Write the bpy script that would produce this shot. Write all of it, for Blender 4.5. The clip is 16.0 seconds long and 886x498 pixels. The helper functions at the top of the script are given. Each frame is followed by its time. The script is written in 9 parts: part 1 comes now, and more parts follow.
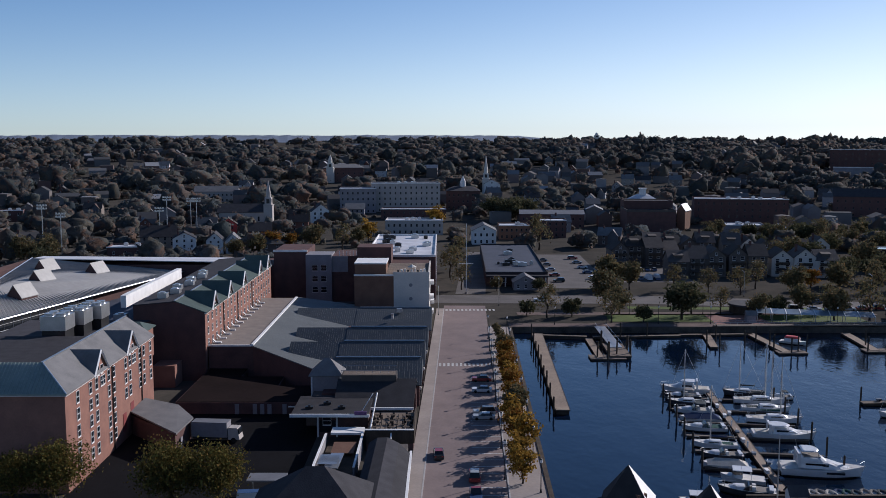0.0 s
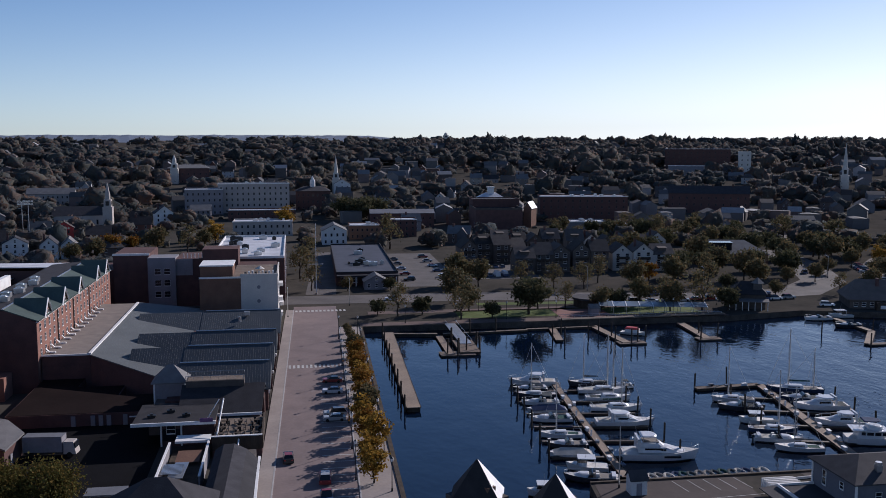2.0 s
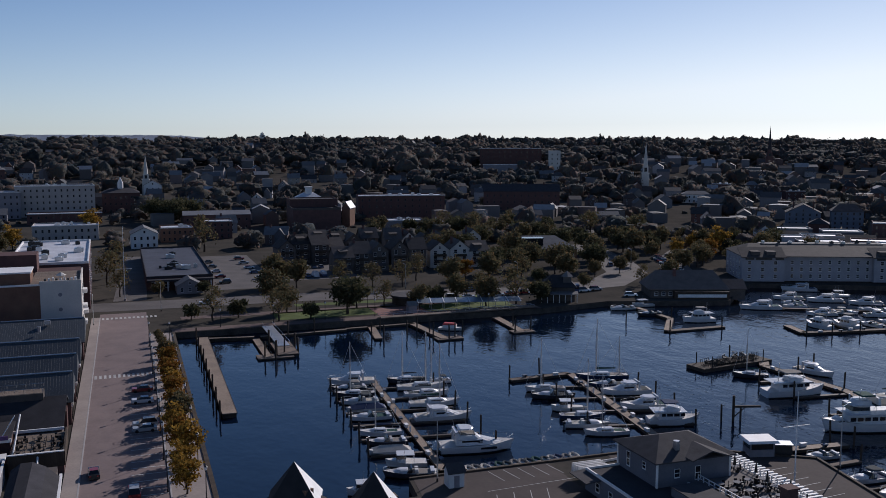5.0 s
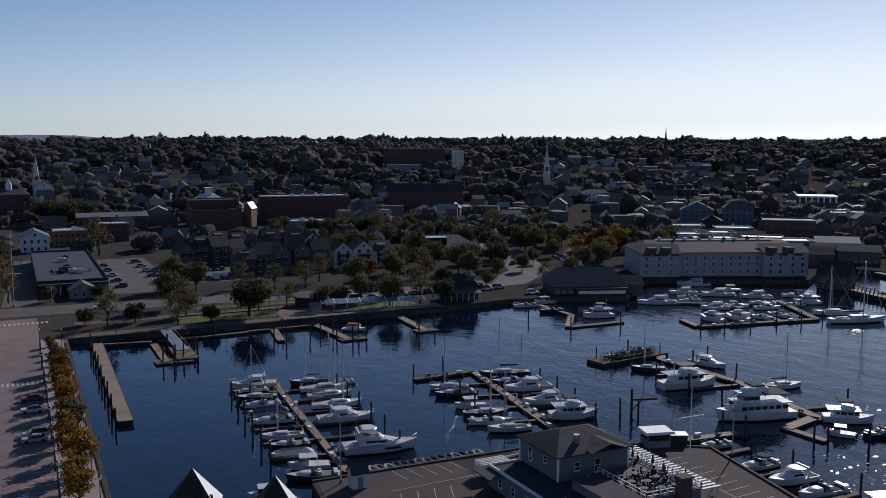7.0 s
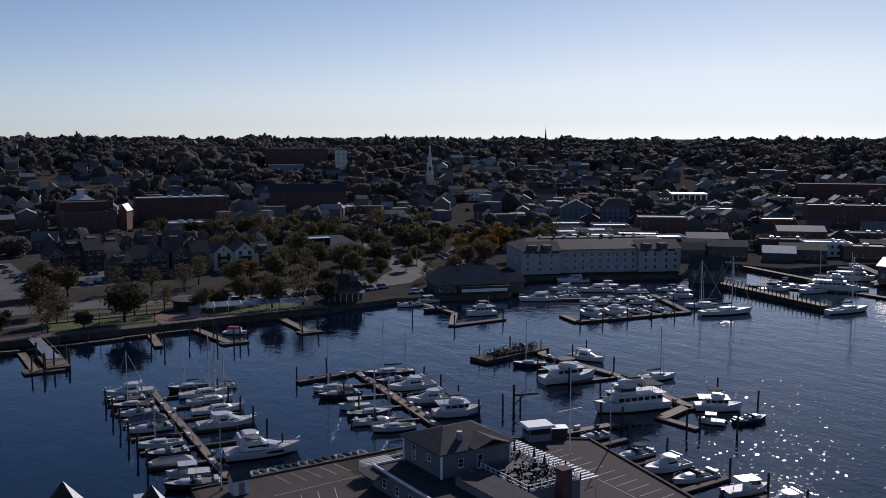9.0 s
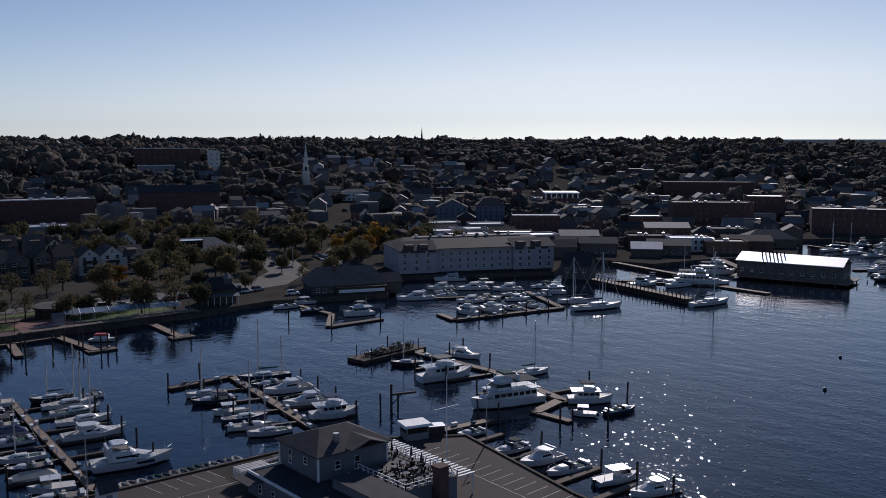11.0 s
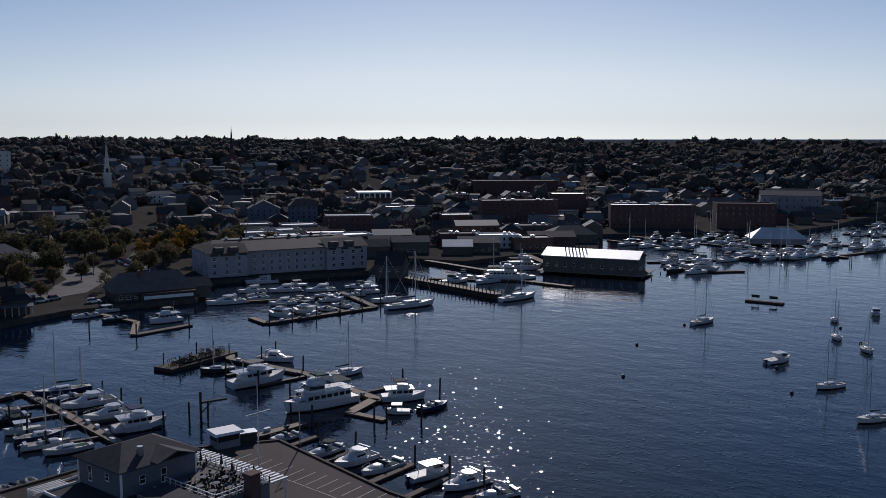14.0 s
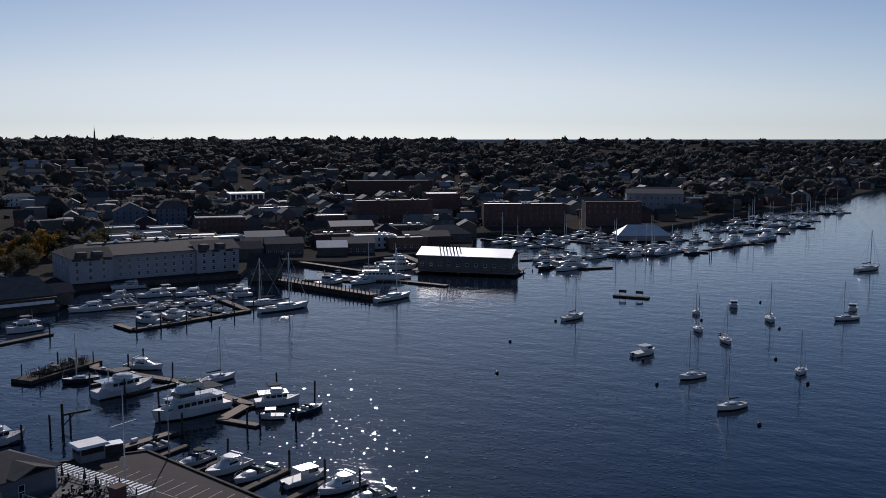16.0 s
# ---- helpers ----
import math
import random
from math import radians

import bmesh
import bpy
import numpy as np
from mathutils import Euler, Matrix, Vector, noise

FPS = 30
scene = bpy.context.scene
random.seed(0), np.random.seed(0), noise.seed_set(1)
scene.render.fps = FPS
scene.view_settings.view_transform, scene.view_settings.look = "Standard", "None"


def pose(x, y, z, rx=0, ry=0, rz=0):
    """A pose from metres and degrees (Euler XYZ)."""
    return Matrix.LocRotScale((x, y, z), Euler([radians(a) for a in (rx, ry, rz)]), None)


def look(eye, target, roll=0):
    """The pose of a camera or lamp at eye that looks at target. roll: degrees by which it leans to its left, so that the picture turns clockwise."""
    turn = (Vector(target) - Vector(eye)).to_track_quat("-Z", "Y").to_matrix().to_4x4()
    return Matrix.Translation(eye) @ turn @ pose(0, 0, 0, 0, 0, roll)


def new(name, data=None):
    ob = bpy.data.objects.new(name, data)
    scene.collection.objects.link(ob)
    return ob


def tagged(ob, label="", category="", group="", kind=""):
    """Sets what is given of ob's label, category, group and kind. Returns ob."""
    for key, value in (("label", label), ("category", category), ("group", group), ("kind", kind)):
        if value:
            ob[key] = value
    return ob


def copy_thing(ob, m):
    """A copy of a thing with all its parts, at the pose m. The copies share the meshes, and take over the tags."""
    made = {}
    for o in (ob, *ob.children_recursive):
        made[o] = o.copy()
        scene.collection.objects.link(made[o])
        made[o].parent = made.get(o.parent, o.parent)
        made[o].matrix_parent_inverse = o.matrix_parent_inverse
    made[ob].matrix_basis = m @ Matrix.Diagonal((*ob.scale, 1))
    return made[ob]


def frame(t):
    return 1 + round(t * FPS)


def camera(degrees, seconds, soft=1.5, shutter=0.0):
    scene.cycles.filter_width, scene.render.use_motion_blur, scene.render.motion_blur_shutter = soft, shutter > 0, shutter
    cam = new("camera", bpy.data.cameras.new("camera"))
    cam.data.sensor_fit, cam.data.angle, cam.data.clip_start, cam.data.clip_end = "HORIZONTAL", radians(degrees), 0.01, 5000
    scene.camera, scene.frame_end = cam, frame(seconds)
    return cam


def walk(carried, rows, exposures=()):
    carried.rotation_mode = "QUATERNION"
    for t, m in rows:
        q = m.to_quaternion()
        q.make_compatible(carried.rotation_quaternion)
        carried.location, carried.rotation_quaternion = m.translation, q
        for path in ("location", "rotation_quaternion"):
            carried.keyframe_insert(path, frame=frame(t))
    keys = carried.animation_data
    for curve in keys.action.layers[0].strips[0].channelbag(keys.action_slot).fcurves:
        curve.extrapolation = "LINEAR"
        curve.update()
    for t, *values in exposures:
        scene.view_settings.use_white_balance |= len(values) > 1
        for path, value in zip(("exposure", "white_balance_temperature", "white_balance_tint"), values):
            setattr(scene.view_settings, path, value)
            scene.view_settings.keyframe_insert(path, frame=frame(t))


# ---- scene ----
cam = camera(50.1, 16.0, soft=0.85)
EYE, TILT = 58.0, -6.6
# seconds, x, y, z from the first eye, heading in degrees to the right
ROWS = [
    (0.0, 0.000, 0.000, 0.000, 0.000),
    (0.5, 0.251, 0.202, -0.081, 2.184),
    (1.0, 0.496, 0.382, -0.159, 4.412),
    (1.5, 0.734, 0.542, -0.234, 6.685),
    (2.0, 0.966, 0.682, -0.305, 8.954),
    (2.5, 1.192, 0.803, -0.374, 11.216),
    (3.0, 1.412, 0.906, -0.439, 13.326),
    (3.5, 1.626, 0.991, -0.500, 15.203),
    (4.0, 1.836, 1.060, -0.559, 16.862),
    (6.5, 2.815, 1.185, -0.801, 24.041),
    (7.0, 2.998, 1.171, -0.839, 25.562),
    (7.5, 3.179, 1.146, -0.875, 27.138),
    (8.0, 3.356, 1.112, -0.907, 28.900),
    (8.5, 3.530, 1.067, -0.935, 30.704),
    (9.0, 3.702, 1.015, -0.960, 32.533),
    (11.5, 4.531, 0.651, -1.036, 41.757),
    (12.0, 4.693, 0.564, -1.041, 43.610),
    (12.5, 4.853, 0.474, -1.042, 45.473),
    (13.0, 5.014, 0.382, -1.041, 47.342),
    (13.5, 5.174, 0.288, -1.035, 49.221),
    (14.0, 5.334, 0.194, -1.027, 51.089),
    (14.5, 5.494, 0.101, -1.015, 52.966),
    (15.0, 5.654, 0.008, -0.999, 54.849),
    (15.5, 5.816, -0.083, -0.980, 56.728),
    (16.0, 5.978, -0.171, -0.958, 58.602),
]
walk(cam, [(t, pose(x, y, EYE + z, 90 + TILT, 0, -yaw)) for t, x, y, z, yaw in ROWS],
     [(0, 0.44, 5950, 13), (1.6, 0.38, 5950, 15), (2.7, 0.36, 6100, 20), (3.4, 0.24, 6200, 26), (4.2, 0.14, 6080, 18), (6.4, 0.02, 6030, 14), (9, -0.08, 6030, 16), (12, -0.2, 6000, 15), (16, -0.28, 6000, 14)])

# ---- world, sun and sky ----
SUN_AZ, SUN_EL = 52.5, 26.0
world = bpy.data.worlds.new("sky")
scene.world = world
world.use_nodes = True
wn = world.node_tree.nodes
sky = wn.new("ShaderNodeTexSky")
sky.sky_type, sky.sun_disc = "NISHITA", False
sky.sun_elevation, sky.sun_rotation = radians(SUN_EL), radians(SUN_AZ)
sky.air_density, sky.dust_density, sky.ozone_density, sky.altitude = 0.7, 0.1, 5.0, 200
wn["Background"].inputs["Strength"].default_value = 0.079
haze, cool = wn.new("ShaderNodeHueSaturation"), wn.new("ShaderNodeMix")
bright, fade = wn.new("ShaderNodeRGBToBW"), wn.new("ShaderNodeMapRange")
fade.inputs["From Min"].default_value, fade.inputs["From Max"].default_value = 2.4, 8.5
fade.inputs["To Min"].default_value, fade.inputs["To Max"].default_value = 1.0, 0.3
world.node_tree.links.new(sky.outputs[0], bright.inputs[0])
world.node_tree.links.new(bright.outputs[0], fade.inputs["Value"])
world.node_tree.links.new(fade.outputs[0], haze.inputs["Saturation"])
cool.data_type, cool.blend_type = "RGBA", "MULTIPLY"
cool.inputs[0].default_value, cool.inputs[7].default_value = 1.0, (1.005, 1.0, 0.94, 1)
world.node_tree.links.new(sky.outputs[0], haze.inputs["Color"])
world.node_tree.links.new(haze.outputs[0], cool.inputs[6])
world.node_tree.links.new(cool.outputs[2], wn["Background"].inputs["Color"])
SUN_DIR = Vector((math.sin(radians(SUN_AZ)) * math.cos(radians(SUN_EL)), math.cos(radians(SUN_AZ)) * math.cos(radians(SUN_EL)), math.sin(radians(SUN_EL))))
sun = new("sun", bpy.data.lights.new("sun", "SUN"))
sun.data.energy, sun.data.angle, sun.data.color = 3.7, radians(0.55), (1.0, 0.91, 0.83)
sun.matrix_world = look(SUN_DIR * 900, (0, 0, 0))


# ---- materials ----
def mat(name, a, b=None, scale=1.0, rough=0.8, metal=0.0, bump=0.0, fine=0.35, vary=0.0, c=None, stretch=(1, 1, 1), island=False, reach=0.05):
    """Procedural surface: two colours mixed by coarse and fine noise, optional tint per object or per island, and relief."""
    m = bpy.data.materials.new(name)
    m.use_nodes = True
    nt = m.node_tree
    nd, ln = nt.nodes, nt.links
    bs = nd["Principled BSDF"]
    bs.inputs["Roughness"].default_value, bs.inputs["Metallic"].default_value = rough, metal
    if rough > 0.65:
        bs.inputs["Specular IOR Level"].default_value = 0.13
    b = b or tuple(v * 0.75 for v in a)
    tc, mp = nd.new("ShaderNodeTexCoord"), nd.new("ShaderNodeMapping")
    mp.inputs["Scale"].default_value = stretch
    ln.new(tc.outputs["Object"], mp.inputs["Vector"])
    n1, n2 = nd.new("ShaderNodeTexNoise"), nd.new("ShaderNodeTexNoise")
    n1.inputs["Scale"].default_value, n1.inputs["Detail"].default_value = 0.25 * scale, 5
    n2.inputs["Scale"].default_value, n2.inputs["Detail"].default_value = 2.5 * scale, 3
    for n in (n1, n2):
        ln.new(mp.outputs[0], n.inputs["Vector"])
    mx = nd.new("ShaderNodeMix")
    mx.data_type = "FLOAT"
    mx.inputs[0].default_value = fine
    ln.new(n1.outputs[0], mx.inputs[2]), ln.new(n2.outputs[0], mx.inputs[3])
    rp = nd.new("ShaderNodeValToRGB")
    rp.color_ramp.elements[0].position, rp.color_ramp.elements[1].position = 0.34, 0.66
    rp.color_ramp.elements[0].color, rp.color_ramp.elements[1].color = (*b, 1), (*a, 1)
    ln.new(mx.outputs[0], rp.inputs[0])
    out = rp.outputs[0]
    if vary or c:
        src = nd.new("ShaderNodeNewGeometry").outputs["Random Per Island"] if island else nd.new("ShaderNodeObjectInfo").outputs["Random"]
        if c:
            r2 = nd.new("ShaderNodeValToRGB")
            r2.color_ramp.interpolation = "CONSTANT" if not island else "LINEAR"
            e = r2.color_ramp.elements
            while len(e) < len(c):
                e.new(0.5)
            for i, col in enumerate(c):
                e[i].position, e[i].color = i / len(c), (*col, 1)
            ln.new(src, r2.inputs[0])
            mm = nd.new("ShaderNodeMix")
            mm.data_type, mm.blend_type = "RGBA", "MULTIPLY"
            mm.inputs[0].default_value = 1.0
            ln.new(out, mm.inputs[6]), ln.new(r2.outputs[0], mm.inputs[7])
            out = mm.outputs[2]
        if vary:
            hs, ma = nd.new("ShaderNodeHueSaturation"), nd.new("ShaderNodeMapRange")
            ma.inputs["To Min"].default_value, ma.inputs["To Max"].default_value = 1 - vary, 1 + vary
            ln.new(src, ma.inputs["Value"]), ln.new(ma.outputs[0], hs.inputs["Value"]), ln.new(out, hs.inputs["Color"])
            out = hs.outputs[0]
    ln.new(out, bs.inputs["Base Color"])
    if bump:
        bp = nd.new("ShaderNodeBump")
        bp.inputs["Strength"].default_value, bp.inputs["Distance"].default_value = min(1, bump), reach
        ln.new(n2.outputs[0], bp.inputs["Height"]), ln.new(bp.outputs[0], bs.inputs["Normal"])
    return m


def seamed(name, a, b, pitch, axis="X", rough=0.5, metal=0.0, depth=0.6):
    """Sheet or boards with ribs every pitch metres along one local axis."""
    m = mat(name, a, b, 0.8, rough, metal)
    nd, ln = m.node_tree.nodes, m.node_tree.links
    bs = nd["Principled BSDF"]
    tc, wv, bp = nd.new("ShaderNodeTexCoord"), nd.new("ShaderNodeTexWave"), nd.new("ShaderNodeBump")
    bs.inputs["Specular IOR Level"].default_value = 0.2
    wv.bands_direction, wv.wave_profile = axis, "SAW"
    wv.inputs["Scale"].default_value = math.pi / (10 * pitch)
    ln.new(tc.outputs["Object"], wv.inputs["Vector"]), ln.new(wv.outputs["Fac"], bp.inputs["Height"])
    bp.inputs["Strength"].default_value, bp.inputs["Distance"].default_value = depth, 0.1
    ln.new(bp.outputs[0], bs.inputs["Normal"])
    return m


def leafy(name, cols, thin=0.3, vary=0.35, bump=0.0):
    m = mat(name, (1, 1, 1), (0.65, 0.65, 0.65), 3.0 if not bump else 0.45, 0.75, c=cols, island=True, vary=vary, bump=bump, reach=1.2)
    nd, ln = m.node_tree.nodes, m.node_tree.links
    bs = nd["Principled BSDF"]
    bs.inputs["Specular IOR Level"].default_value = 0.04
    tr, ad = nd.new("ShaderNodeBsdfTranslucent"), nd.new("ShaderNodeMixShader")
    ad.inputs[0].default_value = thin
    ln.new(bs.inputs["Base Color"].links[0].from_socket, tr.inputs["Color"])
    ln.new(bs.outputs[0], ad.inputs[1]), ln.new(tr.outputs[0], ad.inputs[2])
    ln.new(ad.outputs[0], nd["Material Output"].inputs["Surface"])
    return m


def woods():
    """Tree cover whose colour drifts from tree to tree, with a little scatter between leaf sprays."""
    m = leafy("hazed_mixed_woods_leaves", [(0.85, 0.85, 0.85), (1.0, 1.0, 1.0), (1.1, 1.1, 1.1)], 0.5, 0.06, 0.6)
    nd, ln = m.node_tree.nodes, m.node_tree.links
    tc, n, n2, rp, mm = nd.new("ShaderNodeTexCoord"), nd.new("ShaderNodeTexNoise"), nd.new("ShaderNodeTexNoise"), nd.new("ShaderNodeValToRGB"), nd.new("ShaderNodeMix")
    n.inputs["Scale"].default_value, n.inputs["Detail"].default_value = 0.085, 1.0
    # leaf colours lifted towards blue-grey, standing for haze over the hill
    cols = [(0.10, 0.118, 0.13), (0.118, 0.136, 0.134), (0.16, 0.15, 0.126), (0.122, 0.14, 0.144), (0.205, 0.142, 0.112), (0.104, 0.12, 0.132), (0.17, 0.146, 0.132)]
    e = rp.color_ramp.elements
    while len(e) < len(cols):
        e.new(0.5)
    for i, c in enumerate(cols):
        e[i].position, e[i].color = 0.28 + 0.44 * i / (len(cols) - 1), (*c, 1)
    mm.data_type, mm.blend_type = "RGBA", "MULTIPLY"
    mm.inputs[0].default_value = 1.0
    bs = nd["Principled BSDF"]
    old = bs.inputs["Base Color"].links[0].from_socket
    ln.new(tc.outputs["Object"], n.inputs["Vector"]), ln.new(n.outputs[0], rp.inputs[0])
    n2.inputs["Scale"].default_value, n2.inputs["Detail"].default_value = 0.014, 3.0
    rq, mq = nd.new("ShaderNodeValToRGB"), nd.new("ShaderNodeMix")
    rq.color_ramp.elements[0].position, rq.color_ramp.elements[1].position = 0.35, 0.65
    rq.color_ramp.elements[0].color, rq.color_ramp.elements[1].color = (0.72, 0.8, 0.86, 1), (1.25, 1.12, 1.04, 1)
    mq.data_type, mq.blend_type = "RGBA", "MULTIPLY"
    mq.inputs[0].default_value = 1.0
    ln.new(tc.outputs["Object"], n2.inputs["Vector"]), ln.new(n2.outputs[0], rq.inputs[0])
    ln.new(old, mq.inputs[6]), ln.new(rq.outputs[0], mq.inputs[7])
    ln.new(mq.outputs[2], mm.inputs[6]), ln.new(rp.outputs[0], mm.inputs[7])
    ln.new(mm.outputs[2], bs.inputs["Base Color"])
    for x in nd:
        if x.bl_idname == "ShaderNodeBsdfTranslucent":
            ln.new(mm.outputs[2], x.inputs["Color"])
    return m


def watery():
    m = bpy.data.materials.new("harbour_water")
    m.use_nodes = True
    nd, ln = m.node_tree.nodes, m.node_tree.links
    bs = nd["Principled BSDF"]
    bs.inputs["Base Color"].default_value = (0.002, 0.007, 0.02, 1)
    bs.inputs["Roughness"].default_value, bs.inputs["IOR"].default_value, bs.inputs["Specular IOR Level"].default_value = 0.06, 1.33, 0.6
    tc, mp = nd.new("ShaderNodeTexCoord"), nd.new("ShaderNodeMapping")
    mp.inputs["Rotation"].default_value, mp.inputs["Scale"].default_value = (0, 0, radians(25)), (1, 0.6, 1)
    ln.new(tc.outputs["Object"], mp.inputs["Vector"])
    big, small, patch = (nd.new("ShaderNodeTexNoise") for _ in range(3))
    for n, s, d in ((big, 0.16, 2), (small, 0.8, 3), (patch, 0.012, 2)):
        n.inputs["Scale"].default_value, n.inputs["Detail"].default_value = s, d
        ln.new(mp.outputs[0], n.inputs["Vector"])
    b1, b2 = nd.new("ShaderNodeBump"), nd.new("ShaderNodeBump")
    b1.inputs["Distance"].default_value, b2.inputs["Distance"].default_value = 0.35, 0.12
    b1.inputs["Strength"].default_value, b2.inputs["Strength"].default_value = 0.35, 0.7
    ln.new(big.outputs[0], b1.inputs["Height"]), ln.new(small.outputs[0], b2.inputs["Height"])
    sx, calm = nd.new("ShaderNodeSeparateXYZ"), nd.new("ShaderNodeMapRange")
    ln.new(tc.outputs["Object"], sx.inputs[0]), ln.new(sx.outputs["X"], calm.inputs["Value"])
    calm.inputs["From Min"].default_value, calm.inputs["From Max"].default_value = 60, 130
    calm.inputs["To Min"].default_value, calm.inputs["To Max"].default_value = 0.24, 0.5
    lee, mul = nd.new("ShaderNodeMapRange"), nd.new("ShaderNodeMath")
    lee.inputs["From Min"].default_value, lee.inputs["From Max"].default_value = 190, 300
    lee.inputs["To Min"].default_value, lee.inputs["To Max"].default_value = 1.0, 0.8
    mul.operation = "MULTIPLY"
    ln.new(sx.outputs["X"], lee.inputs["Value"]), ln.new(calm.outputs[0], mul.inputs[0]), ln.new(lee.outputs[0], mul.inputs[1])
    ln.new(mul.outputs[0], b1.inputs["Strength"]), ln.new(mul.outputs[0], b2.inputs["Strength"])
    ln.new(b1.outputs[0], b2.inputs["Normal"]), ln.new(b2.outputs[0], bs.inputs["Normal"])
    rg = nd.new("ShaderNodeMapRange")
    rg.inputs["To Min"].default_value, rg.inputs["To Max"].default_value = 0.02, 0.05
    ln.new(patch.outputs[0], rg.inputs["Value"]), ln.new(rg.outputs[0], bs.inputs["Roughness"])
    return m


def glinting():
    m = bpy.data.materials.new("wavelet_water")
    m.use_nodes = True
    bs = m.node_tree.nodes["Principled BSDF"]
    bs.inputs["Base Color"].default_value = (0.002, 0.007, 0.02, 1)
    bs.inputs["Roughness"].default_value, bs.inputs["IOR"].default_value, bs.inputs["Specular IOR Level"].default_value = 0.06, 1.33, 0.5
    return m


WATER = watery()
WAVELET = glinting()
WHARF_TARMAC = mat("brown_worn_tarmac", (0.082, 0.066, 0.061), (0.055, 0.045, 0.042), 0.6, 0.9, bump=0.2)
TARMAC = mat("pale_worn_tarmac", (0.135, 0.122, 0.117), (0.09, 0.083, 0.08), 0.6, 0.9, bump=0.2)
# near-black base stands for the shade lying on the delivery court
SHADE_TARMAC = mat("shade_dark_tarmac", (0.012, 0.012, 0.014), (0.008, 0.008, 0.009), 0.6, 0.9, bump=0.2)
ROOF_MEMBRANE = mat("grey_membrane", (0.17, 0.175, 0.195), (0.12, 0.125, 0.14), 0.7, 0.72)
ROOF_BLUE = mat("blue_grey_roofing", (0.075, 0.082, 0.108), (0.05, 0.056, 0.074), 0.7, 0.75)
PAVING = mat("street_paving", (0.225, 0.175, 0.165), (0.165, 0.13, 0.125), 0.8, 0.85, bump=0.2)
CONCRETE = mat("pale_concrete", (0.33, 0.285, 0.255), (0.24, 0.205, 0.19), 0.8, 0.85, bump=0.2)
KERB = mat("granite_kerb", (0.40, 0.38, 0.37), (0.28, 0.27, 0.27), 2, 0.8)
SEAWALL = mat("wet_seawall_stone", (0.11, 0.09, 0.075), (0.04, 0.035, 0.03), 1.5, 0.8, bump=0.6)
PAINT_LINE = mat("road_paint", (0.55, 0.54, 0.52), (0.3, 0.29, 0.28), 4, 0.7)
GRASS = mat("grass", (0.10, 0.13, 0.035), (0.055, 0.075, 0.02), 1.0, 0.9, bump=0.4)
PLAZA_BRICK = mat("red_brick_paving", (0.24, 0.13, 0.11), (0.17, 0.095, 0.082), 1.2, 0.85, bump=0.3)
QUAY_BRICK = mat("worn_brick_paving", (0.15, 0.108, 0.096), (0.10, 0.074, 0.068), 1.2, 0.9, bump=0.3)
SOIL = mat("town_ground", (0.085, 0.076, 0.066), (0.055, 0.052, 0.046), 0.3, 0.95, bump=0.3)
SOIL.node_tree.nodes["Principled BSDF"].inputs["Specular IOR Level"].default_value = 0.0
BRICK = mat("red_brick", (0.28, 0.145, 0.11), (0.20, 0.105, 0.085), 1.6, 0.85, bump=0.25, vary=0.06)
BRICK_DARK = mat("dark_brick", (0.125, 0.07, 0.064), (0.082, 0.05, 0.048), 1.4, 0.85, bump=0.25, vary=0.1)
BRICK_BROWN = mat("brown_brick", (0.20, 0.115, 0.08), (0.14, 0.08, 0.06), 1.4, 0.85, bump=0.25)
STUCCO = mat("cream_stucco", (0.62, 0.58, 0.52), (0.50, 0.47, 0.43), 0.8, 0.85)
BEIGE = mat("beige_masonry", (0.44, 0.40, 0.37), (0.35, 0.32, 0.30), 0.8, 0.85)
GREYWALL = mat("grey_stucco", (0.26, 0.25, 0.27), (0.19, 0.185, 0.2), 0.8, 0.8)
SLATEBLUE = mat("slate_blue_paint", (0.13, 0.16, 0.21), (0.09, 0.115, 0.15), 1.2, 0.75)
TRIM = mat("white_trim", (0.78, 0.77, 0.75), (0.62, 0.61, 0.6), 2, 0.6)
WHITEWALL = mat("white_clapboard", (0.72, 0.71, 0.69), (0.55, 0.55, 0.54), 1.2, 0.7)
HOUSEWALL = mat("house_paint", (1, 1, 1), (0.8, 0.8, 0.8), 1.2, 0.75, c=[(0.42, 0.41, 0.40), (0.22, 0.19, 0.17), (0.28, 0.27, 0.27), (0.14, 0.11, 0.10), (0.34, 0.31, 0.27), (0.12, 0.125, 0.14), (0.55, 0.55, 0.55), (0.18, 0.09, 0.07)])
INNWALL = mat("grey_white_clapboard", (0.34, 0.34, 0.37), (0.26, 0.26, 0.285), 1.2, 0.75)
ROOF_MID = mat("mid_grey_shingle", (0.105, 0.103, 0.105), (0.075, 0.074, 0.076), 1.8, 0.85, bump=0.3)
ROOF_BROWN = mat("brown_asphalt_shingle", (0.085, 0.075, 0.071), (0.058, 0.051, 0.049), 2.0, 0.85, bump=0.4, vary=0.35)
SHINGLE = mat("weathered_shingle", (0.125, 0.108, 0.098), (0.08, 0.07, 0.065), 2.5, 0.9, bump=0.4, vary=0.2)
ROOF_DARK = mat("dark_asphalt_shingle", (0.056, 0.054, 0.06), (0.036, 0.035, 0.039), 2.0, 0.9, bump=0.4, vary=0.3)
ROOF_GREY = mat("grey_shingle", (0.19, 0.185, 0.185), (0.13, 0.128, 0.13), 1.6, 0.8, bump=0.3)
ROOF_LIGHT = mat("pale_membrane", (0.62, 0.62, 0.64), (0.42, 0.42, 0.44), 0.7, 0.55)
GRAVEL = mat("gravel_roof", (0.25, 0.215, 0.19), (0.18, 0.155, 0.14), 1.5, 0.95, bump=0.4)
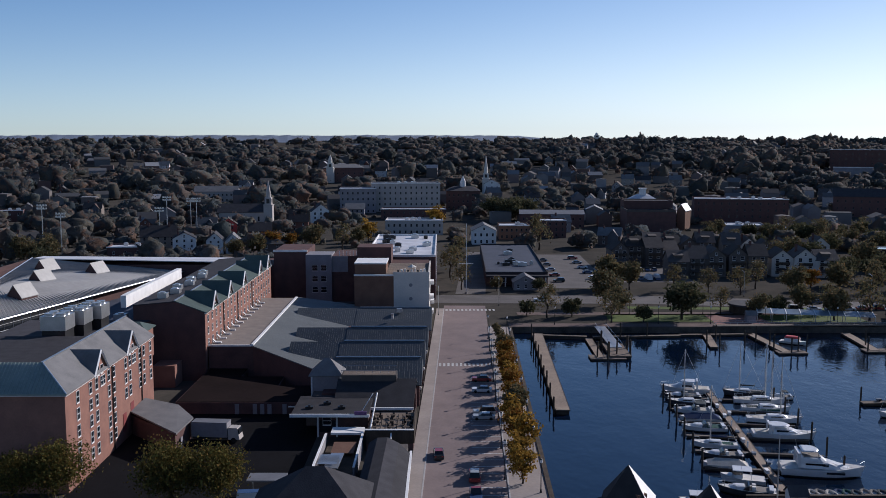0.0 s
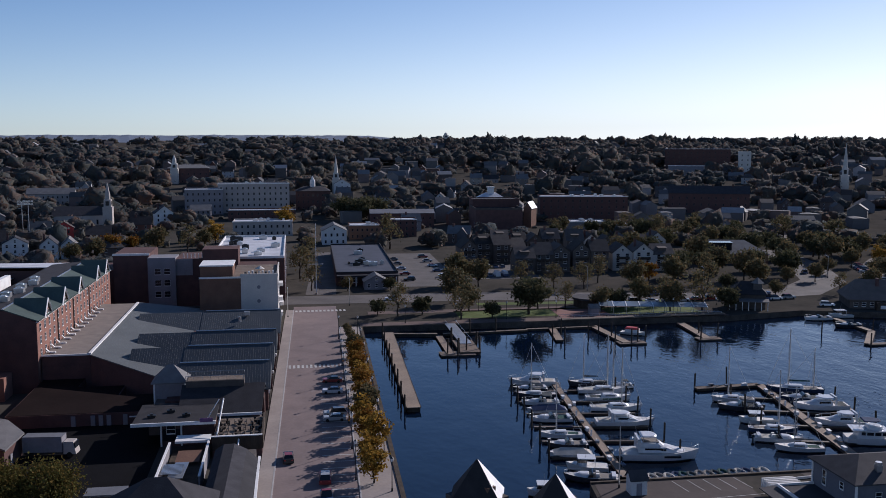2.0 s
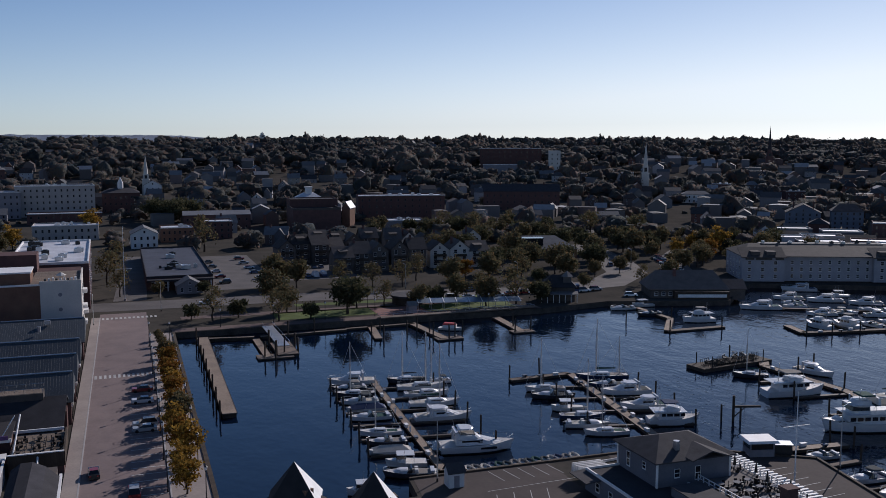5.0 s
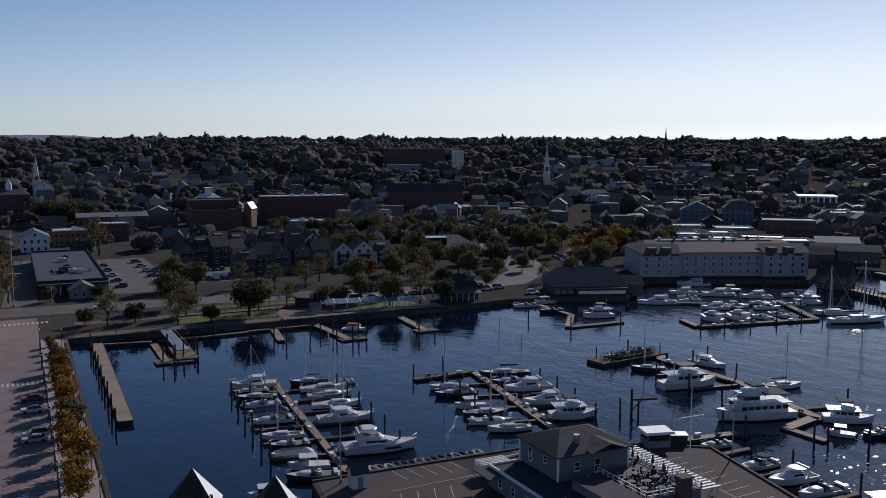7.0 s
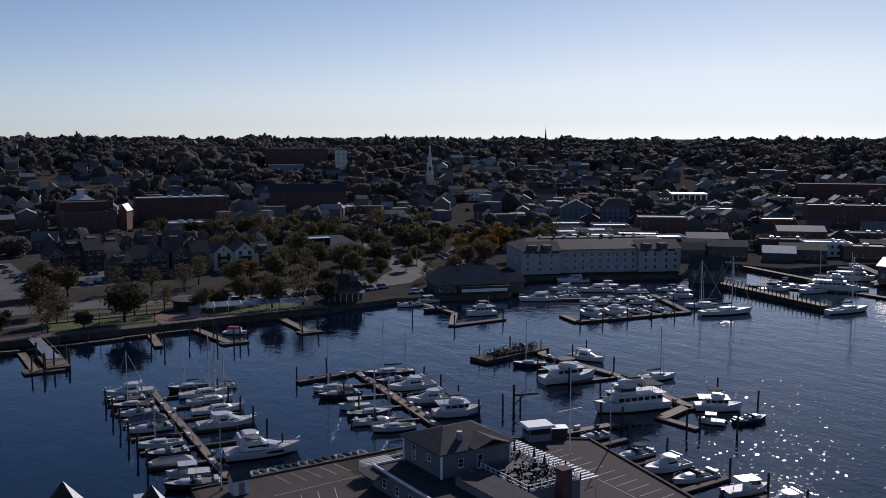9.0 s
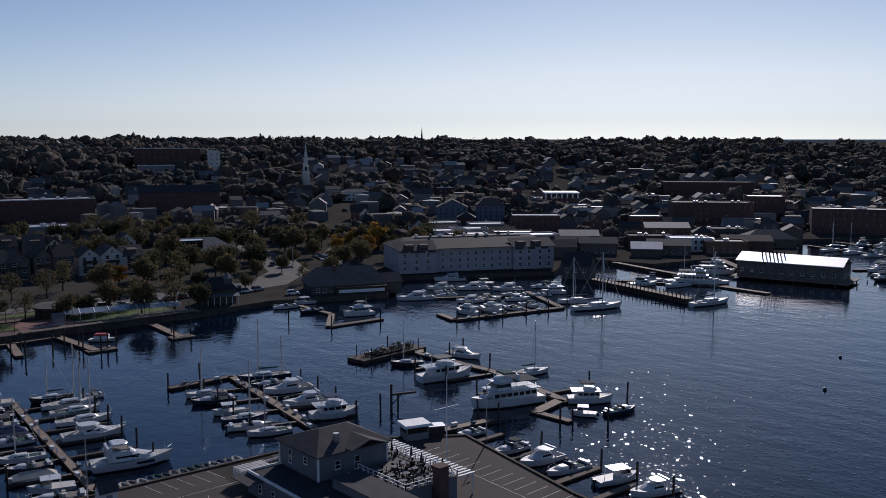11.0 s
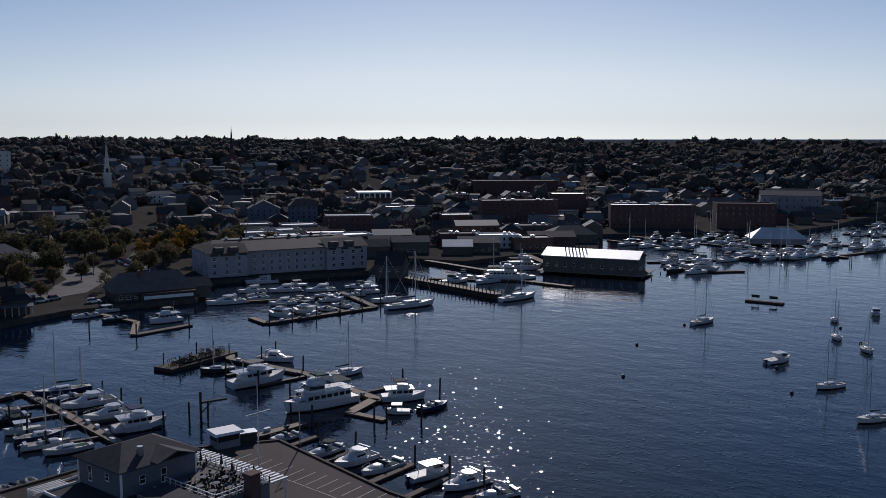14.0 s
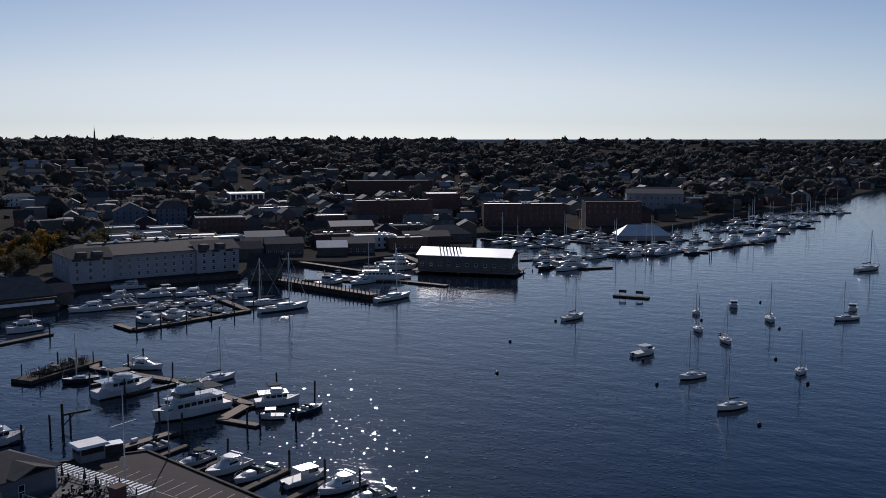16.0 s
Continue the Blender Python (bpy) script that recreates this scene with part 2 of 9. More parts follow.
SEAM_GREY = seamed("grey_standing_seam", (0.14, 0.148, 0.146), (0.11, 0.117, 0.116), 0.6, "Y", 0.6, 0.0)
SEAM_GREEN = seamed("green_standing_seam", (0.27, 0.32, 0.295), (0.19, 0.235, 0.215), 0.5, "X", 0.45, 0.1)
# frame for far windows, their dimness put into a darker colour
DULL_FRAME = mat("dull_far_window_frame", (0.16, 0.155, 0.155), (0.11, 0.108, 0.11), 2, 0.8)
GLASS = mat("dark_window_glass", (0.02, 0.024, 0.03), (0.01, 0.012, 0.016), 0.5, 0.08)
STEEL = mat("galvanised_steel", (0.55, 0.56, 0.57), (0.40, 0.41, 0.42), 2, 0.35, 0.8)
DARKMETAL = mat("black_metal", (0.03, 0.03, 0.032), (0.02, 0.02, 0.022), 2, 0.45, 0.4)
DECKWOOD = seamed("dock_planks", (0.25, 0.195, 0.15), (0.155, 0.12, 0.095), 0.3, "Y", 0.85)
TIMBER = mat("dark_timber", (0.085, 0.065, 0.05), (0.04, 0.032, 0.026), 2.5, 0.85, bump=0.4, stretch=(1, 1, 0.2))
WETDECK = seamed("dark_wet_planks", (0.12, 0.098, 0.084), (0.07, 0.058, 0.05), 0.3, "Y", 0.8)
BARK = mat("bark", (0.08, 0.062, 0.05), (0.04, 0.032, 0.027), 3, 0.95, bump=0.5)
GELCOAT = mat("white_gelcoat", (0.62, 0.62, 0.62), (0.50, 0.50, 0.51), 1, 0.25)
HULL = mat("hull_paint", (1, 1, 1), (0.86, 0.86, 0.87), 1, 0.25, c=[(0.66, 0.66, 0.66), (0.58, 0.57, 0.55), (0.68, 0.68, 0.69), (0.03, 0.045, 0.09), (0.62, 0.61, 0.58), (0.66, 0.66, 0.67), (0.56, 0.56, 0.57), (0.05, 0.05, 0.06), (0.64, 0.64, 0.65)])
HULL_WHITE = mat("white_hull_paint", (0.64, 0.64, 0.65), (0.54, 0.54, 0.56), 1, 0.25, vary=0.06)
BOATDECK = mat("boat_deck", (0.62, 0.60, 0.57), (0.48, 0.46, 0.43), 2, 0.6, vary=0.15)
CANVAS = mat("boat_canvas", (1, 1, 1), (0.7, 0.7, 0.7), 3, 0.9, c=[(0.04, 0.06, 0.12), (0.5, 0.47, 0.42), (0.06, 0.07, 0.075), (0.24, 0.22, 0.2), (0.03, 0.08, 0.07)])
TINTED = mat("tinted_window", (0.015, 0.017, 0.022), (0.01, 0.011, 0.014), 1, 0.1)
ALU = mat("aluminium_spar", (0.62, 0.62, 0.61), (0.5, 0.5, 0.5), 2, 0.35, 0.7)
CARPAINT = mat("car_paint", (1, 1, 1), (0.95, 0.95, 0.95), 1, 0.22, c=[(0.02, 0.022, 0.026), (0.55, 0.56, 0.58), (0.10, 0.11, 0.13), (0.75, 0.75, 0.75), (0.22, 0.03, 0.03), (0.04, 0.07, 0.15), (0.3, 0.31, 0.32)])
RUBBER = mat("tyre_rubber", (0.02, 0.02, 0.02), (0.012, 0.012, 0.012), 3, 0.8)
RED = mat("red_paint", (0.55, 0.05, 0.045), (0.4, 0.035, 0.03), 2, 0.5)
LEAF_GOLD = leafy("golden_leaves", [(0.36, 0.20, 0.035), (0.30, 0.16, 0.03), (0.21, 0.14, 0.035), (0.40, 0.235, 0.045)])
LEAF_AMBER = leafy("amber_leaves", [(0.30, 0.12, 0.025), (0.22, 0.09, 0.02), (0.34, 0.16, 0.03), (0.16, 0.10, 0.025)])
LEAF_RUST = leafy("rusty_leaves", [(0.15, 0.115, 0.035), (0.085, 0.085, 0.028), (0.20, 0.125, 0.035), (0.105, 0.10, 0.03)])
LEAF_OLIVE = leafy("turning_leaves", [(0.19, 0.15, 0.075), (0.14, 0.125, 0.065), (0.24, 0.155, 0.075), (0.115, 0.11, 0.06)])
LEAF_GREEN = leafy("green_leaves", [(0.075, 0.085, 0.045), (0.09, 0.095, 0.05), (0.12, 0.10, 0.052), (0.08, 0.08, 0.046)])
LEAF_WOODS = woods()


# ---- building helpers ----
def obj(name, bm, material, parent=None, label="", m=None):
    """One mesh object from a bmesh, at the top level or as a part."""
    me = bpy.data.meshes.new(name)
    bm.to_mesh(me)
    bm.free()
    for mm in (material if isinstance(material, (list, tuple)) else [material]):
        me.materials.append(mm)
    return inst(name, me, parent, label, m)


def inst(name, me, parent=None, label="", m=None):
    ob = new(name, me)
    if parent:
        ob.parent = parent
    if m is not None:
        ob.matrix_basis = m
    if label:
        ob["label"] = label
    return ob


def part(name, bm, material, parent, label="", m=None):
    return obj(name, bm, material, parent, label, m)


def thing(name, label, category, m=None, group="", kind=""):
    ob = new(name)
    ob.empty_display_size = 0.5
    if m is not None:
        ob.matrix_basis = m
    return tagged(ob, label, category, group, kind)


def hexa(bm, lo, hi, z0, z1, mi=0):
    """A block between two four-cornered outlines, lo at z0 and hi at z1."""
    a = [bm.verts.new((x, y, z0)) for x, y in lo]
    b = [bm.verts.new((x, y, z1)) for x, y in hi]
    fs = [bm.faces.new(a[::-1]), bm.faces.new(b)]
    n = len(a)
    for i in range(n):
        fs.append(bm.faces.new((a[i], a[(i + 1) % n], b[(i + 1) % n], b[i])))
    for f in fs:
        f.material_index = mi
    return bm


def box(x0, x1, y0, y1, z0, z1, bm=None, mi=0):
    r = [(x0, y0), (x1, y0), (x1, y1), (x0, y1)]
    return hexa(bm or bmesh.new(), r, r, z0, z1, mi)


def taper(x0, x1, y0, y1, z0, z1, front=0.0, back=0.0, side=0.0, bm=None, mi=0):
    """A block whose top is drawn in: front at +x, back at -x, side in y."""
    return hexa(bm or bmesh.new(), [(x0, y0), (x1, y0), (x1, y1), (x0, y1)],
                [(x0 + back, y0 + side), (x1 - front, y0 + side), (x1 - front, y1 - side), (x0 + back, y1 - side)], z0, z1, mi)


def tube(a, b, r, n=6, bm=None, r2=None, mi=0):
    bm = bm or bmesh.new()
    a, b = Vector(a), Vector(b)
    q = (b - a).to_track_quat("Z", "Y")
    r2 = r if r2 is None else r2
    lo, hi = [], []
    for i in range(n):
        w = Vector((math.cos(2 * math.pi * i / n), math.sin(2 * math.pi * i / n), 0))
        lo.append(bm.verts.new(a + q @ (w * r))), hi.append(bm.verts.new(b + q @ (w * r2)))
    fs = [bm.faces.new(lo[::-1]), bm.faces.new(hi)]
    for i in range(n):
        fs.append(bm.faces.new((lo[i], lo[(i + 1) % n], hi[(i + 1) % n], hi[i])))
    for f in fs:
        f.material_index = mi
    return bm


def gable_roof(x0, x1, y0, y1, z, rise, over=0.4, t=0.25, bm=None, hip=0.0):
    """Pitched roof slab, ridge along x, eaves at z; hip draws the ridge's ends in."""
    bm = bm or bmesh.new()
    x0, x1, y0, y1 = x0 - over, x1 + over, y0 - over, y1 + over
    ym = (y0 + y1) / 2
    zz = z - rise * over / max(0.1, (y1 - y0) / 2 - over)
    def ring(dz):
        return [bm.verts.new(p) for p in ((x0, y0, zz + dz), (x1, y0, zz + dz), (x1, y1, zz + dz), (x0, y1, zz + dz), (x0 + hip, ym, z + rise + dz), (x1 - hip, ym, z + rise + dz))]
    a, b = ring(0), ring(t)
    for r, flip in ((a, True), (b, False)):
        for f in ((0, 1, 5, 4), (2, 3, 4, 5)) + (((1, 2, 5), (3, 0, 4)) if hip else ()):
            bm.faces.new([r[i] for i in (f[::-1] if flip else f)])
    for i, j in ((0, 1), (2, 3)) + (((1, 2), (3, 0)) if hip else ((1, 5), (5, 2), (3, 4), (4, 0))):
        bm.faces.new((a[i], a[j], b[j], b[i]))
    return bm


def gable_wall(x0, x1, y0, y1, z0, z, rise, bm=None):
    """Walls with gable ends at x0 and x1, ridge along x."""
    bm = bm or bmesh.new()
    ym = (y0 + y1) / 2
    ends = []
    for x in (x0, x1):
        ends.append([bm.verts.new(p) for p in ((x, y0, z0), (x, y1, z0), (x, y1, z), (x, ym, z + rise), (x, y0, z))])
    a, b = ends
    bm.faces.new(a[::-1]), bm.faces.new(b)
    for i in range(5):
        j = (i + 1) % 5
        bm.faces.new((a[i], a[j], b[j], b[i]))
    return bm


def window_mesh(w, h, name="window", cross=True, dull=False):
    """A framed window in the xz plane, facing -y, as one connected mesh: frame and sash bar stand proud, the panes are set back."""
    key = (name, round(w, 2), round(h, 2), cross, dull)
    if key not in MESHES:
        bm, t = bmesh.new(), 0.05
        xs = [-w / 2, -w / 2 + t, w / 2 - t, w / 2]
        zs = [-0.14, 0.05, h / 2 - 0.04, h / 2 + 0.04, h - t, h] if cross else [-0.14, 0.05, h - t, h]
        grid = [[bm.verts.new((x, -0.09, z)) for x in xs] for z in zs]
        for j in range(len(zs) - 1):
            for i in range(3):
                q = (grid[j][i], grid[j][i + 1], grid[j + 1][i + 1], grid[j + 1][i])
                if i == 1 and j % 2 == 1:
                    p = [bm.verts.new((v.co.x, -0.02, v.co.z)) for v in q]
                    bm.faces.new(p).material_index = 1
                    for k in range(4):
                        bm.faces.new((q[k], q[(k + 1) % 4], p[(k + 1) % 4], p[k]))
                else:
                    bm.faces.new(q)
        ring = [v for v in grid[0]] + [r[3] for r in grid[1:]] + grid[-1][2::-1] + [r[0] for r in grid[-2:0:-1]]
        back = [bm.verts.new((v.co.x, 0.02, v.co.z)) for v in ring]
        for k in range(len(ring)):
            n = (k + 1) % len(ring)
            bm.faces.new((ring[n], ring[k], back[k], back[n]))
        me = bpy.data.meshes.new(name)
        bm.to_mesh(me), bm.free()
        me.materials.append(DULL_FRAME if dull else TRIM), me.materials.append(GLASS)
        MESHES[key] = me
    return MESHES[key]


MESHES = {}


def windows(parent, p, ang, us, zs, w=1.0, h=1.5, name="window", cross=True):
    """Windows on a wall through p (parent's axes) that runs at ang degrees; its outside lies to the right of that way."""
    me = window_mesh(w, h, "window", cross, parent.matrix_basis.translation.length > 480)
    for z in zs:
        for u in us:
            inst(name, me, parent, m=pose(p[0], p[1], 0, 0, 0, ang) @ pose(u, 0, z))


def spread(n, a, b):
    return [a + (b - a) * (i + 0.5) / n for i in range(n)]


def street(a, y):
    """x of a line a metres from the sea wall's edge (minus: inland) along the wharf street."""
    return a + 14.3 + 0.0222 * y


def rail(parent, pts, r=0.03):
    bm = bmesh.new()
    for a, b in zip(pts, pts[1:]):
        tube(a, b, r, 4, bm)
    for p in pts:
        tube((p[0], p[1], p[2] - 0.55), p, r, 4, bm)
    part("rail", bm, STEEL, parent)


# ---- ground, shore and water ----
SHORE = [(-487, 281), (20.5, 281), (137, 281), (165, 286), (206, 273), (224, 292), (238, 303), (297, 272), (308, 287), (338, 291), (345, 262), (378, 257), (392, 250),
         (430, 241), (494, 276), (520, 256), (545, 234), (562, 214), (575, 196), (640, 187), (700, 190), (900, 150), (1500, 120), (2600, -120)]
LEVEL = 1.8


def shore_r(az):
    dx, dy = math.sin(az), math.cos(az)
    best = None
    for (ax, ay), (bx, by) in zip(SHORE, SHORE[1:]):
        ex, ey = bx - ax, by - ay
        den = dx * ey - dy * ex
        if abs(den) < 1e-9:
            continue
        r, u = (ax * ey - ay * ex) / den, (ax * dy - ay * dx) / den
        if r > 0 and -1e-6 <= u <= 1 + 1e-6:
            best = r if best is None else min(best, r)
    return best


def land_z(x, y):
    """Flat town by the water, then a hill that rises behind it."""
    r = math.hypot(x, y)
    start = max(430, (shore_r(math.atan2(x, y)) or 430) + 230) if y > 0 else 430
    s = min(1, max(0, (r - start) / 1070))
    return LEVEL + 46 * s * s * (3 - 2 * s)


def build_ground():
    bm = bmesh.new()
    corner = [math.atan2(x, y) for x, y in SHORE]
    azs = sorted(set([round(a, 5) for a in corner] + [round(radians(d), 5) for d in np.arange(-59.5, 92, 1.5)]))
    azs = [a for a in azs if shore_r(a)]
    steps = [0, 0.02, 0.05, 0.09, 0.13, 0.18, 0.24, 0.31, 0.39, 0.48, 0.6, 0.75, 1.0]
    rows = []
    for a in azs:
        r0 = shore_r(a)
        row = []
        for s in steps:
            r = r0 + (4700 - r0) * s ** 1.35
            x, y = r * math.sin(a), r * math.cos(a)
            row.append(bm.verts.new((x, y, land_z(x, y) if s else LEVEL)))
        low = bm.verts.new((row[0].co.x, row[0].co.y, -3))
        rows.append((low, row))
    for (la, a), (lb, b) in zip(rows, rows[1:]):
        f = bm.faces.new((la, a[0], b[0], lb))
        f.material_index = 1
        for i in range(len(steps) - 1):
            bm.faces.new((a[i], a[i + 1], b[i + 1], b[i]))
    for outline in ([(-487, -300), (street(0, -300), -300), (street(0, 281), 281), (-487, 281)],
                    [(street(0, 60), -300), (105, -300), (112, 97), (118.5, 130), (97, 144.5), (48, 144.8), (47, 137), (street(0, 137), 137), (street(0, 60), 60)]):
        hexa(bm, outline, outline, -3, LEVEL, 1)
    bm.faces.ensure_lookup_table()
    bmesh.ops.recalc_face_normals(bm, faces=bm.faces)
    for f in bm.faces:
        if abs(f.normal.z) > 0.7:
            f.material_index = 0
    tagged(obj("ground", bm, [SOIL, SEAWALL]), "town ground rising from the quay to a wooded ridge", "ground", kind="structure")
    bm = bmesh.new()
    bm.faces.new([bm.verts.new(p) for p in ((-4700, -4700, 0), (4700, -4700, 0), (4700, 4700, 0), (-4700, 4700, 0))])
    tagged(obj("water", bm, WATER), "dark blue harbour water with small ripples", "water", kind="structure")


build_ground()


def wavelets(count=4800):
    """Short steep wavelets on the open harbour, each a low four-sided crest of water."""
    rng = np.random.default_rng(5)
    co, fa = [], []
    for i in range(count):
        a, r = radians(rng.uniform(30, 76)), 128 + 110 * rng.uniform() ** 1.5
        x, y = r * math.sin(a), r * math.cos(a)
        if y > 225 or (x < 122 and y < 150):
            continue
        size, turn = rng.uniform(0.2, 0.56), rng.uniform(0, 3.1)
        rise = size * math.tan(radians(rng.uniform(1.2, 4.3)))
        base = len(co)
        co.append((x + rng.uniform(-0.1, 0.1), y + rng.uniform(-0.1, 0.1), 0.012 + rise))
        for j in range(4):
            b = turn + math.pi / 2 * j
            co.append((x + size * math.cos(b), y + size * math.sin(b), 0.012))
        fa += [(base, base + 1 + j, base + 1 + (j + 1) % 4) for j in range(4)]
    me = bpy.data.meshes.new("wavelets")
    me.from_pydata(co, [], fa)
    me.materials.append(WAVELET)
    tagged(inst("wavelets", me), "short steep wavelets on the harbour catching the sun", "water", kind="stuff")


wavelets()


def ribbon(name, pts, w, z, material, label, category="road", t=0.06):
    """A flat band of width w along a line of points, laid on the ground."""
    bm = bmesh.new()
    left, right = [], []
    for i, p in enumerate(pts):
        p = Vector(p)
        d = (Vector(pts[min(i + 1, len(pts) - 1)]) - Vector(pts[max(i - 1, 0)])).normalized()
        n = Vector((-d.y, d.x)) * w / 2
        zz = land_z(p.x, p.y) + z
        left.append(((p + n).x, (p + n).y, zz)), right.append(((p - n).x, (p - n).y, zz))
    for i in range(len(pts) - 1):
        q = [left[i], right[i], right[i + 1], left[i + 1]]
        a = [bm.verts.new(v) for v in q]
        b = [bm.verts.new((v[0], v[1], v[2] - t)) for v in q]
        bm.faces.new(a)
        for k in range(4):
            bm.faces.new((b[k], b[(k + 1) % 4], a[(k + 1) % 4], a[k]))
    bmesh.ops.recalc_face_normals(bm, faces=bm.faces)
    return tagged(obj(name, bm, material), label, category, kind="structure")


def along(a, y0, y1):
    return [(street(a, y0), y0), (street(a, y1), y1)]


ribbon("road", along(-14, -100, 318), 14.0, 0.03, PAVING, "worn pinkish paved wharf street with parking stalls")
ribbon("pavement_west", along(-22.2, -100, 312), 2.4, 0.14, CONCRETE, "pale concrete pavement beside the shops", "pavement", 0.2)
ribbon("pavement_east", along(-3.7, 120, 281), 6.2, 0.12, CONCRETE, "waterside pavement with planted tree row", "pavement", 0.2)
ribbon("kerb_west", along(-20.9, -100, 312), 0.25, 0.16, KERB, "granite kerb", "kerb", 0.2)
ribbon("kerb_east", along(-6.9, 120, 281), 0.25, 0.16, KERB, "granite kerb", "kerb", 0.2)
ribbon("seawall_cap", along(-0.35, 100, 281), 0.8, 0.32, TIMBER, "heavy dark timber edge of the quay", "quay edge", 0.5)
ribbon("avenue", [(-200, 338), (-60, 333), (20, 331), (70, 330), (115, 322), (150, 316), (185, 322), (208, 345), (222, 380), (235, 430), (262, 490), (310, 560)], 17, 0.04, TARMAC, "wide asphalt avenue along the harbour")
ribbon("park_lawn", [(52, 296), (90, 296), (132, 294)], 13, 0.05, GRASS, "small harbour park lawn", "lawn")
ribbon("quay_walk", [(20, 284), (138, 284)], 5, 0.06, QUAY_BRICK, "harbourside brick and concrete walk", "pavement")
ribbon("side_street", [(10, 342), (14, 420), (20, 520), (26, 640)], 11, 0.05, TARMAC, "side street running uphill into town")
ribbon("town_car_park", [(48, 356), (50, 470)], 34, 0.03, TARMAC, "asphalt car park behind the bank", "car park")
ribbon("townhouse_yard", [(66, 391), (100, 391)], 40, 0.03, TARMAC, "asphalt car park in front of the townhouses", "car park")
ribbon("inn_road", [(226, 330), (246, 372), (272, 402), (312, 432), (380, 450)], 12, 0.05, TARMAC, "curving road beside the inn")
ribbon("inn_car_park", [(206, 312), (232, 330)], 16, 0.03, TARMAC, "asphalt car park by the restaurant", "car park")
ribbon("park_path", [(24, 303), (140, 303)], 5, 0.05, QUAY_BRICK, "brick path through the harbour park", "path")
ribbon("brick_plaza", [(92.0, 282.0), (92.5, 300.0)], 17, 0.07, PLAZA_BRICK, "red brick plaza at the harbour walk", "pavement")
ribbon("verge", [(62, 314), (130, 311)], 5, 0.045, GRASS, "grass verge along the avenue", "lawn")
ribbon("court", [(-42, 118), (-42, 190)], 36, 0.02, SHADE_TARMAC, "asphalt delivery court with shade in its near-black colour", "yard")


def yard(name, outline, z, material, label):
    """A flat paved area with any outline."""
    bm = bmesh.new()
    hexa(bm, outline, outline, LEVEL - 0.05, LEVEL + z)
    return tagged(obj(name, bm, material), label, "car park", kind="structure")


yard("wharf_car_park", [(18, 60), (73, 60), (73, 144.3), (48.6, 144.3), (47.6, 136.5), (18, 136.5)], 0.03, WHARF_TARMAC, "asphalt wharf car park")
yard("wharf_car_park_east", [(84.5, 60), (109.6, 60), (111.6, 97), (118.0, 129.8), (96.8, 144.0), (84.5, 144.2)], 0.034, WHARF_TARMAC, "asphalt wharf car park with painted stalls")
ribbon("quay_beam_north", [(48, 144.55), (97, 144.3), (118.2, 130)], 0.5, 0.3, TIMBER, "dark timber edge beam of the wharf", "quay edge", 0.4)
ribbon("quay_beam_east", [(118.2, 130), (111.8, 97), (109.8, 60)], 0.5, 0.3, TIMBER, "dark timber edge beam of the wharf", "quay edge", 0.4)


def line_set(name, quads, label):
    bm = bmesh.new()
    for x, y, w, l, ang in quads:
        c, s = math.cos(radians(ang)), math.sin(radians(ang))
        bm.faces.new([bm.verts.new((x + u * c - v * s, y + u * s + v * c, LEVEL + 0.055)) for u, v in ((-l / 2, -w / 2), (l / 2, -w / 2), (l / 2, w / 2), (-l / 2, w / 2))])
    tagged(obj(name, bm, PAINT_LINE), label, "road marking", kind="structure")


line_set("crosswalk_near", [(street(-20.2 + i * 1.05, 232.9), 232.9, 3.2, 0.55, 0) for i in range(13)], "white bars of a pedestrian crossing")
line_set("crosswalk_far", [(street(-20 + i * 1.3, 309.7), 309.7, 3.0, 0.7, 0) for i in range(13)], "white bars of a pedestrian crossing")
line_set("stall_lines", [(street(-10, y), y, 0.26, 5.6, 0) for y in np.arange(145, 228, 3.35)], "painted parking stall lines")
line_set("west_lot_lines", [(62 + i * 2.7, 141, 0.12, 5, 100) for i in range(5)] + [(58 + i * 2.9, 131, 0.12, 5, 70) for i in range(4)] + [(66, 135.5, 0.12, 16, 3)], "painted parking stall lines")
line_set("lot_lines", [(108 + 0.1 * (i - 4), 128 - i * 2.6, 0.13, 5.2, 5) for i in range(16)] + [(105.2, 108, 0.13, 40, 87)], "painted parking stall lines")


def backdrop():
    bm = bmesh.new()
    n = 60
    for r0, r1, za, zb, mi in ((4600, 4620, 0, 56.5, 0),):
        v = []
        for i in range(n + 1):
            a = radians(-70 + 190 * i / n)
            v.append((bm.verts.new((r0 * math.sin(a), r0 * math.cos(a), za)), bm.verts.new((r0 * math.sin(a), r0 * math.cos(a), zb))))
        for p, q in zip(v, v[1:]):
            bm.faces.new((p[0], q[0], q[1], p[1]))
    tagged(obj("backdrop", bm, FAR_SEA), "distant sea on the horizon, sun glint in its pale colour", "sea", kind="structure")


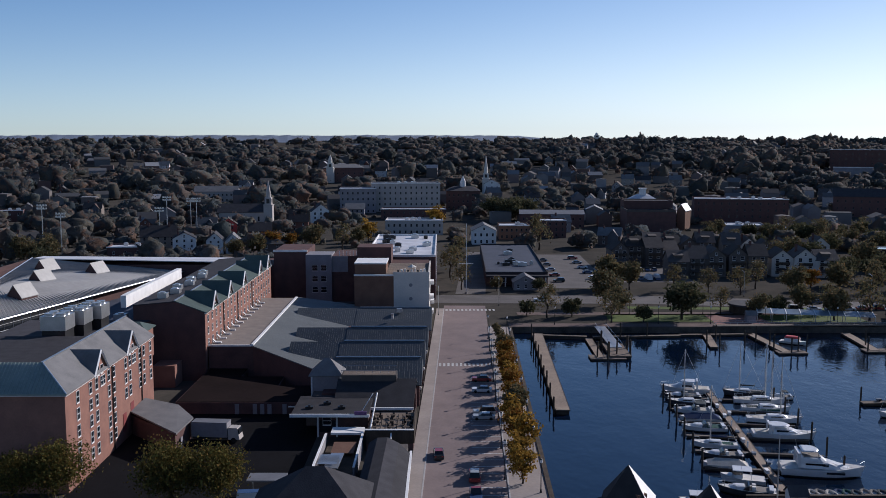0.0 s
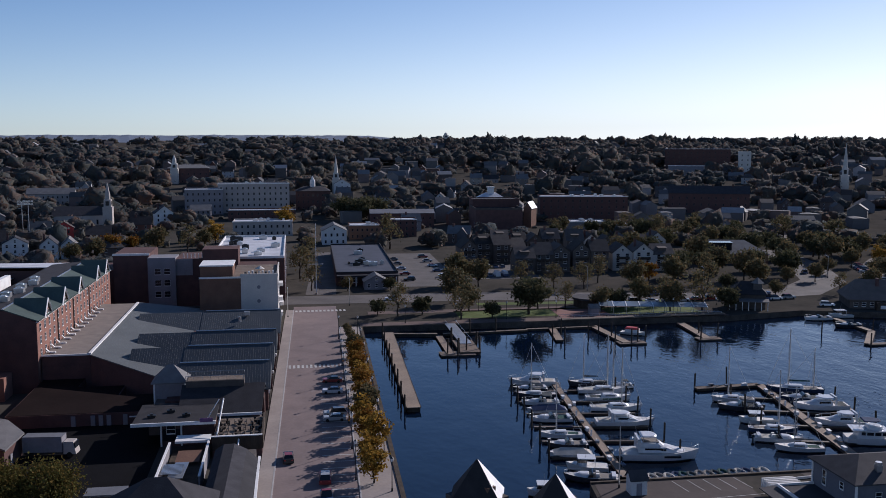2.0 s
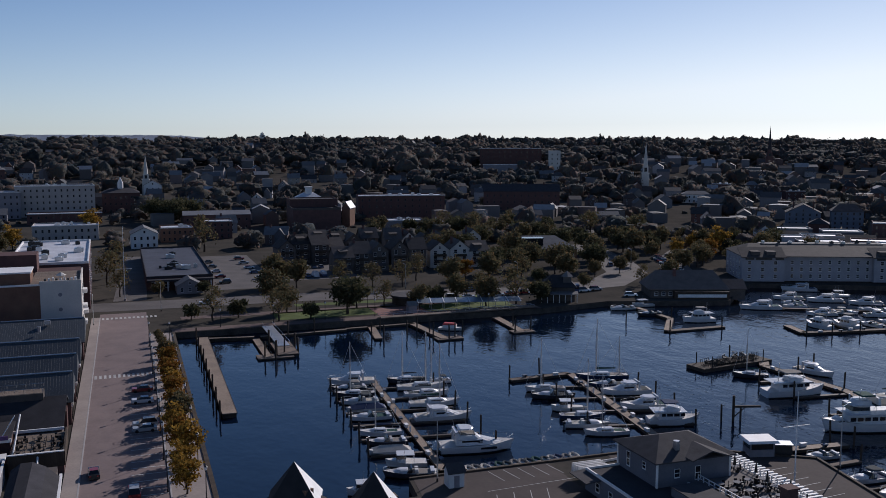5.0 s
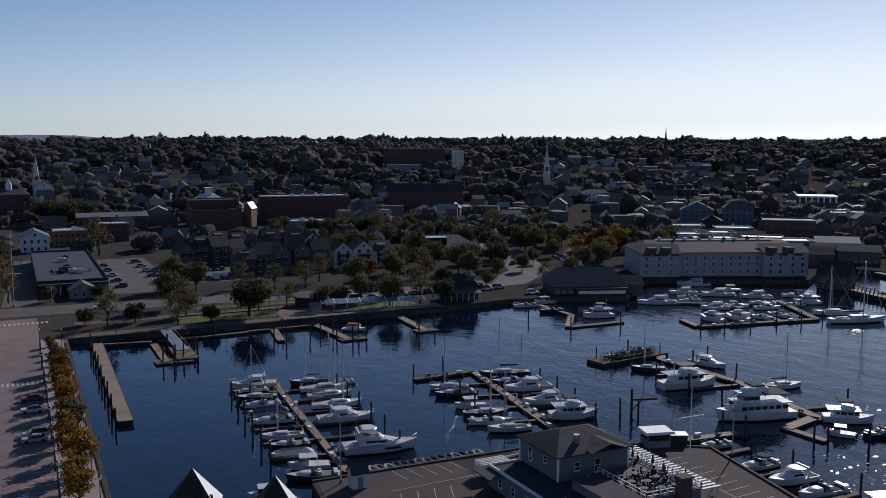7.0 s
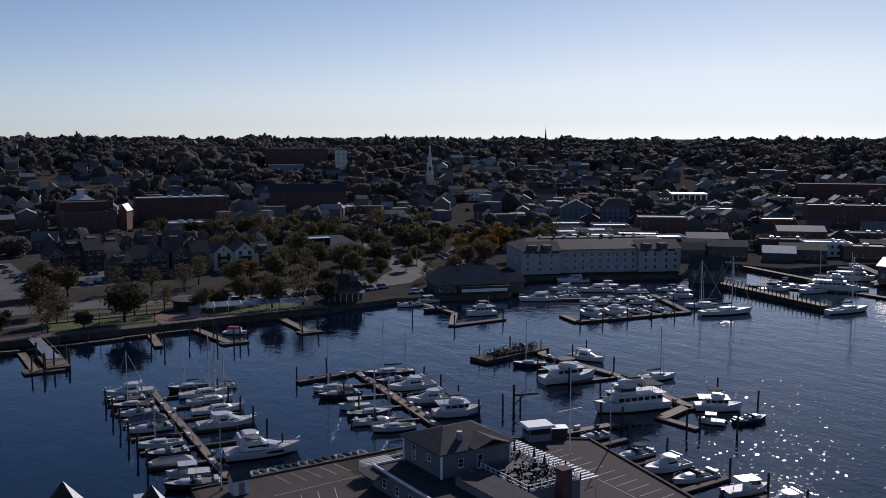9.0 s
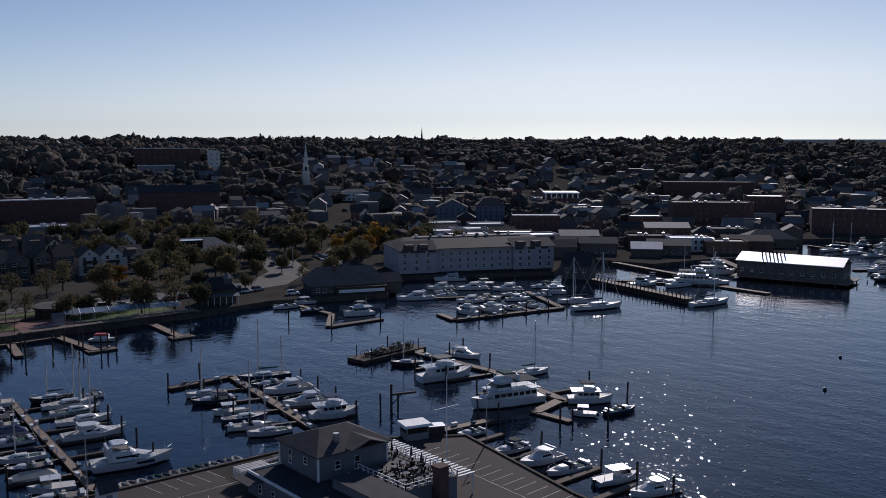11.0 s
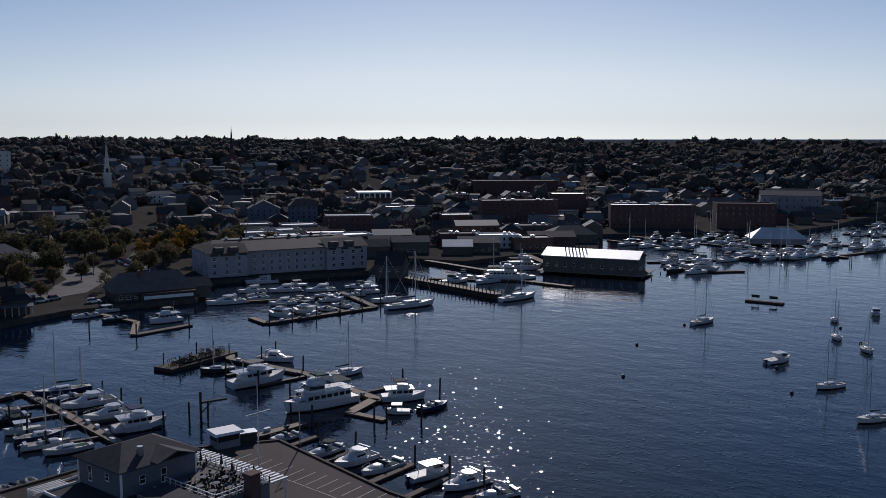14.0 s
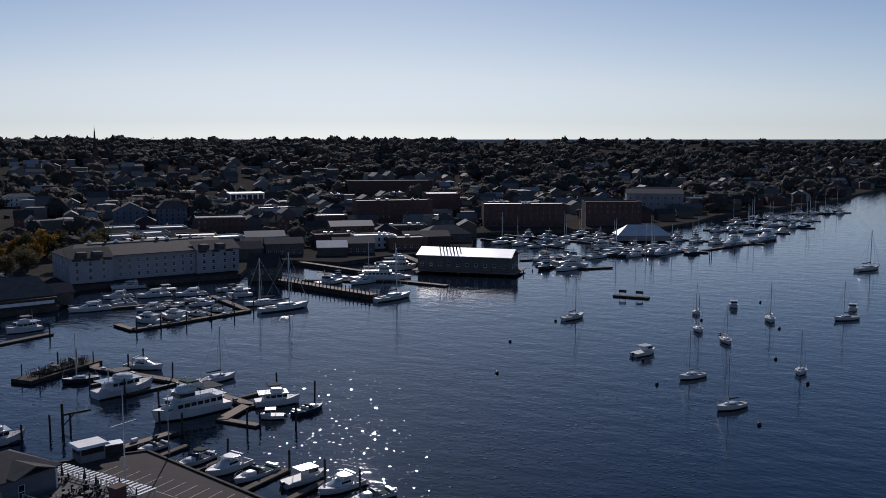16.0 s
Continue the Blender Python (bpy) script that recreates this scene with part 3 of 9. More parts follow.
def distant_ridge():
    """A low wooded ridge far inland with an uneven skyline."""
    bm = bmesh.new()
    v = []
    for i in range(240):
        deg = -34 + i * 0.25
        a = radians(deg)
        top = 34 + 40 * min(1, max(0, (15 - deg) / 12)) + 5 * noise.noise(Vector((deg * 0.35, 2.0, 0))) + 3 * noise.noise(Vector((deg * 2.1, 5.0, 0)))
        d = 3900 + 120 * noise.noise(Vector((deg * 0.2, 9.0, 0)))
        v.append([bm.verts.new((r * math.sin(a), r * math.cos(a), z)) for r, z in ((d - 1300, 30), (d - 500, 30 + (top - 30) * 0.6), (d, top), (d + 300, 0))])
    for p, q in zip(v, v[1:]):
        for k in range(3):
            bm.faces.new((p[k], q[k], q[k + 1], p[k + 1]))
    bmesh.ops.recalc_face_normals(bm, faces=bm.faces)
    tagged(obj("distant_ridge", bm, FAR_HILL), "low wooded ridge far inland, blue-grey with painted haze", "hills", kind="structure")


# blue-grey base puts the haze of distance into the ridge's colour
FAR_HILL = mat("haze_blue_woods", (0.15, 0.18, 0.24), (0.10, 0.125, 0.17), 0.05, 0.95)
distant_ridge()
# pale base stands for sun glint on the far water
FAR_SEA = mat("glint_pale_sea", (0.45, 0.50, 0.55), (0.38, 0.43, 0.5), 0.01, 0.9)
backdrop()


# ---- building kit ----
OCC = []


def slab(pts, t=0.25, bm=None):
    """A flat piece with any outline in space, t thick downwards."""
    bm = bm or bmesh.new()
    a = [bm.verts.new(p) for p in pts]
    b = [bm.verts.new((p[0], p[1], p[2] - t)) for p in pts]
    bm.faces.new(a), bm.faces.new(b[::-1])
    for i in range(len(a)):
        j = (i + 1) % len(a)
        bm.faces.new((b[i], b[j], a[j], a[i]))
    bmesh.ops.recalc_face_normals(bm, faces=bm.faces)
    return bm


def sheet(pts, off, bm=None):
    """A standing piece of wall with any outline, as thick as the vector off."""
    bm = bm or bmesh.new()
    a = [bm.verts.new(p) for p in pts]
    b = [bm.verts.new(Vector(p) + Vector(off)) for p in pts]
    bm.faces.new(a), bm.faces.new(b[::-1])
    for i in range(len(a)):
        j = (i + 1) % len(a)
        bm.faces.new((b[i], b[j], a[j], a[i]))
    bmesh.ops.recalc_face_normals(bm, faces=bm.faces)
    return bm


def parapet(t, x0, x1, y0, y1, z, h, w, material, label=""):
    """One connected upstand round a flat roof."""
    bm = bmesh.new()
    def loop(i, zz):
        return [bm.verts.new(p) for p in ((x0 + i, y0 + i, zz), (x1 - i, y0 + i, zz), (x1 - i, y1 - i, zz), (x0 + i, y1 - i, zz))]
    loops = [loop(0, z), loop(0, z + h), loop(w, z + h), loop(w, z)]
    for a, b in zip(loops, loops[1:] + loops[:1]):
        for i in range(4):
            j = (i + 1) % 4
            bm.faces.new((a[i], a[j], b[j], b[i]))
    part("parapet", bm, material, t, label)


def roof_unit(t, x, y, z, w, d, h, material=None):
    """A rooftop air handler: casing on a kerb with a fan cowl."""
    bm = box(x - w / 2, x + w / 2, y - d / 2, y + d / 2, z + 0.2, z + h)
    box(x - w / 2 + 0.1, x + w / 2 - 0.1, y - d / 2 + 0.1, y + d / 2 - 0.1, z, z + 0.2, bm)
    tube((x, y, z + h), (x, y, z + h + 0.25), min(w, d) * 0.32, 10, bm)
    part("roof_unit", bm, material or STEEL, t)


def block(name, label, cat, x, y, w, d, h, rot=0.0, wall=None, roof="flat", top=None, rise=3.0, rows=3, cols=6, win=(1.0, 1.5), z=None, sides=0, units=0, para=0.7, trim=None, group="", first=1.1, hip=0.0, door=False, chim=0, cap=None):
    """A building: front along local x facing -y, with walls, roof, windows, parapet or chimney. Its origin is the middle of the front."""
    z0 = land_z(x, y) if z is None else z
    t = thing(name, label, cat, pose(x, y, z0, 0, 0, rot), group)
    wall, top = wall or BRICK_DARK, top or ROOF_DARK
    OCC.append((x - math.sin(radians(rot)) * d / 2, y + math.cos(radians(rot)) * d / 2, max(w, d) / 2 + 3))
    if roof == "flat":
        part("wall", box(-w / 2, w / 2, 0, d, -3, h), wall, t)
        part("roof", box(-w / 2 + 0.3, w / 2 - 0.3, 0.3, d - 0.3, h, h + 0.06), top, t)
        parapet(t, -w / 2, w / 2, 0, d, h, para, 0.3, trim or wall)
        if cap:
            part("cornice", box(-w / 2 - 0.25, w / 2 + 0.25, -0.25, 0.05, h + para - 0.45, h + para + 0.06), cap, t)
        rr = random.Random(int(x * 7 + y))
        for i in range(units):
            roof_unit(t, rr.uniform(-w * 0.36, w * 0.36), rr.uniform(d * 0.2, d * 0.8), h + 0.06, rr.uniform(1.4, 3), rr.uniform(1.4, 2.4), rr.uniform(0.9, 1.6))
    elif roof == "gable":
        part("wall", gable_wall(-w / 2, w / 2, 0, d, -3, h, rise), wall, t)
        part("roof", gable_roof(-w / 2, w / 2, 0, d, h, rise, 0.45, 0.22), top, t)
    elif roof == "hip":
        part("wall", box(-w / 2, w / 2, 0, d, -3, h), wall, t)
        part("roof", gable_roof(-w / 2, w / 2, 0, d, h, rise, 0.45, 0.22, hip=hip or d * 0.5), top, t)
    elif roof == "front":
        m = pose(0, d / 2, 0, 0, 0, 90)
        part("wall", gable_wall(-d / 2, d / 2, -w / 2, w / 2, -3, h, rise), wall, t, m=m)
        part("roof", gable_roof(-d / 2, d / 2, -w / 2, w / 2, h, rise, 0.45, 0.22), top, t, m=m)
        if rows and w > 5:
            windows(t, (0, -0.01), 0, [0], [h + rise * 0.15], 0.9, 1.2)
    for i in range(chim):
        cx = (-0.28, 0.3, 0.05)[i % 3] * w
        part("chimney", box(cx - 0.45, cx + 0.45, d * 0.45 - 0.4, d * 0.45 + 0.4, h, h + rise + 1.4, box(cx - 0.55, cx + 0.55, d * 0.45 - 0.5, d * 0.45 + 0.5, h + rise + 1.2, h + rise + 1.4)), BRICK_DARK, t)
    if rows:
        step = (h - 0.4) / rows
        zs = [first + i * step for i in range(rows)]
        ww, wh = min(win[0], w / cols * 0.6), min(win[1], step * 0.6)
        windows(t, (-w / 2, -0.01), 0, spread(cols, 0.3, w - 0.3), zs, ww, wh)
        if sides:
            sc = max(1, min(6, round(d / max(2.6, w / cols))))
            windows(t, (w / 2 + 0.01, 0), 90, spread(sc, 0.3, d - 0.3), zs, ww, wh)
            if sides > 1:
                windows(t, (-w / 2 - 0.01, d), -90, spread(sc, 0.3, d - 0.3), zs, ww, wh)
    if door:
        part("door", box(-0.55, 0.55, -0.1, 0.02, 0, 2.1), TIMBER, t)
    return t


def spire(name, label, x, y, base_w, tower_h, spire_h, material, rot=0.0, z=None, belfry=True, tip=None, clock=False):
    """A church tower: shaft, belfry stages, tapering spire and finial."""
    z0 = land_z(x, y) if z is None else z
    t = thing(name, label, "church tower", pose(x, y, z0, 0, 0, rot))
    b = base_w / 2
    OCC.append((x, y, base_w + 2))
    part("shaft", box(-b, b, -b, b, -3, tower_h * 0.62), material, t)
    part("shaft_cornice", box(-b - 0.3, b + 0.3, -b - 0.3, b + 0.3, tower_h * 0.62, tower_h * 0.64), TRIM if material is WHITEWALL else material, t)
    b2, zb = b * 0.78, tower_h * 0.64
    part("belfry", taper(-b2, b2, -b2, b2, zb, tower_h * 0.86, 0.1, 0.1, 0.1), material, t)
    for a in (0, 90, 180, 270):
        part("louvre", box(-b2 * 0.45, b2 * 0.45, -b2 - 0.06, -b2 + 0.05, zb + tower_h * 0.04, zb + tower_h * 0.17), DARKMETAL, t, m=pose(0, 0, 0, 0, 0, a))
    b3 = b2 * 0.75
    part("lantern", tube((0, 0, tower_h * 0.86), (0, 0, tower_h), b3, 8, r2=b3 * 0.9), material, t)
    part("spire", tube((0, 0, tower_h), (0, 0, tower_h + spire_h), b3 * 0.95, 8, r2=0.08), tip or material, t)
    part("finial", tube((0, 0, tower_h + spire_h), (0, 0, tower_h + spire_h + 1.8), 0.08, 5, r2=0.03), DARKMETAL, t)
    if clock:
        for a in (0, 90, 270):
            part("clock", tube((0, -b2 - 0.1, zb - 0.8), (0, -b2 + 0.1, zb - 0.8), 0.9, 12), TRIM, t, m=pose(0, 0, 0, 0, 0, a))
    return t


def dormer_gable(t, x, y, w, z, rise, back, wall, top, win=True):
    """A gable that faces +x on the wall line x, with brick front, white bargeboards and its own small roof."""
    g = thing("gable", "", "")
    g.parent = t
    part("gable_wall", gable_wall(x - 1.2, x + 0.1, y - w / 2, y + w / 2, z - 0.6, z, rise), wall, g)
    part("gable_roof", gable_roof(x - back, x + 0.1, y - w / 2, y + w / 2, z, rise, 0.35, 0.2), top, g)
    for s in (-1, 1):
        part("bargeboard", tube((x + 0.5, y + s * (w / 2 + 0.3), z - 0.35), (x + 0.5, y, z + rise + 0.1), 0.2, 4), TRIM, g)
    if win:
        windows(g, (x + 0.12, y), 90, [-0.9, 0.9], [z - 0.6], 1.1, 1.6)
    return g


# ---- brick hotel and wharf arcade ----
def hotel_near():
    t = thing("brick_hotel", "four-storey red brick hotel wing with gabled grey roof", "hotel", pose(0, 0, LEVEL))
    X, Y0, Y1, Z = -59.7, 145.9, 191.0, 16.0
    part("wall", box(-96, X, Y0, Y1, -1, Z), BRICK, t)
    part("eaves_board", box(X - 0.3, X + 0.45, Y0 - 0.45, Y1, Z, Z + 0.3, box(-96, X - 0.3, Y0 - 0.45, Y0 + 0.3, Z, Z + 0.3)), TRIM, t)
    part("roof_slope", slab([(X + 0.5, Y0 - 0.5, Z + 0.35), (X + 0.5, Y1, Z + 0.35), (X - 5.2, Y1, Z + 4.3), (X - 5.2, Y0 + 4.5, Z + 4.3)]), ROOF_GREY, t)
    part("roof_slope_south", slab([(-96, Y0 - 0.5, Z + 0.35), (X + 0.5, Y0 - 0.5, Z + 0.35), (X - 5.2, Y0 + 4.5, Z + 4.3), (-96, Y0 + 4.5, Z + 4.3)]), SEAM_GREEN, t, "green ribbed metal roof")
    seams = bmesh.new()
    for i in range(60):
        x = X + 0.1 - i * 0.6
        u = min(1.0, (X + 0.5 - x) / 5.7)
        tube((x, Y0 - 0.5, Z + 0.4), (x, Y0 - 0.5 + 5.0 * u, Z + 0.4 + 3.95 * u), 0.07, 4, seams)
    part("standing_seams", seams, SEAM_GREEN, t)
    part("hip_cap", tube((X + 0.5, Y0 - 0.5, Z + 0.4), (X - 5.2, Y0 + 4.5, Z + 4.35), 0.12, 5), STEEL, t)
    part("back_slope", slab([(X - 5.2, Y0 + 4.5, Z + 4.3), (X - 5.2, Y1, Z + 4.3), (X - 10.5, Y1, Z + 0.4), (X - 10.5, Y0 + 9.8, Z + 0.4)]), ROOF_GREY, t)
    part("back_slope_south", slab([(-96, Y0 + 4.5, Z + 4.3), (X - 5.2, Y0 + 4.5, Z + 4.3), (X - 10.5, Y0 + 9.8, Z + 0.4), (-96, Y0 + 9.8, Z + 0.4)]), SEAM_GREEN, t)
    part("flat_roof", box(-96, X - 10.4, Y0 + 9.7, Y1, Z, Z + 0.1), ROOF_DARK, t)
    part("ridge_cap", box(X - 5.4, X - 5.0, Y0 + 4.4, Y1, Z + 4.25, Z + 4.42), STEEL, t)
    for y in (161.0, 177.5):
        dormer_gable(t, X, y, 6.4, Z + 0.3, 3.6, 6.0, BRICK, ROOF_GREY)
    cols = [151.0, 156.6, 159.4, 165.4, 168.0, 174.4, 176.8, 182.6, 185.2, 189.4]
    for i in range(5):
        zz = Z - 2.55 - 2.85 * i
        for y in cols:
            if i >= 3 and y > 173:
                continue
            windows(t, (X + 0.02, 0), 90, [y], [zz], 1.25, 2.0)
        if i == 0:
            windows(t, (X + 0.02, 0), 90, [161.9, 163.0, 178.6, 179.8], [zz], 1.0, 1.75)
    for y in (167.0, 183.2):
        part("downpipe", tube((X + 0.15, y, 0), (X + 0.15, y, Z), 0.12, 6), DARKMETAL, t)
    for y, h in ((173.0, 5.2), (177.4, 6.2), (181.4, 3.0)):
        part("red_door", box(X - 0.2, X + 0.08, y - 0.9, y + 0.9, h - 3.4, h), DARK_RED, t, "tall dark red service door")
    return t


def hotel_back():
    t = thing("brick_hotel", "long red brick hotel wing with green gabled roofs", "hotel", pose(0, 0, LEVEL))
    X, Y0, Y1, Z = -55.4, 217.4, 302.0, 16.0
    part("wall", box(-72, X, Y0, Y1, -1, Z), BRICK, t)
    # south end in darker brick than the wing, its shade put into the colour
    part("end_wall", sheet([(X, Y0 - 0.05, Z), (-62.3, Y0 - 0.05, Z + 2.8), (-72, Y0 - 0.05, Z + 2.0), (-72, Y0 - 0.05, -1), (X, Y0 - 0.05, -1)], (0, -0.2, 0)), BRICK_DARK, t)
    part("roof_slope", slab([(X + 0.5, Y0 - 0.4, Z + 0.25), (X + 0.5, Y1, Z + 0.25), (-62.3, Y1, Z + 3.0), (-62.3, Y0 - 0.4, Z + 3.0)]), ROOF_GREEN, t, "green shingle roof")
    part("flat_roof", slab([(-62.3, Y0 - 0.4, Z + 2.9), (-62.3, Y1, Z + 2.9), (-72, Y1, Z + 2.0), (-72, Y0 - 0.4, Z + 2.0)]), ROOF_DARK, t)
    part("ridge_cap", box(-62.5, -62.1, Y0 - 0.4, Y1, Z + 2.95, Z + 3.1), STEEL, t)
    part("eaves_board", box(X, X + 0.5, Y0 - 0.4, Y1, Z - 0.1, Z + 0.2), TRIM, t)
    for y in (226.0, 242.6, 260.2, 283.0, 296.0):
        dormer_gable(t, X, y, 6.4, Z + 0.2, 3.6, 6.5, BRICK, ROOF_GREEN, True)
    cols = list(np.arange(220.0, 300, 4.1))
    for i in range(3):
        windows(t, (X + 0.02, 0), 90, cols, [Z - 2.5 - 2.85 * i], 1.1, 1.7)
    for y in (235.5, 252.0, 271.0):
        part("downpipe", tube((X + 0.15, y, 6), (X + 0.15, y, Z), 0.12, 6), DARKMETAL, t)
    part("white_duct_wall", box(-76.5, -75.2, 222, 270, Z + 0.5, Z + 3.4), TRIM, t)
    for i in range(7):
        roof_unit(t, -67 + 1.3 * (i % 2), 224 + i * 6.4, Z + 2.5, 2.2, 2.0, 1.3)
    return t


def hotel_atrium():
    t = thing("atrium_block", "hotel atrium with pale ribbed metal roof and skylights", "hotel", pose(0, 0, LEVEL))
    se, ne, nw, sw = Vector((-103.6, 217.0, 14.4)), Vector((-83.0, 300.0, 14.4)), Vector((-131.0, 300.0, 18.6)), Vector((-117.0, 241.0, 18.6))
    lo = [(-105.0, 219.0), (-84.5, 299.0), (-130.0, 299.0), (-117.5, 242.0)]
    part("wall", hexa(bmesh.new(), lo, lo, -1, 13.9), BRICK_DARK, t)
    part("roof_slope", slab([se, ne, nw, sw], 0.35), ROOF_PALE, t, "pale ribbed metal roof")
    ribs = bmesh.new()
    for i in range(1, 64):
        u = i / 64
        a, b = se.lerp(ne, u), sw.lerp(nw, u)
        tube(a + Vector((0, 0, 0.04)), b + Vector((0, 0, 0.04)), 0.11, 4, ribs)
    part("standing_seams", ribs, ROOF_PALE, t)
    part("eaves_gutter", tube(se + Vector((0.2, 0, -0.1)), ne + Vector((0.2, 0, -0.1)), 0.16, 6), STEEL, t)
    part("west_slope", slab([sw, nw, (-165, 300, 9.0), (-158, 226, 9.0)], 0.3), BRICK_TILE, t, "brick red tiled slope")
    part("rake_board", tube(sw + Vector((0, 0, 0.1)), nw + Vector((0, 0, 0.1)), 0.2, 4), STEEL, t)
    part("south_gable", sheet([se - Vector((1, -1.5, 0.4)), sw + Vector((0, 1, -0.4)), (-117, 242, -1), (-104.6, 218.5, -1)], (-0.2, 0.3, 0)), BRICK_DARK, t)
    part("back_roof", slab([(-131, 300, 18.5), (-60, 300, 17.2), (-60, 318, 16.4), (-135, 318, 17.0)]), ROOF_LIGHT, t)
    part("back_wall", box(-130, -60, 301, 317, -1, 16.3), BRICK_DARK, t)
    part("side_flat_roof", slab([(-103.0, 217.5, 11.6), (-72.2, 217.5, 11.6), (-72.2, 300, 11.6), (-83.0, 300, 11.6)], 0.3), ROOF_BLUE, t, "low blue-grey flat roof")
    # glazed wall with mullions under the eaves
    run = (ne - se) * 0.45
    glass = sheet([se + Vector((-1.2, 0.5, -5.0)), se + run + Vector((-1.2, 0.5, -5.0)), se + run + Vector((-1.2, 0.5, -0.4)), se + Vector((-1.2, 0.5, -0.4))], (0.12, 0, 0))
    part("glazing", glass, GLASS, t)
    for i in range(13):
        p = se + run * (i / 12) + Vector((-1.05, 0.5, 0))
        part("mullion", tube(p - Vector((0, 0, 5.0)), p - Vector((0, 0, 0.4)), 0.1, 4), STEEL, t)
    for dz in (-1.7, -3.2):
        part("transom", tube(se + Vector((-1.0, 0.5, dz)), se + run + Vector((-1.0, 0.5, dz)), 0.08, 4), STEEL, t)
    for x, y in ((-118.5, 281.0), (-105.0, 285.0), (-107.8, 240.0), (-112.0, 262.0)):
        u = (y - 217) / 83
        p, q = se.lerp(ne, u), sw.lerp(nw, min(1, max(0, (y - 241) / 59)))
        z = p.z + (q.z - p.z) * min(1, max(0, (p.x - x) / (p.x - q.x)))
        m = pose(x, y, z - 0.4, 0, 0, 76)
        g = thing("skylight", "", "")
        g.parent = t
        part("skylight_wall", gable_wall(-3.2, 3.0, -2.2, 2.2, -1.0, 0.3, 3.0), BRICK_DARK, g, m=m)
        part("skylight_roof", gable_roof(-3.2, 3.0, -2.2, 2.2, 0.3, 3.0, 0.2, 0.18), ROOF_PALE, g, m=m)
    for i in range(4):
        roof_unit(t, -80 + 1.2 * (i % 2), 232 + i * 13, 11.6, 3.0, 2.4, 1.6)
    tagged(t)
    lb = thing("plant_block", "low dark roof deck carrying chillers", "hotel", pose(0, 0, LEVEL))
    part("wall", box(-96, -68, 191, 217, -1, 14.4), BRICK_DARK, lb)
    part("roof", box(-96, -68.2, 191.2, 216.8, 14.4, 14.5), ROOF_DARK, lb)
    part("stair_tower", box(-66, -61, 211, 217, -1, 5.0), BRICK, lb)
    part("tower_head", box(-67.5, -62.5, 195, 201, 10, 16.4), BRICK, lb)
    part("head_roof", gable_roof(-67.5, -62.5, 195, 201, 16.4, 1.2, 0.5, 0.2, hip=2.4), ROOF_GREEN, lb)
    for i in range(5):
        part("glazing", box(-95 + i * 2.6, -92.8 + i * 2.6, 190.9, 191.05, 10.5, 13.6), GLASS, lb)
    for i in range(3):
        c = thing("chiller", "galvanised rooftop chiller with fan drums", "chiller", pose(-80.5 + 1.4 * i, 195 + 6.5 * i, LEVEL + 14.5), "chillers on the hotel roof")
        part("casing", box(-2.6, 2.6, -2.6, 2.6, 2.4, 5.4), STEEL, c)
        part("base_frame", box(-2.4, 2.4, -2.4, 2.4, 0, 2.4), DARKMETAL, c)
        for x in (-1.2, 1.2):
            for y in (-1.2, 1.2):
                part("fan", tube((x, y, 5.4), (x, y, 5.9), 0.95, 12), STEEL, c)


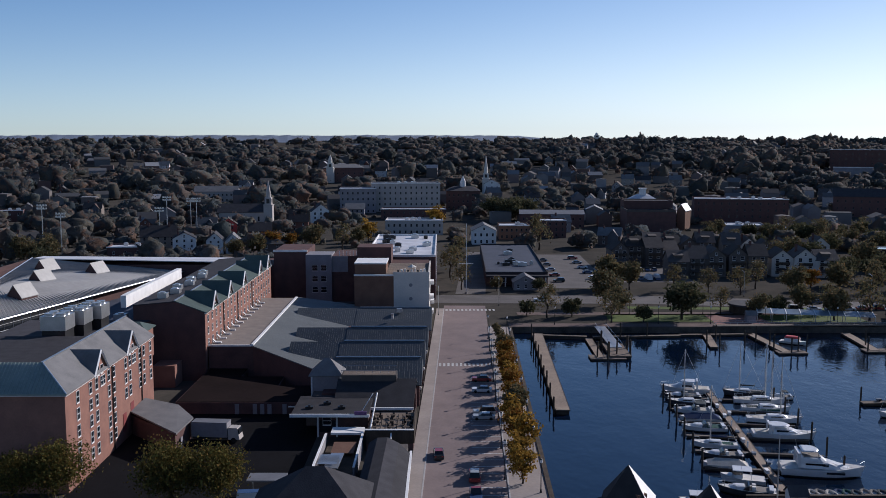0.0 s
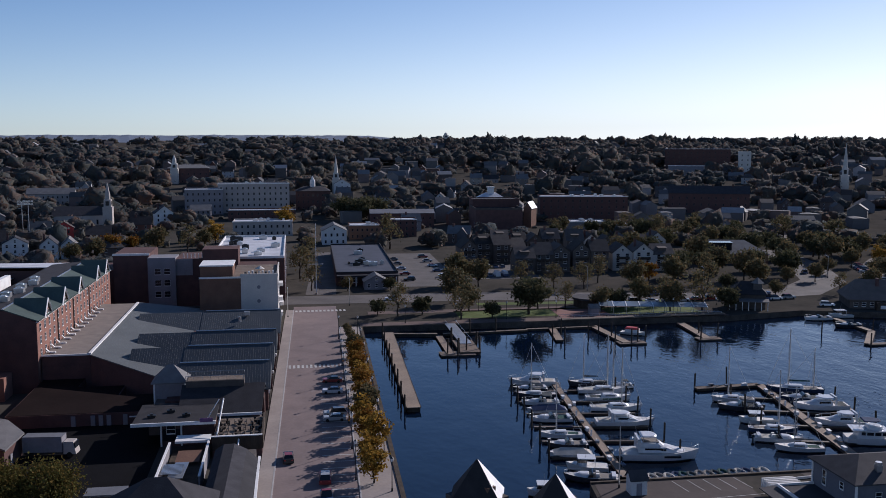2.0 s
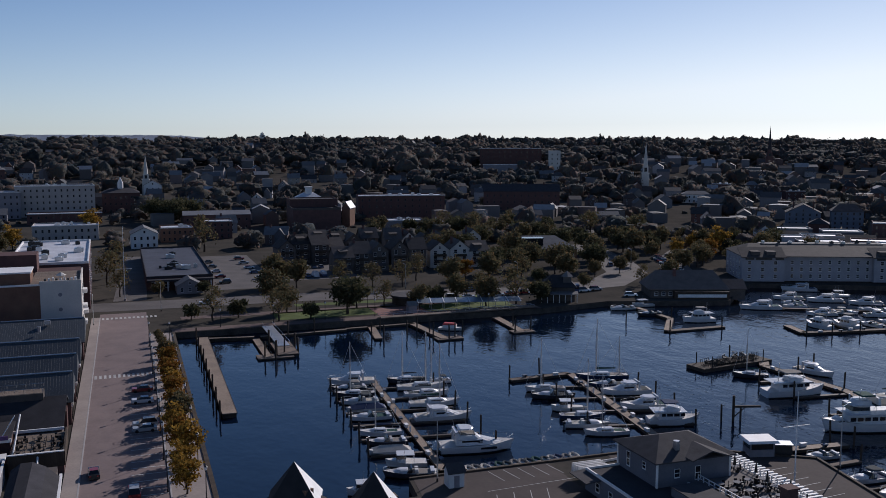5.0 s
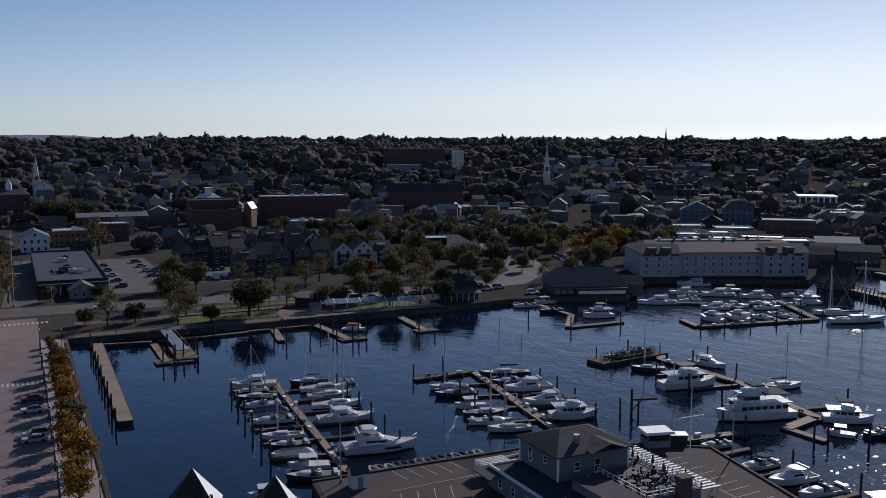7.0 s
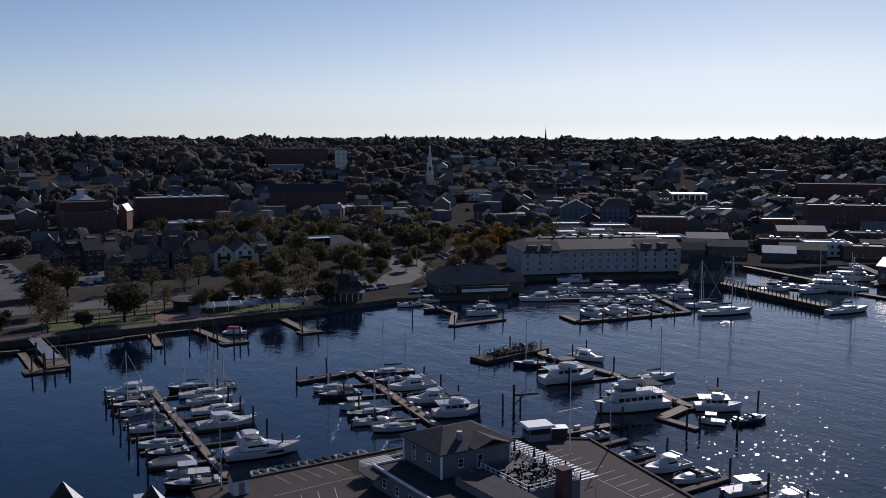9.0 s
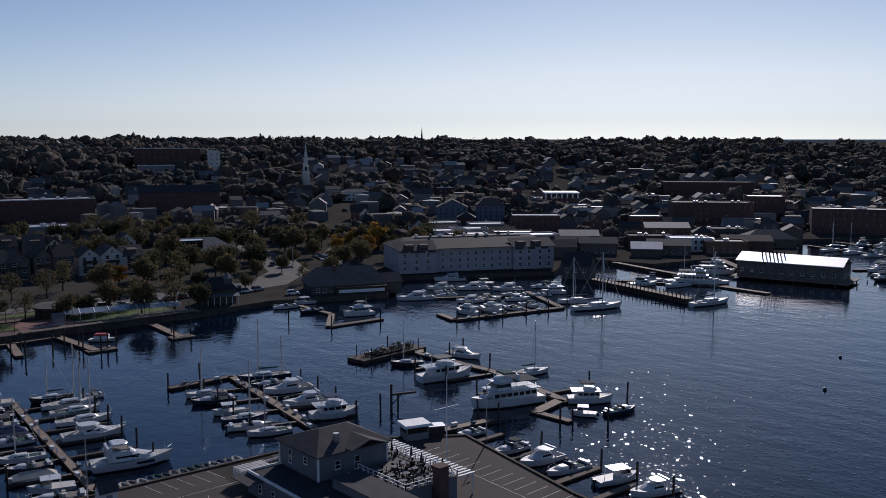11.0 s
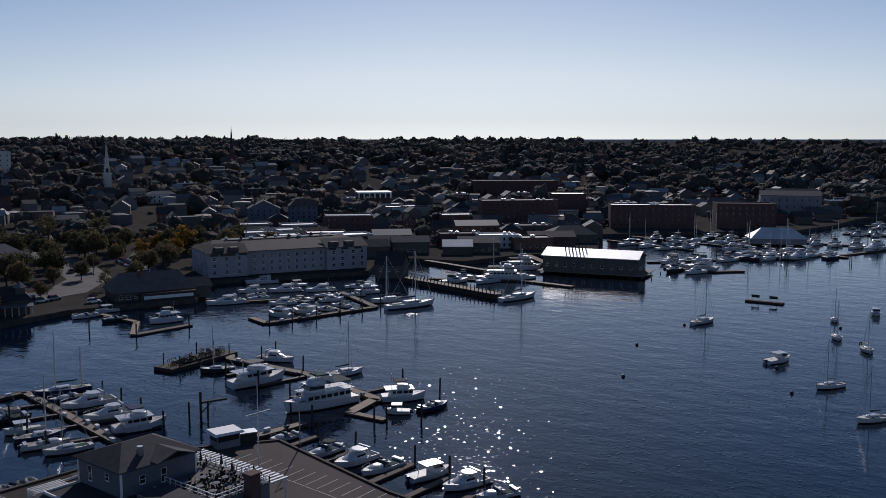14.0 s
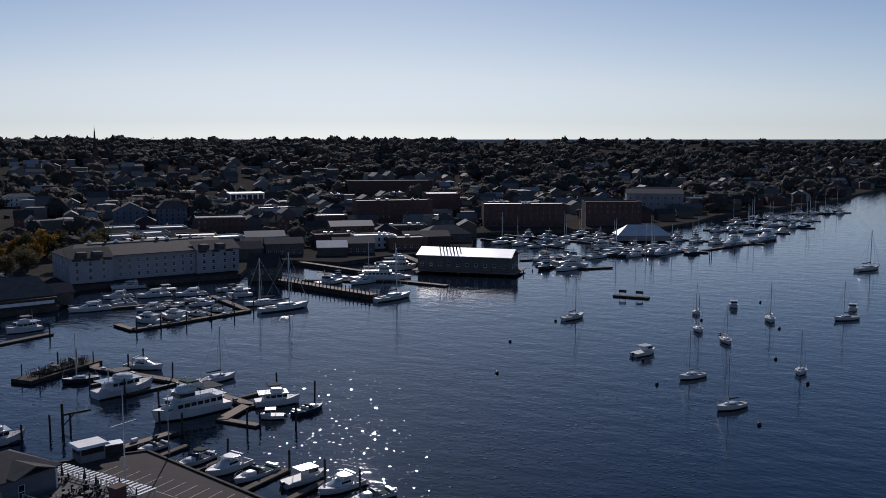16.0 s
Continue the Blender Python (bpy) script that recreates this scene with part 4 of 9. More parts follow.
def arcade():
    t = thing("wharf_arcade", "low dark brick arcade with grey metal roofs", "shops", pose(0, 0, LEVEL))
    part("wall", box(-55.2, -4.6, 219, 287, -1, 5.4, box(-25, -5.6, 190.5, 219, -1, 4.2)), BRICK_DARK, t)
    part("upper_wall", box(-55.2, -44.8, 219, 287, 5.4, 7.8), BRICK_DARK, t)
    part("terrace_roof", box(-55, -45, 219.2, 287, 7.8, 7.9), GRAVEL, t, "gravel roof terrace")
    part("terrace_edge", box(-45.2, -44.6, 219, 287, 7.8, 8.3), TRIM, t)
    part("terrace_edge_south", box(-55.2, -45.2, 218.8, 219.2, 7.8, 8.15), TRIM, t)
    part("south_gable", sheet([(-44.7, 218.9, 7.9), (-25.0, 203.0, 5.0), (-25.0, 203.0, -1), (-44.7, 218.9, -1)], (0.1, 0.2, 0)), BRICK_DARK, t)
    part("main_roof", slab([(-44.7, 218.6, 8.0), (-25.0, 202.6, 5.1), (-23.5, 202.6, 4.9), (-21.0, 288, 4.9), (-44.7, 288, 8.0)]), SEAM_GREY, t)
    part("loading_annex", box(-55.0, -25.2, 190.0, 203.0, -1, 2.5, box(-55.0, -46.0, 203.0, 218.8, -1, 2.5, box(-46.0, -36.0, 203.0, 211.0, -1, 2.5))), BRICK_DARK, t, "low dark loading annex")
    part("annex_roof", box(-54.8, -25.4, 190.2, 203.0, 2.5, 2.58, box(-54.8, -46.0, 203.0, 218.6, 2.5, 2.58, box(-46.0, -36.2, 203.0, 211.0, 2.5, 2.58))), ROOF_ANNEX, t, "felted roof with shade in its dark brown")
    for i, y in enumerate((266.0, 238.0, 221.0, 204.0)):
        x1 = street(-23.6, y)
        w = 17.0 if i else 26.0
        u = thing("roof_bay", "", "")
        u.parent = t
        part("bay_roof", gable_roof(-24, x1, y - w / 2, y + w / 2, 4.6, 3.8, 0.25, 0.22, hip=0.01), SEAM_BLUE, u, "blue-grey ribbed metal roof")
        if i < 3:
            part("west_roof", gable_roof((-41.0, -37.0, -36.0)[i], -23.9, y - w / 2 + 0.4, y + w / 2 - 0.4, 4.6, 3.72, 0.1, 0.2), SEAM_BLUE, u)
        part("bay_wall", gable_wall(-22, x1 - 0.2, y - w / 2 + 0.2, y + w / 2 - 0.2, 0, 4.4, 3.6), BRICK_DARK, u)
        part("ridge_cap", tube((-23.5, y, 8.75), (x1, y, 8.75), 0.18, 6), STEEL, u)
        for k in (-5, 0, 5):
            part("shop_window", box(x1 - 0.25, x1 - 0.08, y + k - 1.5, y + k + 1.5, 0.6, 3.0), GLASS, u)
            part("shop_fascia", box(x1 - 0.2, x1 + 0.1, y + k - 1.8, y + k + 1.8, 3.2, 3.9), TRIM if k else BRICK, u)
    for x in (-42.4, -38.7, -37.2, -35.7, -32.6):
        part("loading_door", box(x - 0.42, x + 0.42, 189.85, 189.99, 0, 2.1), GREYWALL, t, "grey service door")
    part("loading_lintel", box(-31.8, -25.4, 189.7, 190.0, 1.5, 1.7), TRIM, t)
    part("vent_cap", box(-13, -11.5, 262, 263, 8, 9, tube((-14, 258, 7), (-14, 258, 8.4), 0.4, 8)), STEEL, t)
    for i in range(12):
        part("terrace_lounger", box(-54.2, -52.8, 221.7 + i * 5, 222.3 + i * 5, 7.95, 8.3, slab([(-54.9, 221.7 + i * 5, 9.0), (-54.2, 221.7 + i * 5, 8.3), (-54.2, 222.3 + i * 5, 8.3), (-54.9, 222.3 + i * 5, 9.0)], 0.1)), TRIM, t)


ROOF_PALE = mat("pale_ribbed_sheet", (0.36, 0.345, 0.325), (0.25, 0.24, 0.225), 0.35, 0.6, bump=0.2)
DARK_RED = mat("dark_red_paint", (0.20, 0.03, 0.03), (0.14, 0.022, 0.022), 2, 0.6)
BRICK_TILE = mat("brick_red_tiles", (0.30, 0.16, 0.11), (0.22, 0.115, 0.085), 1.2, 0.85, bump=0.3)
# annex roof darkened so its colour carries the shade over the court
ROOF_ANNEX = mat("shade_brown_felt", (0.020, 0.0135, 0.013), (0.013, 0.009, 0.009), 0.5, 0.95, bump=0.4)
# low specular keeps both shade-dark surfaces from brightening
for m in (ROOF_ANNEX, SHADE_TARMAC):
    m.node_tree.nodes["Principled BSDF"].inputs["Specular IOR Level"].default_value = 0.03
SIGN_PURPLE = mat("purple_sign", (0.12, 0.05, 0.16), (0.09, 0.04, 0.12), 2, 0.6)
ROOF_GREEN = mat("green_shingle", (0.085, 0.115, 0.105), (0.06, 0.08, 0.075), 1.4, 0.7, bump=0.3)
SEAM_BLUE = seamed("blue_grey_seam", (0.066, 0.076, 0.086), (0.05, 0.058, 0.066), 0.55, "X", 0.6, 0.0)
hotel_near()
hotel_back()
hotel_atrium()
arcade()


def shop_front():
    """The shingled shop with tower dormer, sunken roof deck and dark slope beside the street."""
    t = thing("shingled_shop", "dark shingled wharf shop with tower dormer", "shop", pose(0, 0, LEVEL))
    part("wall", box(-27, -6.2, 182, 199, -1, 3.8), SHINGLE, t)
    part("front_slope", slab([(-21.6, 181.6, 3.7), (-5.9, 181.6, 3.7), (-5.4, 190.4, 7.4), (-21.6, 190.4, 7.4)]), ROOF_DARK, t)
    part("back_slope", slab([(-21.6, 190.4, 7.4), (-5.4, 190.4, 7.4), (-5.4, 199, 4.2), (-21.6, 199, 4.2)]), SEAM_BLUE, t)
    part("eaves_board", box(-21.6, -5.8, 181.4, 181.7, 3.3, 3.8), TRIM, t)
    part("deck_box", box(-20.8, -9.5, 189.5, 193.5, 6.8, 8.3), SHINGLE, t)
    part("deck_floor", box(-20.5, -9.8, 189.8, 193.2, 8.3, 8.36), DECKWOOD, t)
    for y in (189.5, 193.5):
        rail(t, [(x, y, 9.3) for x in np.arange(-20.8, -9.0, 1.6)], 0.05)
    tw = thing("tower_dormer", "", "")
    tw.parent = t
    part("tower_wall", box(-27.6, -21.4, 194, 199.5, -1, 7.4), GREYWALL, tw, "grey clapboard tower")
    part("tower_roof", gable_roof(-27.6, -21.4, 194, 199.5, 7.4, 2.6, 0.5, 0.2, hip=3.0), ROOF_GREY, tw)
    for x in (-27.5, -21.5):
        part("corner_board", box(x - 0.15, x + 0.15, 193.85, 194.05, 0, 7.4), TRIM, tw)
    part("flat_canopy", box(-28.6, -14.0, 173.2, 186, 4.5, 4.9), ROOF_DARK, t)
    part("canopy_fascia", box(-28.8, -13.8, 172.9, 173.2, 4.4, 5.0), TRIM, t)
    for i in range(3):
        roof_unit(t, -25.6 + i * 3.1, 177 + (i % 2) * 3, 4.9, 1.5, 0.9, 0.5, DARKMETAL)
    part("sign_board", box(-16.6, -14.3, 172.7, 172.9, 4.9, 5.6), SIGN_PURPLE, t, "purple shop sign board")
    part("leaning_pole", tube((-15.5, 174, 4.9), (-13.2, 174.5, 8.6), 0.09, 5), TRIM, t)
    part("porch_wall", box(-24, -14.2, 175, 182, -1, 4.4), BRICK_DARK, t)
    part("porch_window", box(-23.4, -20.4, 174.85, 175.02, 1.0, 3.2), GLASS, t)
    part("porch_post", box(-23.9, -23.6, 174.8, 175.0, 0, 4.4), TRIM, t)
    part("porch_post", box(-20.3, -20.0, 174.8, 175.0, 0, 4.4), TRIM, t)
    windows(t, (-22, 174.8), 0, [0], [2.4], 1.6, 1.6)


def roof_terrace():
    t = thing("dining_terrace", "raised restaurant roof terrace with tables and dark fence", "terrace", pose(0, 0, LEVEL))
    part("terrace_block", box(-14, -5.4, 166.8, 181, -1, 3.0), BRICK_DARK, t)
    part("terrace_floor", box(-13.8, -5.6, 167.0, 181, 3.0, 3.08), DECKWOOD, t)
    part("fence", box(-14, -5.4, 166.6, 166.9, 1.4, 3.9), TIMBER, t)
    part("fence_cap", box(-14.1, -5.3, 166.5, 167.0, 3.9, 4.05), TRIM, t)
    part("fence_east", box(-5.5, -5.2, 166.9, 181, 1.4, 3.9), TIMBER, t)
    part("heater_mast", tube((-13.4, 168, 3), (-12.6, 177, 8.0), 0.14, 6), TRIM, t)
    part("stair_rail", tube((-9.4, 166.4, 3.4), (-9.4, 160, 1.0), 0.16, 5), TRIM, t)
    first = None
    for i in range(9):
        x, y = -12.6 + (i % 3) * 3.0, 169.0 + (i // 3) * 3.8
        if first is None:
            first = thing("terrace_table", "small outdoor table with chairs", "table", None, "terrace tables")
            part("tabletop", tube((0, 0, 0.72), (0, 0, 0.77), 0.55, 10), TIMBER, first)
            part("pedestal", tube((0, 0, 0), (0, 0, 0.72), 0.07, 6), DARKMETAL, first)
            for a in (0, 90, 180, 270):
                part("stool", box(0.75, 1.15, -0.2, 0.2, 0.42, 0.47, box(0.78, 0.82, -0.18, 0.18, 0, 0.42, box(1.1, 1.15, -0.2, 0.2, 0.0, 0.9))), RED if i % 2 else DARKMETAL, first, m=pose(0, 0, 0, 0, 0, a))
            first.matrix_basis = pose(x, y, LEVEL + 3.08)
        else:
            copy_thing(first, pose(x, y, LEVEL + 3.08, 0, 0, i * 25))
    c = thing("grey_roof_house", "wharf house with curved grey membrane roof", "house", pose(0, 0, LEVEL))
    part("wall", box(-12.6, -6.0, 128, 158, -1, 4.2), SHINGLE, c)
    pts = [(-12.9, 4.4), (-11.4, 5.6), (-9.6, 6.0), (-7.6, 5.4), (-5.6, 3.9)]
    for (xa, za), (xb, zb) in zip(pts, pts[1:]):
        part("roof_sheet", slab([(xa, 128, za), (xb, 128, zb), (xb + 0.2, 158 + (xb + 12.9) * -0.6, zb), (xa + 0.2, 158 + (xa + 12.9) * -0.6, za)]), ROOF_DARK, c)
    part("east_gutter", box(-5.6, -5.2, 128, 155, 3.6, 4.0), TRIM, c)
    a = thing("service_yard", "narrow yard between grey walls with white caps", "yard", pose(0, 0, LEVEL))
    part("white_wall", box(-21.5, -21.2, 150, 169, -1, 2.6), GREYWALL, a)
    part("white_wall_east", box(-14.8, -14.5, 150, 167, -1, 2.8), GREYWALL, a)
    for x in (-21.35, -14.65):
        part("wall_cap", box(x - 0.2, x + 0.2, 150, 168, 2.8, 2.95), TRIM, a)
    for i in range(9):
        part("roof_slat", box(-20.9, -17.6, 152 + i * 0.55, 152.3 + i * 0.55, 2.7, 2.78), STEEL, a)
    part("red_awning", slab([(-19.6, 160, 1.9), (-15.6, 160, 1.9), (-15.4, 164, 2.6), (-19.4, 164, 2.6)], 0.1), BRICK_BROWN, a, "rusty red awning")
    part("skylight_frame", slab([(-20, 152, 2.0), (-17.5, 152, 2.0), (-17, 158, 2.6), (-19.2, 158, 2.6)], 0.15), STEEL, a)
    part("yard_floor", box(-20.9, -15.0, 140, 169, 0.3, 1.2), TIMBER, a)
    part("pergola", box(-20.5, -14.5, 168, 171.5, 2.6, 3.0), TRIM, a)
    h = thing("hipped_roof_house", "wharf house with dark hipped shingle roof", "house", pose(0, 0, LEVEL))
    part("wall", box(-27, -8.5, 118, 137, -1, 4.2), SHINGLE, h)
    part("roof", gable_roof(-27, -8.5, 118, 137, 4.2, 6.6, 0.6, 0.25, hip=8.6), ROOF_DARK, h)
    aw = thing("court_awning", "pale flat awning over the court", "awning", pose(0, 0, LEVEL))
    part("awning_roof", box(-31, -25, 144, 147.5, 2.6, 2.85), ROOF_MEMBRANE, aw)
    for x in (-30.6, -25.5):
        part("awning_post", tube((x, 147, 0), (x, 147, 2.6), 0.1, 6), STEEL, aw)
    k = thing("court_annex", "brick lean-to annex with pale shingled roof beside the court", "annex", pose(0, 0, LEVEL))
    foot = [(-59.6, 176.6), (-48.2, 165.6), (-47.6, 173.8), (-52.0, 180.5), (-59.6, 184.4)]
    part("wall", hexa(bmesh.new(), foot, foot, -1, 3.6), BRICK_DARK, k)
    part("roof", slab([(-59.6, 176.2, 4.6), (-47.8, 164.8, 3.9), (-47.1, 174.0, 4.1), (-51.8, 180.9, 4.6), (-59.6, 184.8, 4.9)], 0.3), ROOF_GREY, k, "pale grey shingle roof")
    part("east_door", box(-47.9, -47.75, 167.6, 168.8, 0, 2.1), GREYWALL, k)


shop_front()
roof_terrace()


def corner_block():
    t = thing("corner_block", "brick and cream stucco mixed-use block on the street corner", "block", pose(0, 0, LEVEL))
    part("stucco_wall", box(-15.0, -4.2, 285, 312, -1, 15.3), STUCCO, t, "cream stucco corner bay")
    part("brick_wall", box(-27.0, -15.0, 285.4, 312, -1, 15.1), BRICK_BROWN, t)
    part("brick_band", box(-27.1, -14.9, 285.2, 285.5, 14.9, 15.4), TRIM, t)
    part("penthouse", box(-27.0, -17.5, 288, 300, 15.1, 18.2), BRICK_BROWN, t)
    part("penthouse_cap", box(-27.2, -17.3, 287.8, 300.2, 18.2, 18.6), TRIM, t)
    part("roof_deck", box(-17.5, -4.5, 285.3, 312, 15.3, 15.4), DECKWOOD, t)
    for q in ((-15.1, -4.1, 284.9, 285.3), (-4.5, -4.1, 285.3, 312)):
        part("deck_parapet", box(*q, 15.3, 16.2), STUCCO, t)
    for i in range(3):
        part("round_vent", tube((-9.8, 284.85, 3.8 + 4.2 * i), (-9.8, 285.05, 3.8 + 4.2 * i), 0.55, 12), GREYWALL, t)
    for i in range(4):
        part("balcony", box(-4.2, -2.9, 287 + 6 * i, 291 + 6 * i, 3.0 + 3.6 * (i % 3), 4.1 + 3.6 * (i % 3)), TRIM, t)
    for i in range(9):
        part("deck_seat", box(-14 + i * 1.0, -13.4 + i * 1.0, 287 + (i % 3) * 1.2, 287.8 + (i % 3) * 1.2, 15.4, 16.5), TRIM if i % 3 else DARKMETAL, t)
    part("parasol", tube((-9.5, 289, 17.2), (-9.5, 289, 18.0), 1.5, 8, r2=0.1, bm=tube((-9.5, 289, 15.4), (-9.5, 289, 17.2), 0.06, 6)), STUCCO, t)
    part("rear_wing", box(-27.5, -2.6, 330, 403, -1, 15.2), BRICK_DARK, t)
    part("rear_roof", box(-27.2, -2.9, 330.3, 402.7, 15.2, 15.3), ROOF_LIGHT, t, "pale membrane roof")
    for q in ((-27.5, -2.6, 330, 330.4), (-27.5, -2.6, 402.6, 403), (-27.5, -27.1, 330.4, 402.6), (-3.0, -2.6, 330.4, 402.6)):
        part("rear_parapet", box(*q, 15.2, 16.0), TRIM, t)
    rr = random.Random(3)
    for i in range(16):
        roof_unit(t, rr.uniform(-24, -6), rr.uniform(336, 398), 15.3, rr.uniform(1.5, 3.2), rr.uniform(1.5, 3.2), rr.uniform(1.0, 1.8), DARKMETAL if i % 2 else STEEL)
    part("stair_head", box(-29, -17.5, 318, 329, -1, 20.0), BRICK_DARK, t)
    part("link_wing", box(-27, -5, 312, 330, -1, 14.5), BRICK_DARK, t)
    part("grey_bay", box(-47.5, -38.5, 325, 335, -1, 16.6), GREYWALL, t, "grey stucco bay")
    windows(t, (-47.5, 324.98), 0, [3.2, 6.2], [3.4, 7.2, 11.0], 2.0, 2.0)
    part("grey_link", box(-38.5, -27, 326, 345, -1, 16.0), BRICK_DARK, t)
    part("link_upper", box(-38.5, -33, 325.8, 326, 10.5, 16.0), GREYWALL, t)
    part("west_wing", box(-59, -47.5, 328, 350, -1, 17.6), BRICK_DARK, t)
    part("west_cap", box(-59.2, -47.3, 327.8, 328.2, 17.2, 17.9), TRIM, t)
    part("west_low", box(-75, -59, 332, 352, -1, 12.0), BRICK_DARK, t)
    for i in range(8):
        part("roof_post", tube((-36 + i * 1.2, 328, 16.0), (-36 + i * 1.2, 328, 17.6), 0.12, 5), TRIM, t)
    windows(t, (-59, 331.9), 0, [-12, -8, -4], [2.6, 6.4, 9.4], 1.3, 1.8)
    windows(t, (-2.58, 330), 90, list(np.arange(4, 72, 6)), [2.6, 6.6, 10.6], 1.6, 2.0)
    windows(t, (-4.18, 285), 90, [4, 10, 16, 22], [2.6, 6.8, 11], 1.6, 2.0)


corner_block()


# ---- town buildings behind the avenue ----
bk = block("bank", "single-storey bank with flat blue-grey roof and plant", "bank", 28.5, 363, 24, 100, 4.6, -1, BRICK_DARK, top=ROOF_BLUE, rows=1, cols=5, win=(1.6, 2.0), units=0, para=0.7, trim=ROOF_DARK)
for i, (u, v, w, h) in enumerate(((-1, 30, 4.5, 1.6), (1.5, 26, 3.2, 1.3), (-3, 23, 3.0, 1.2), (3.6, 22, 3.6, 1.5), (0, 38, 2.4, 1.4), (-0.5, 60, 3.6, 1.6), (1.0, 72, 2.6, 1.2), (7.5, 25, 1.4, 1.6), (-6, 27, 1.0, 0.9))):
    roof_unit(bk, u, v, 4.66, w, w * 0.7, h, DARKMETAL if i % 2 == 0 else STEEL)
for u in (-9, -4.5, 6.5, 11):
    part("portico_post", box(u - 0.2, u + 0.2, -3.2, -2.8, 0, 3.6), TRIM, bk)
part("portico_roof", box(-11.8, 11.8, -3.6, 0.0, 3.6, 4.3), ROOF_DARK, bk)
block("entrance_pavilion", "small gabled entrance pavilion in front of the bank", "pavilion", 31, 351, 9, 9, 3.0, 0, GREYWALL, "front", ROOF_GREY, 2.4, rows=1, cols=3, first=0.8)
block("temple_house", "white temple-fronted hall with pediment", "hall", 22, 505, 13, 18, 7.6, 0, WHITEWALL, "front", ROOF_GREY, 3.2, rows=2, cols=4)
block("brick_bank", "brown two-storey commercial building with cornice", "office", 40, 530, 17, 18, 7.6, 0, BRICK_BROWN, top=ROOF_LIGHT, rows=2, cols=6, units=2, cap=TRIM)
block("grand_hotel", "long five-storey beige hotel with cornice", "hotel", -27, 690, 50, 24, 20.5, 4, BEIGE, top=ROOF_MEMBRANE, rows=5, cols=13, units=6, cap=TRIM)
block("hotel_wing", "grey four-storey hotel wing with cornice", "hotel", -61, 680, 26, 22, 17.5, 4, GREYWALL, top=ROOF_LIGHT, rows=4, cols=7, cap=TRIM)
ch = block("court_house", "brick court house with white cupola", "court house", 15, 705, 25, 20, 14, 0, BRICK_DARK, "hip", ROOF_DARK, 3, rows=3, cols=7, hip=6)
part("cupola", tube((0, 10, 16), (0, 10, 21), 2.0, 8, tube((0, 10, 21), (0, 10, 25), 1.9, 8, r2=0.1)), WHITEWALL, ch)
spire("steeple", "white wooden church steeple on the hill", 37, 819, 6, 21, 12, STUCCO)
block("meeting_hall", "pale church hall below the steeple", "church", 42, 815, 14, 22, 9, 0, WHITEWALL, "front", ROOF_DARK, 4, rows=2, cols=3)
block("state_house", "large brick public building with hipped roof", "public building", -96, 916, 38, 24, 14, 5, BRICK_DARK, "hip", ROOF_GREY, 3, rows=2, cols=7, hip=8)
spire("dome_cupola", "tall white domed cupola on the hill", -108, 912, 7, 22, 5, STUCCO)
spire("church_tower", "white church tower with stepped belfry", -112, 608, 5.6, 21, 8, BEIGE, clock=True)
block("church_nave", "white church nave with dark roof", "church", -131, 622, 34, 15, 7, 6, BEIGE, "gable", ROOF_DARK, 5, rows=1, cols=7, win=(1.2, 3))
block("long_house", "long pale boarding house with pitched roof", "house", -180, 752, 34, 14, 8.5, 6, BEIGE, "gable", ROOF_GREY, 4, rows=2, cols=10)
block("white_house", "white gabled clapboard house with dark roof", "house", -79, 612, 12, 15, 8.6, 12, WHITEWALL, "front", ROOF_DARK, 4.6, rows=3, cols=3, chim=1)
block("red_house", "bright red gabled wooden house", "house", -124, 545, 10, 12, 7.4, 12, RED, "front", ROOF_BROWN, 3.4, rows=2, cols=2)
block("grey_house", "grey gabled house among trees", "house", -61, 655, 13, 12, 6, 3, GREYWALL, "gable", ROOF_GREY, 3.4, rows=2, cols=4)
block("white_house", "white gabled clapboard house with dark roof", "house", -142, 470, 17, 12, 8, 14, HOUSEWALL, "gable", ROOF_DARK, 5, rows=3, cols=5, chim=2)
block("white_house", "white stepped wooden house with chimney", "house", -126, 459, 11, 10, 8.2, 14, WHITEWALL, "front", ROOF_DARK, 3, rows=3, cols=3, chim=1)
block("white_house", "row of white gabled houses", "house", -112, 462, 8, 12, 7, 10, WHITEWALL, "front", ROOF_DARK, 3.6, rows=3, cols=2, chim=1)
block("white_house", "white gabled house beside a yard", "house", -104, 466, 7, 12, 6.4, 10, WHITEWALL, "front", ROOF_GREY, 3.2, rows=2, cols=2)
block("tall_house", "dark wooden house with bay windows", "house", -98, 505, 12, 12, 7.4, 8, HOUSEWALL, "gable", ROOF_DARK, 4, rows=2, cols=3, chim=1)
block("theatre", "big blank dark brick theatre box", "theatre", 125, 567, 29, 34, 12.5, -4, BRICK_DARK, top=ROOF_DARK, rows=0, para=1.2, trim=SHINGLE)
block("fly_tower", "raised theatre block with pale edge", "theatre", 128, 590, 30, 20, 16.8, -4, BRICK_DARK, top=ROOF_DARK, rows=0, para=0.6)
block("theatre_gable", "narrow theatre wing with sunlit pale roof edge", "theatre", 145.5, 578, 5, 12, 12.5, -30, BRICK_BROWN, "front", ROOF_LIGHT, 3.6, rows=0)
cu = block("cupola_house", "white public hall with square cupola", "hall", 143, 674, 20, 16, 10, -4, WHITEWALL, "hip", ROOF_LIGHT, 4, rows=2, cols=5, hip=7)
part("cupola", box(-2.2, 2.2, 6, 10.4, 13, 18, box(-2.8, 2.8, 5.4, 11, 17.6, 18.2)), WHITEWALL, cu)
block("brick_school", "long four-storey dark brick block with flat roof", "school", 190.5, 605, 58, 20, 16.5, -10, BRICK_DARK, top=ROOF_LIGHT, rows=4, cols=12, units=6, cap=TRIM)
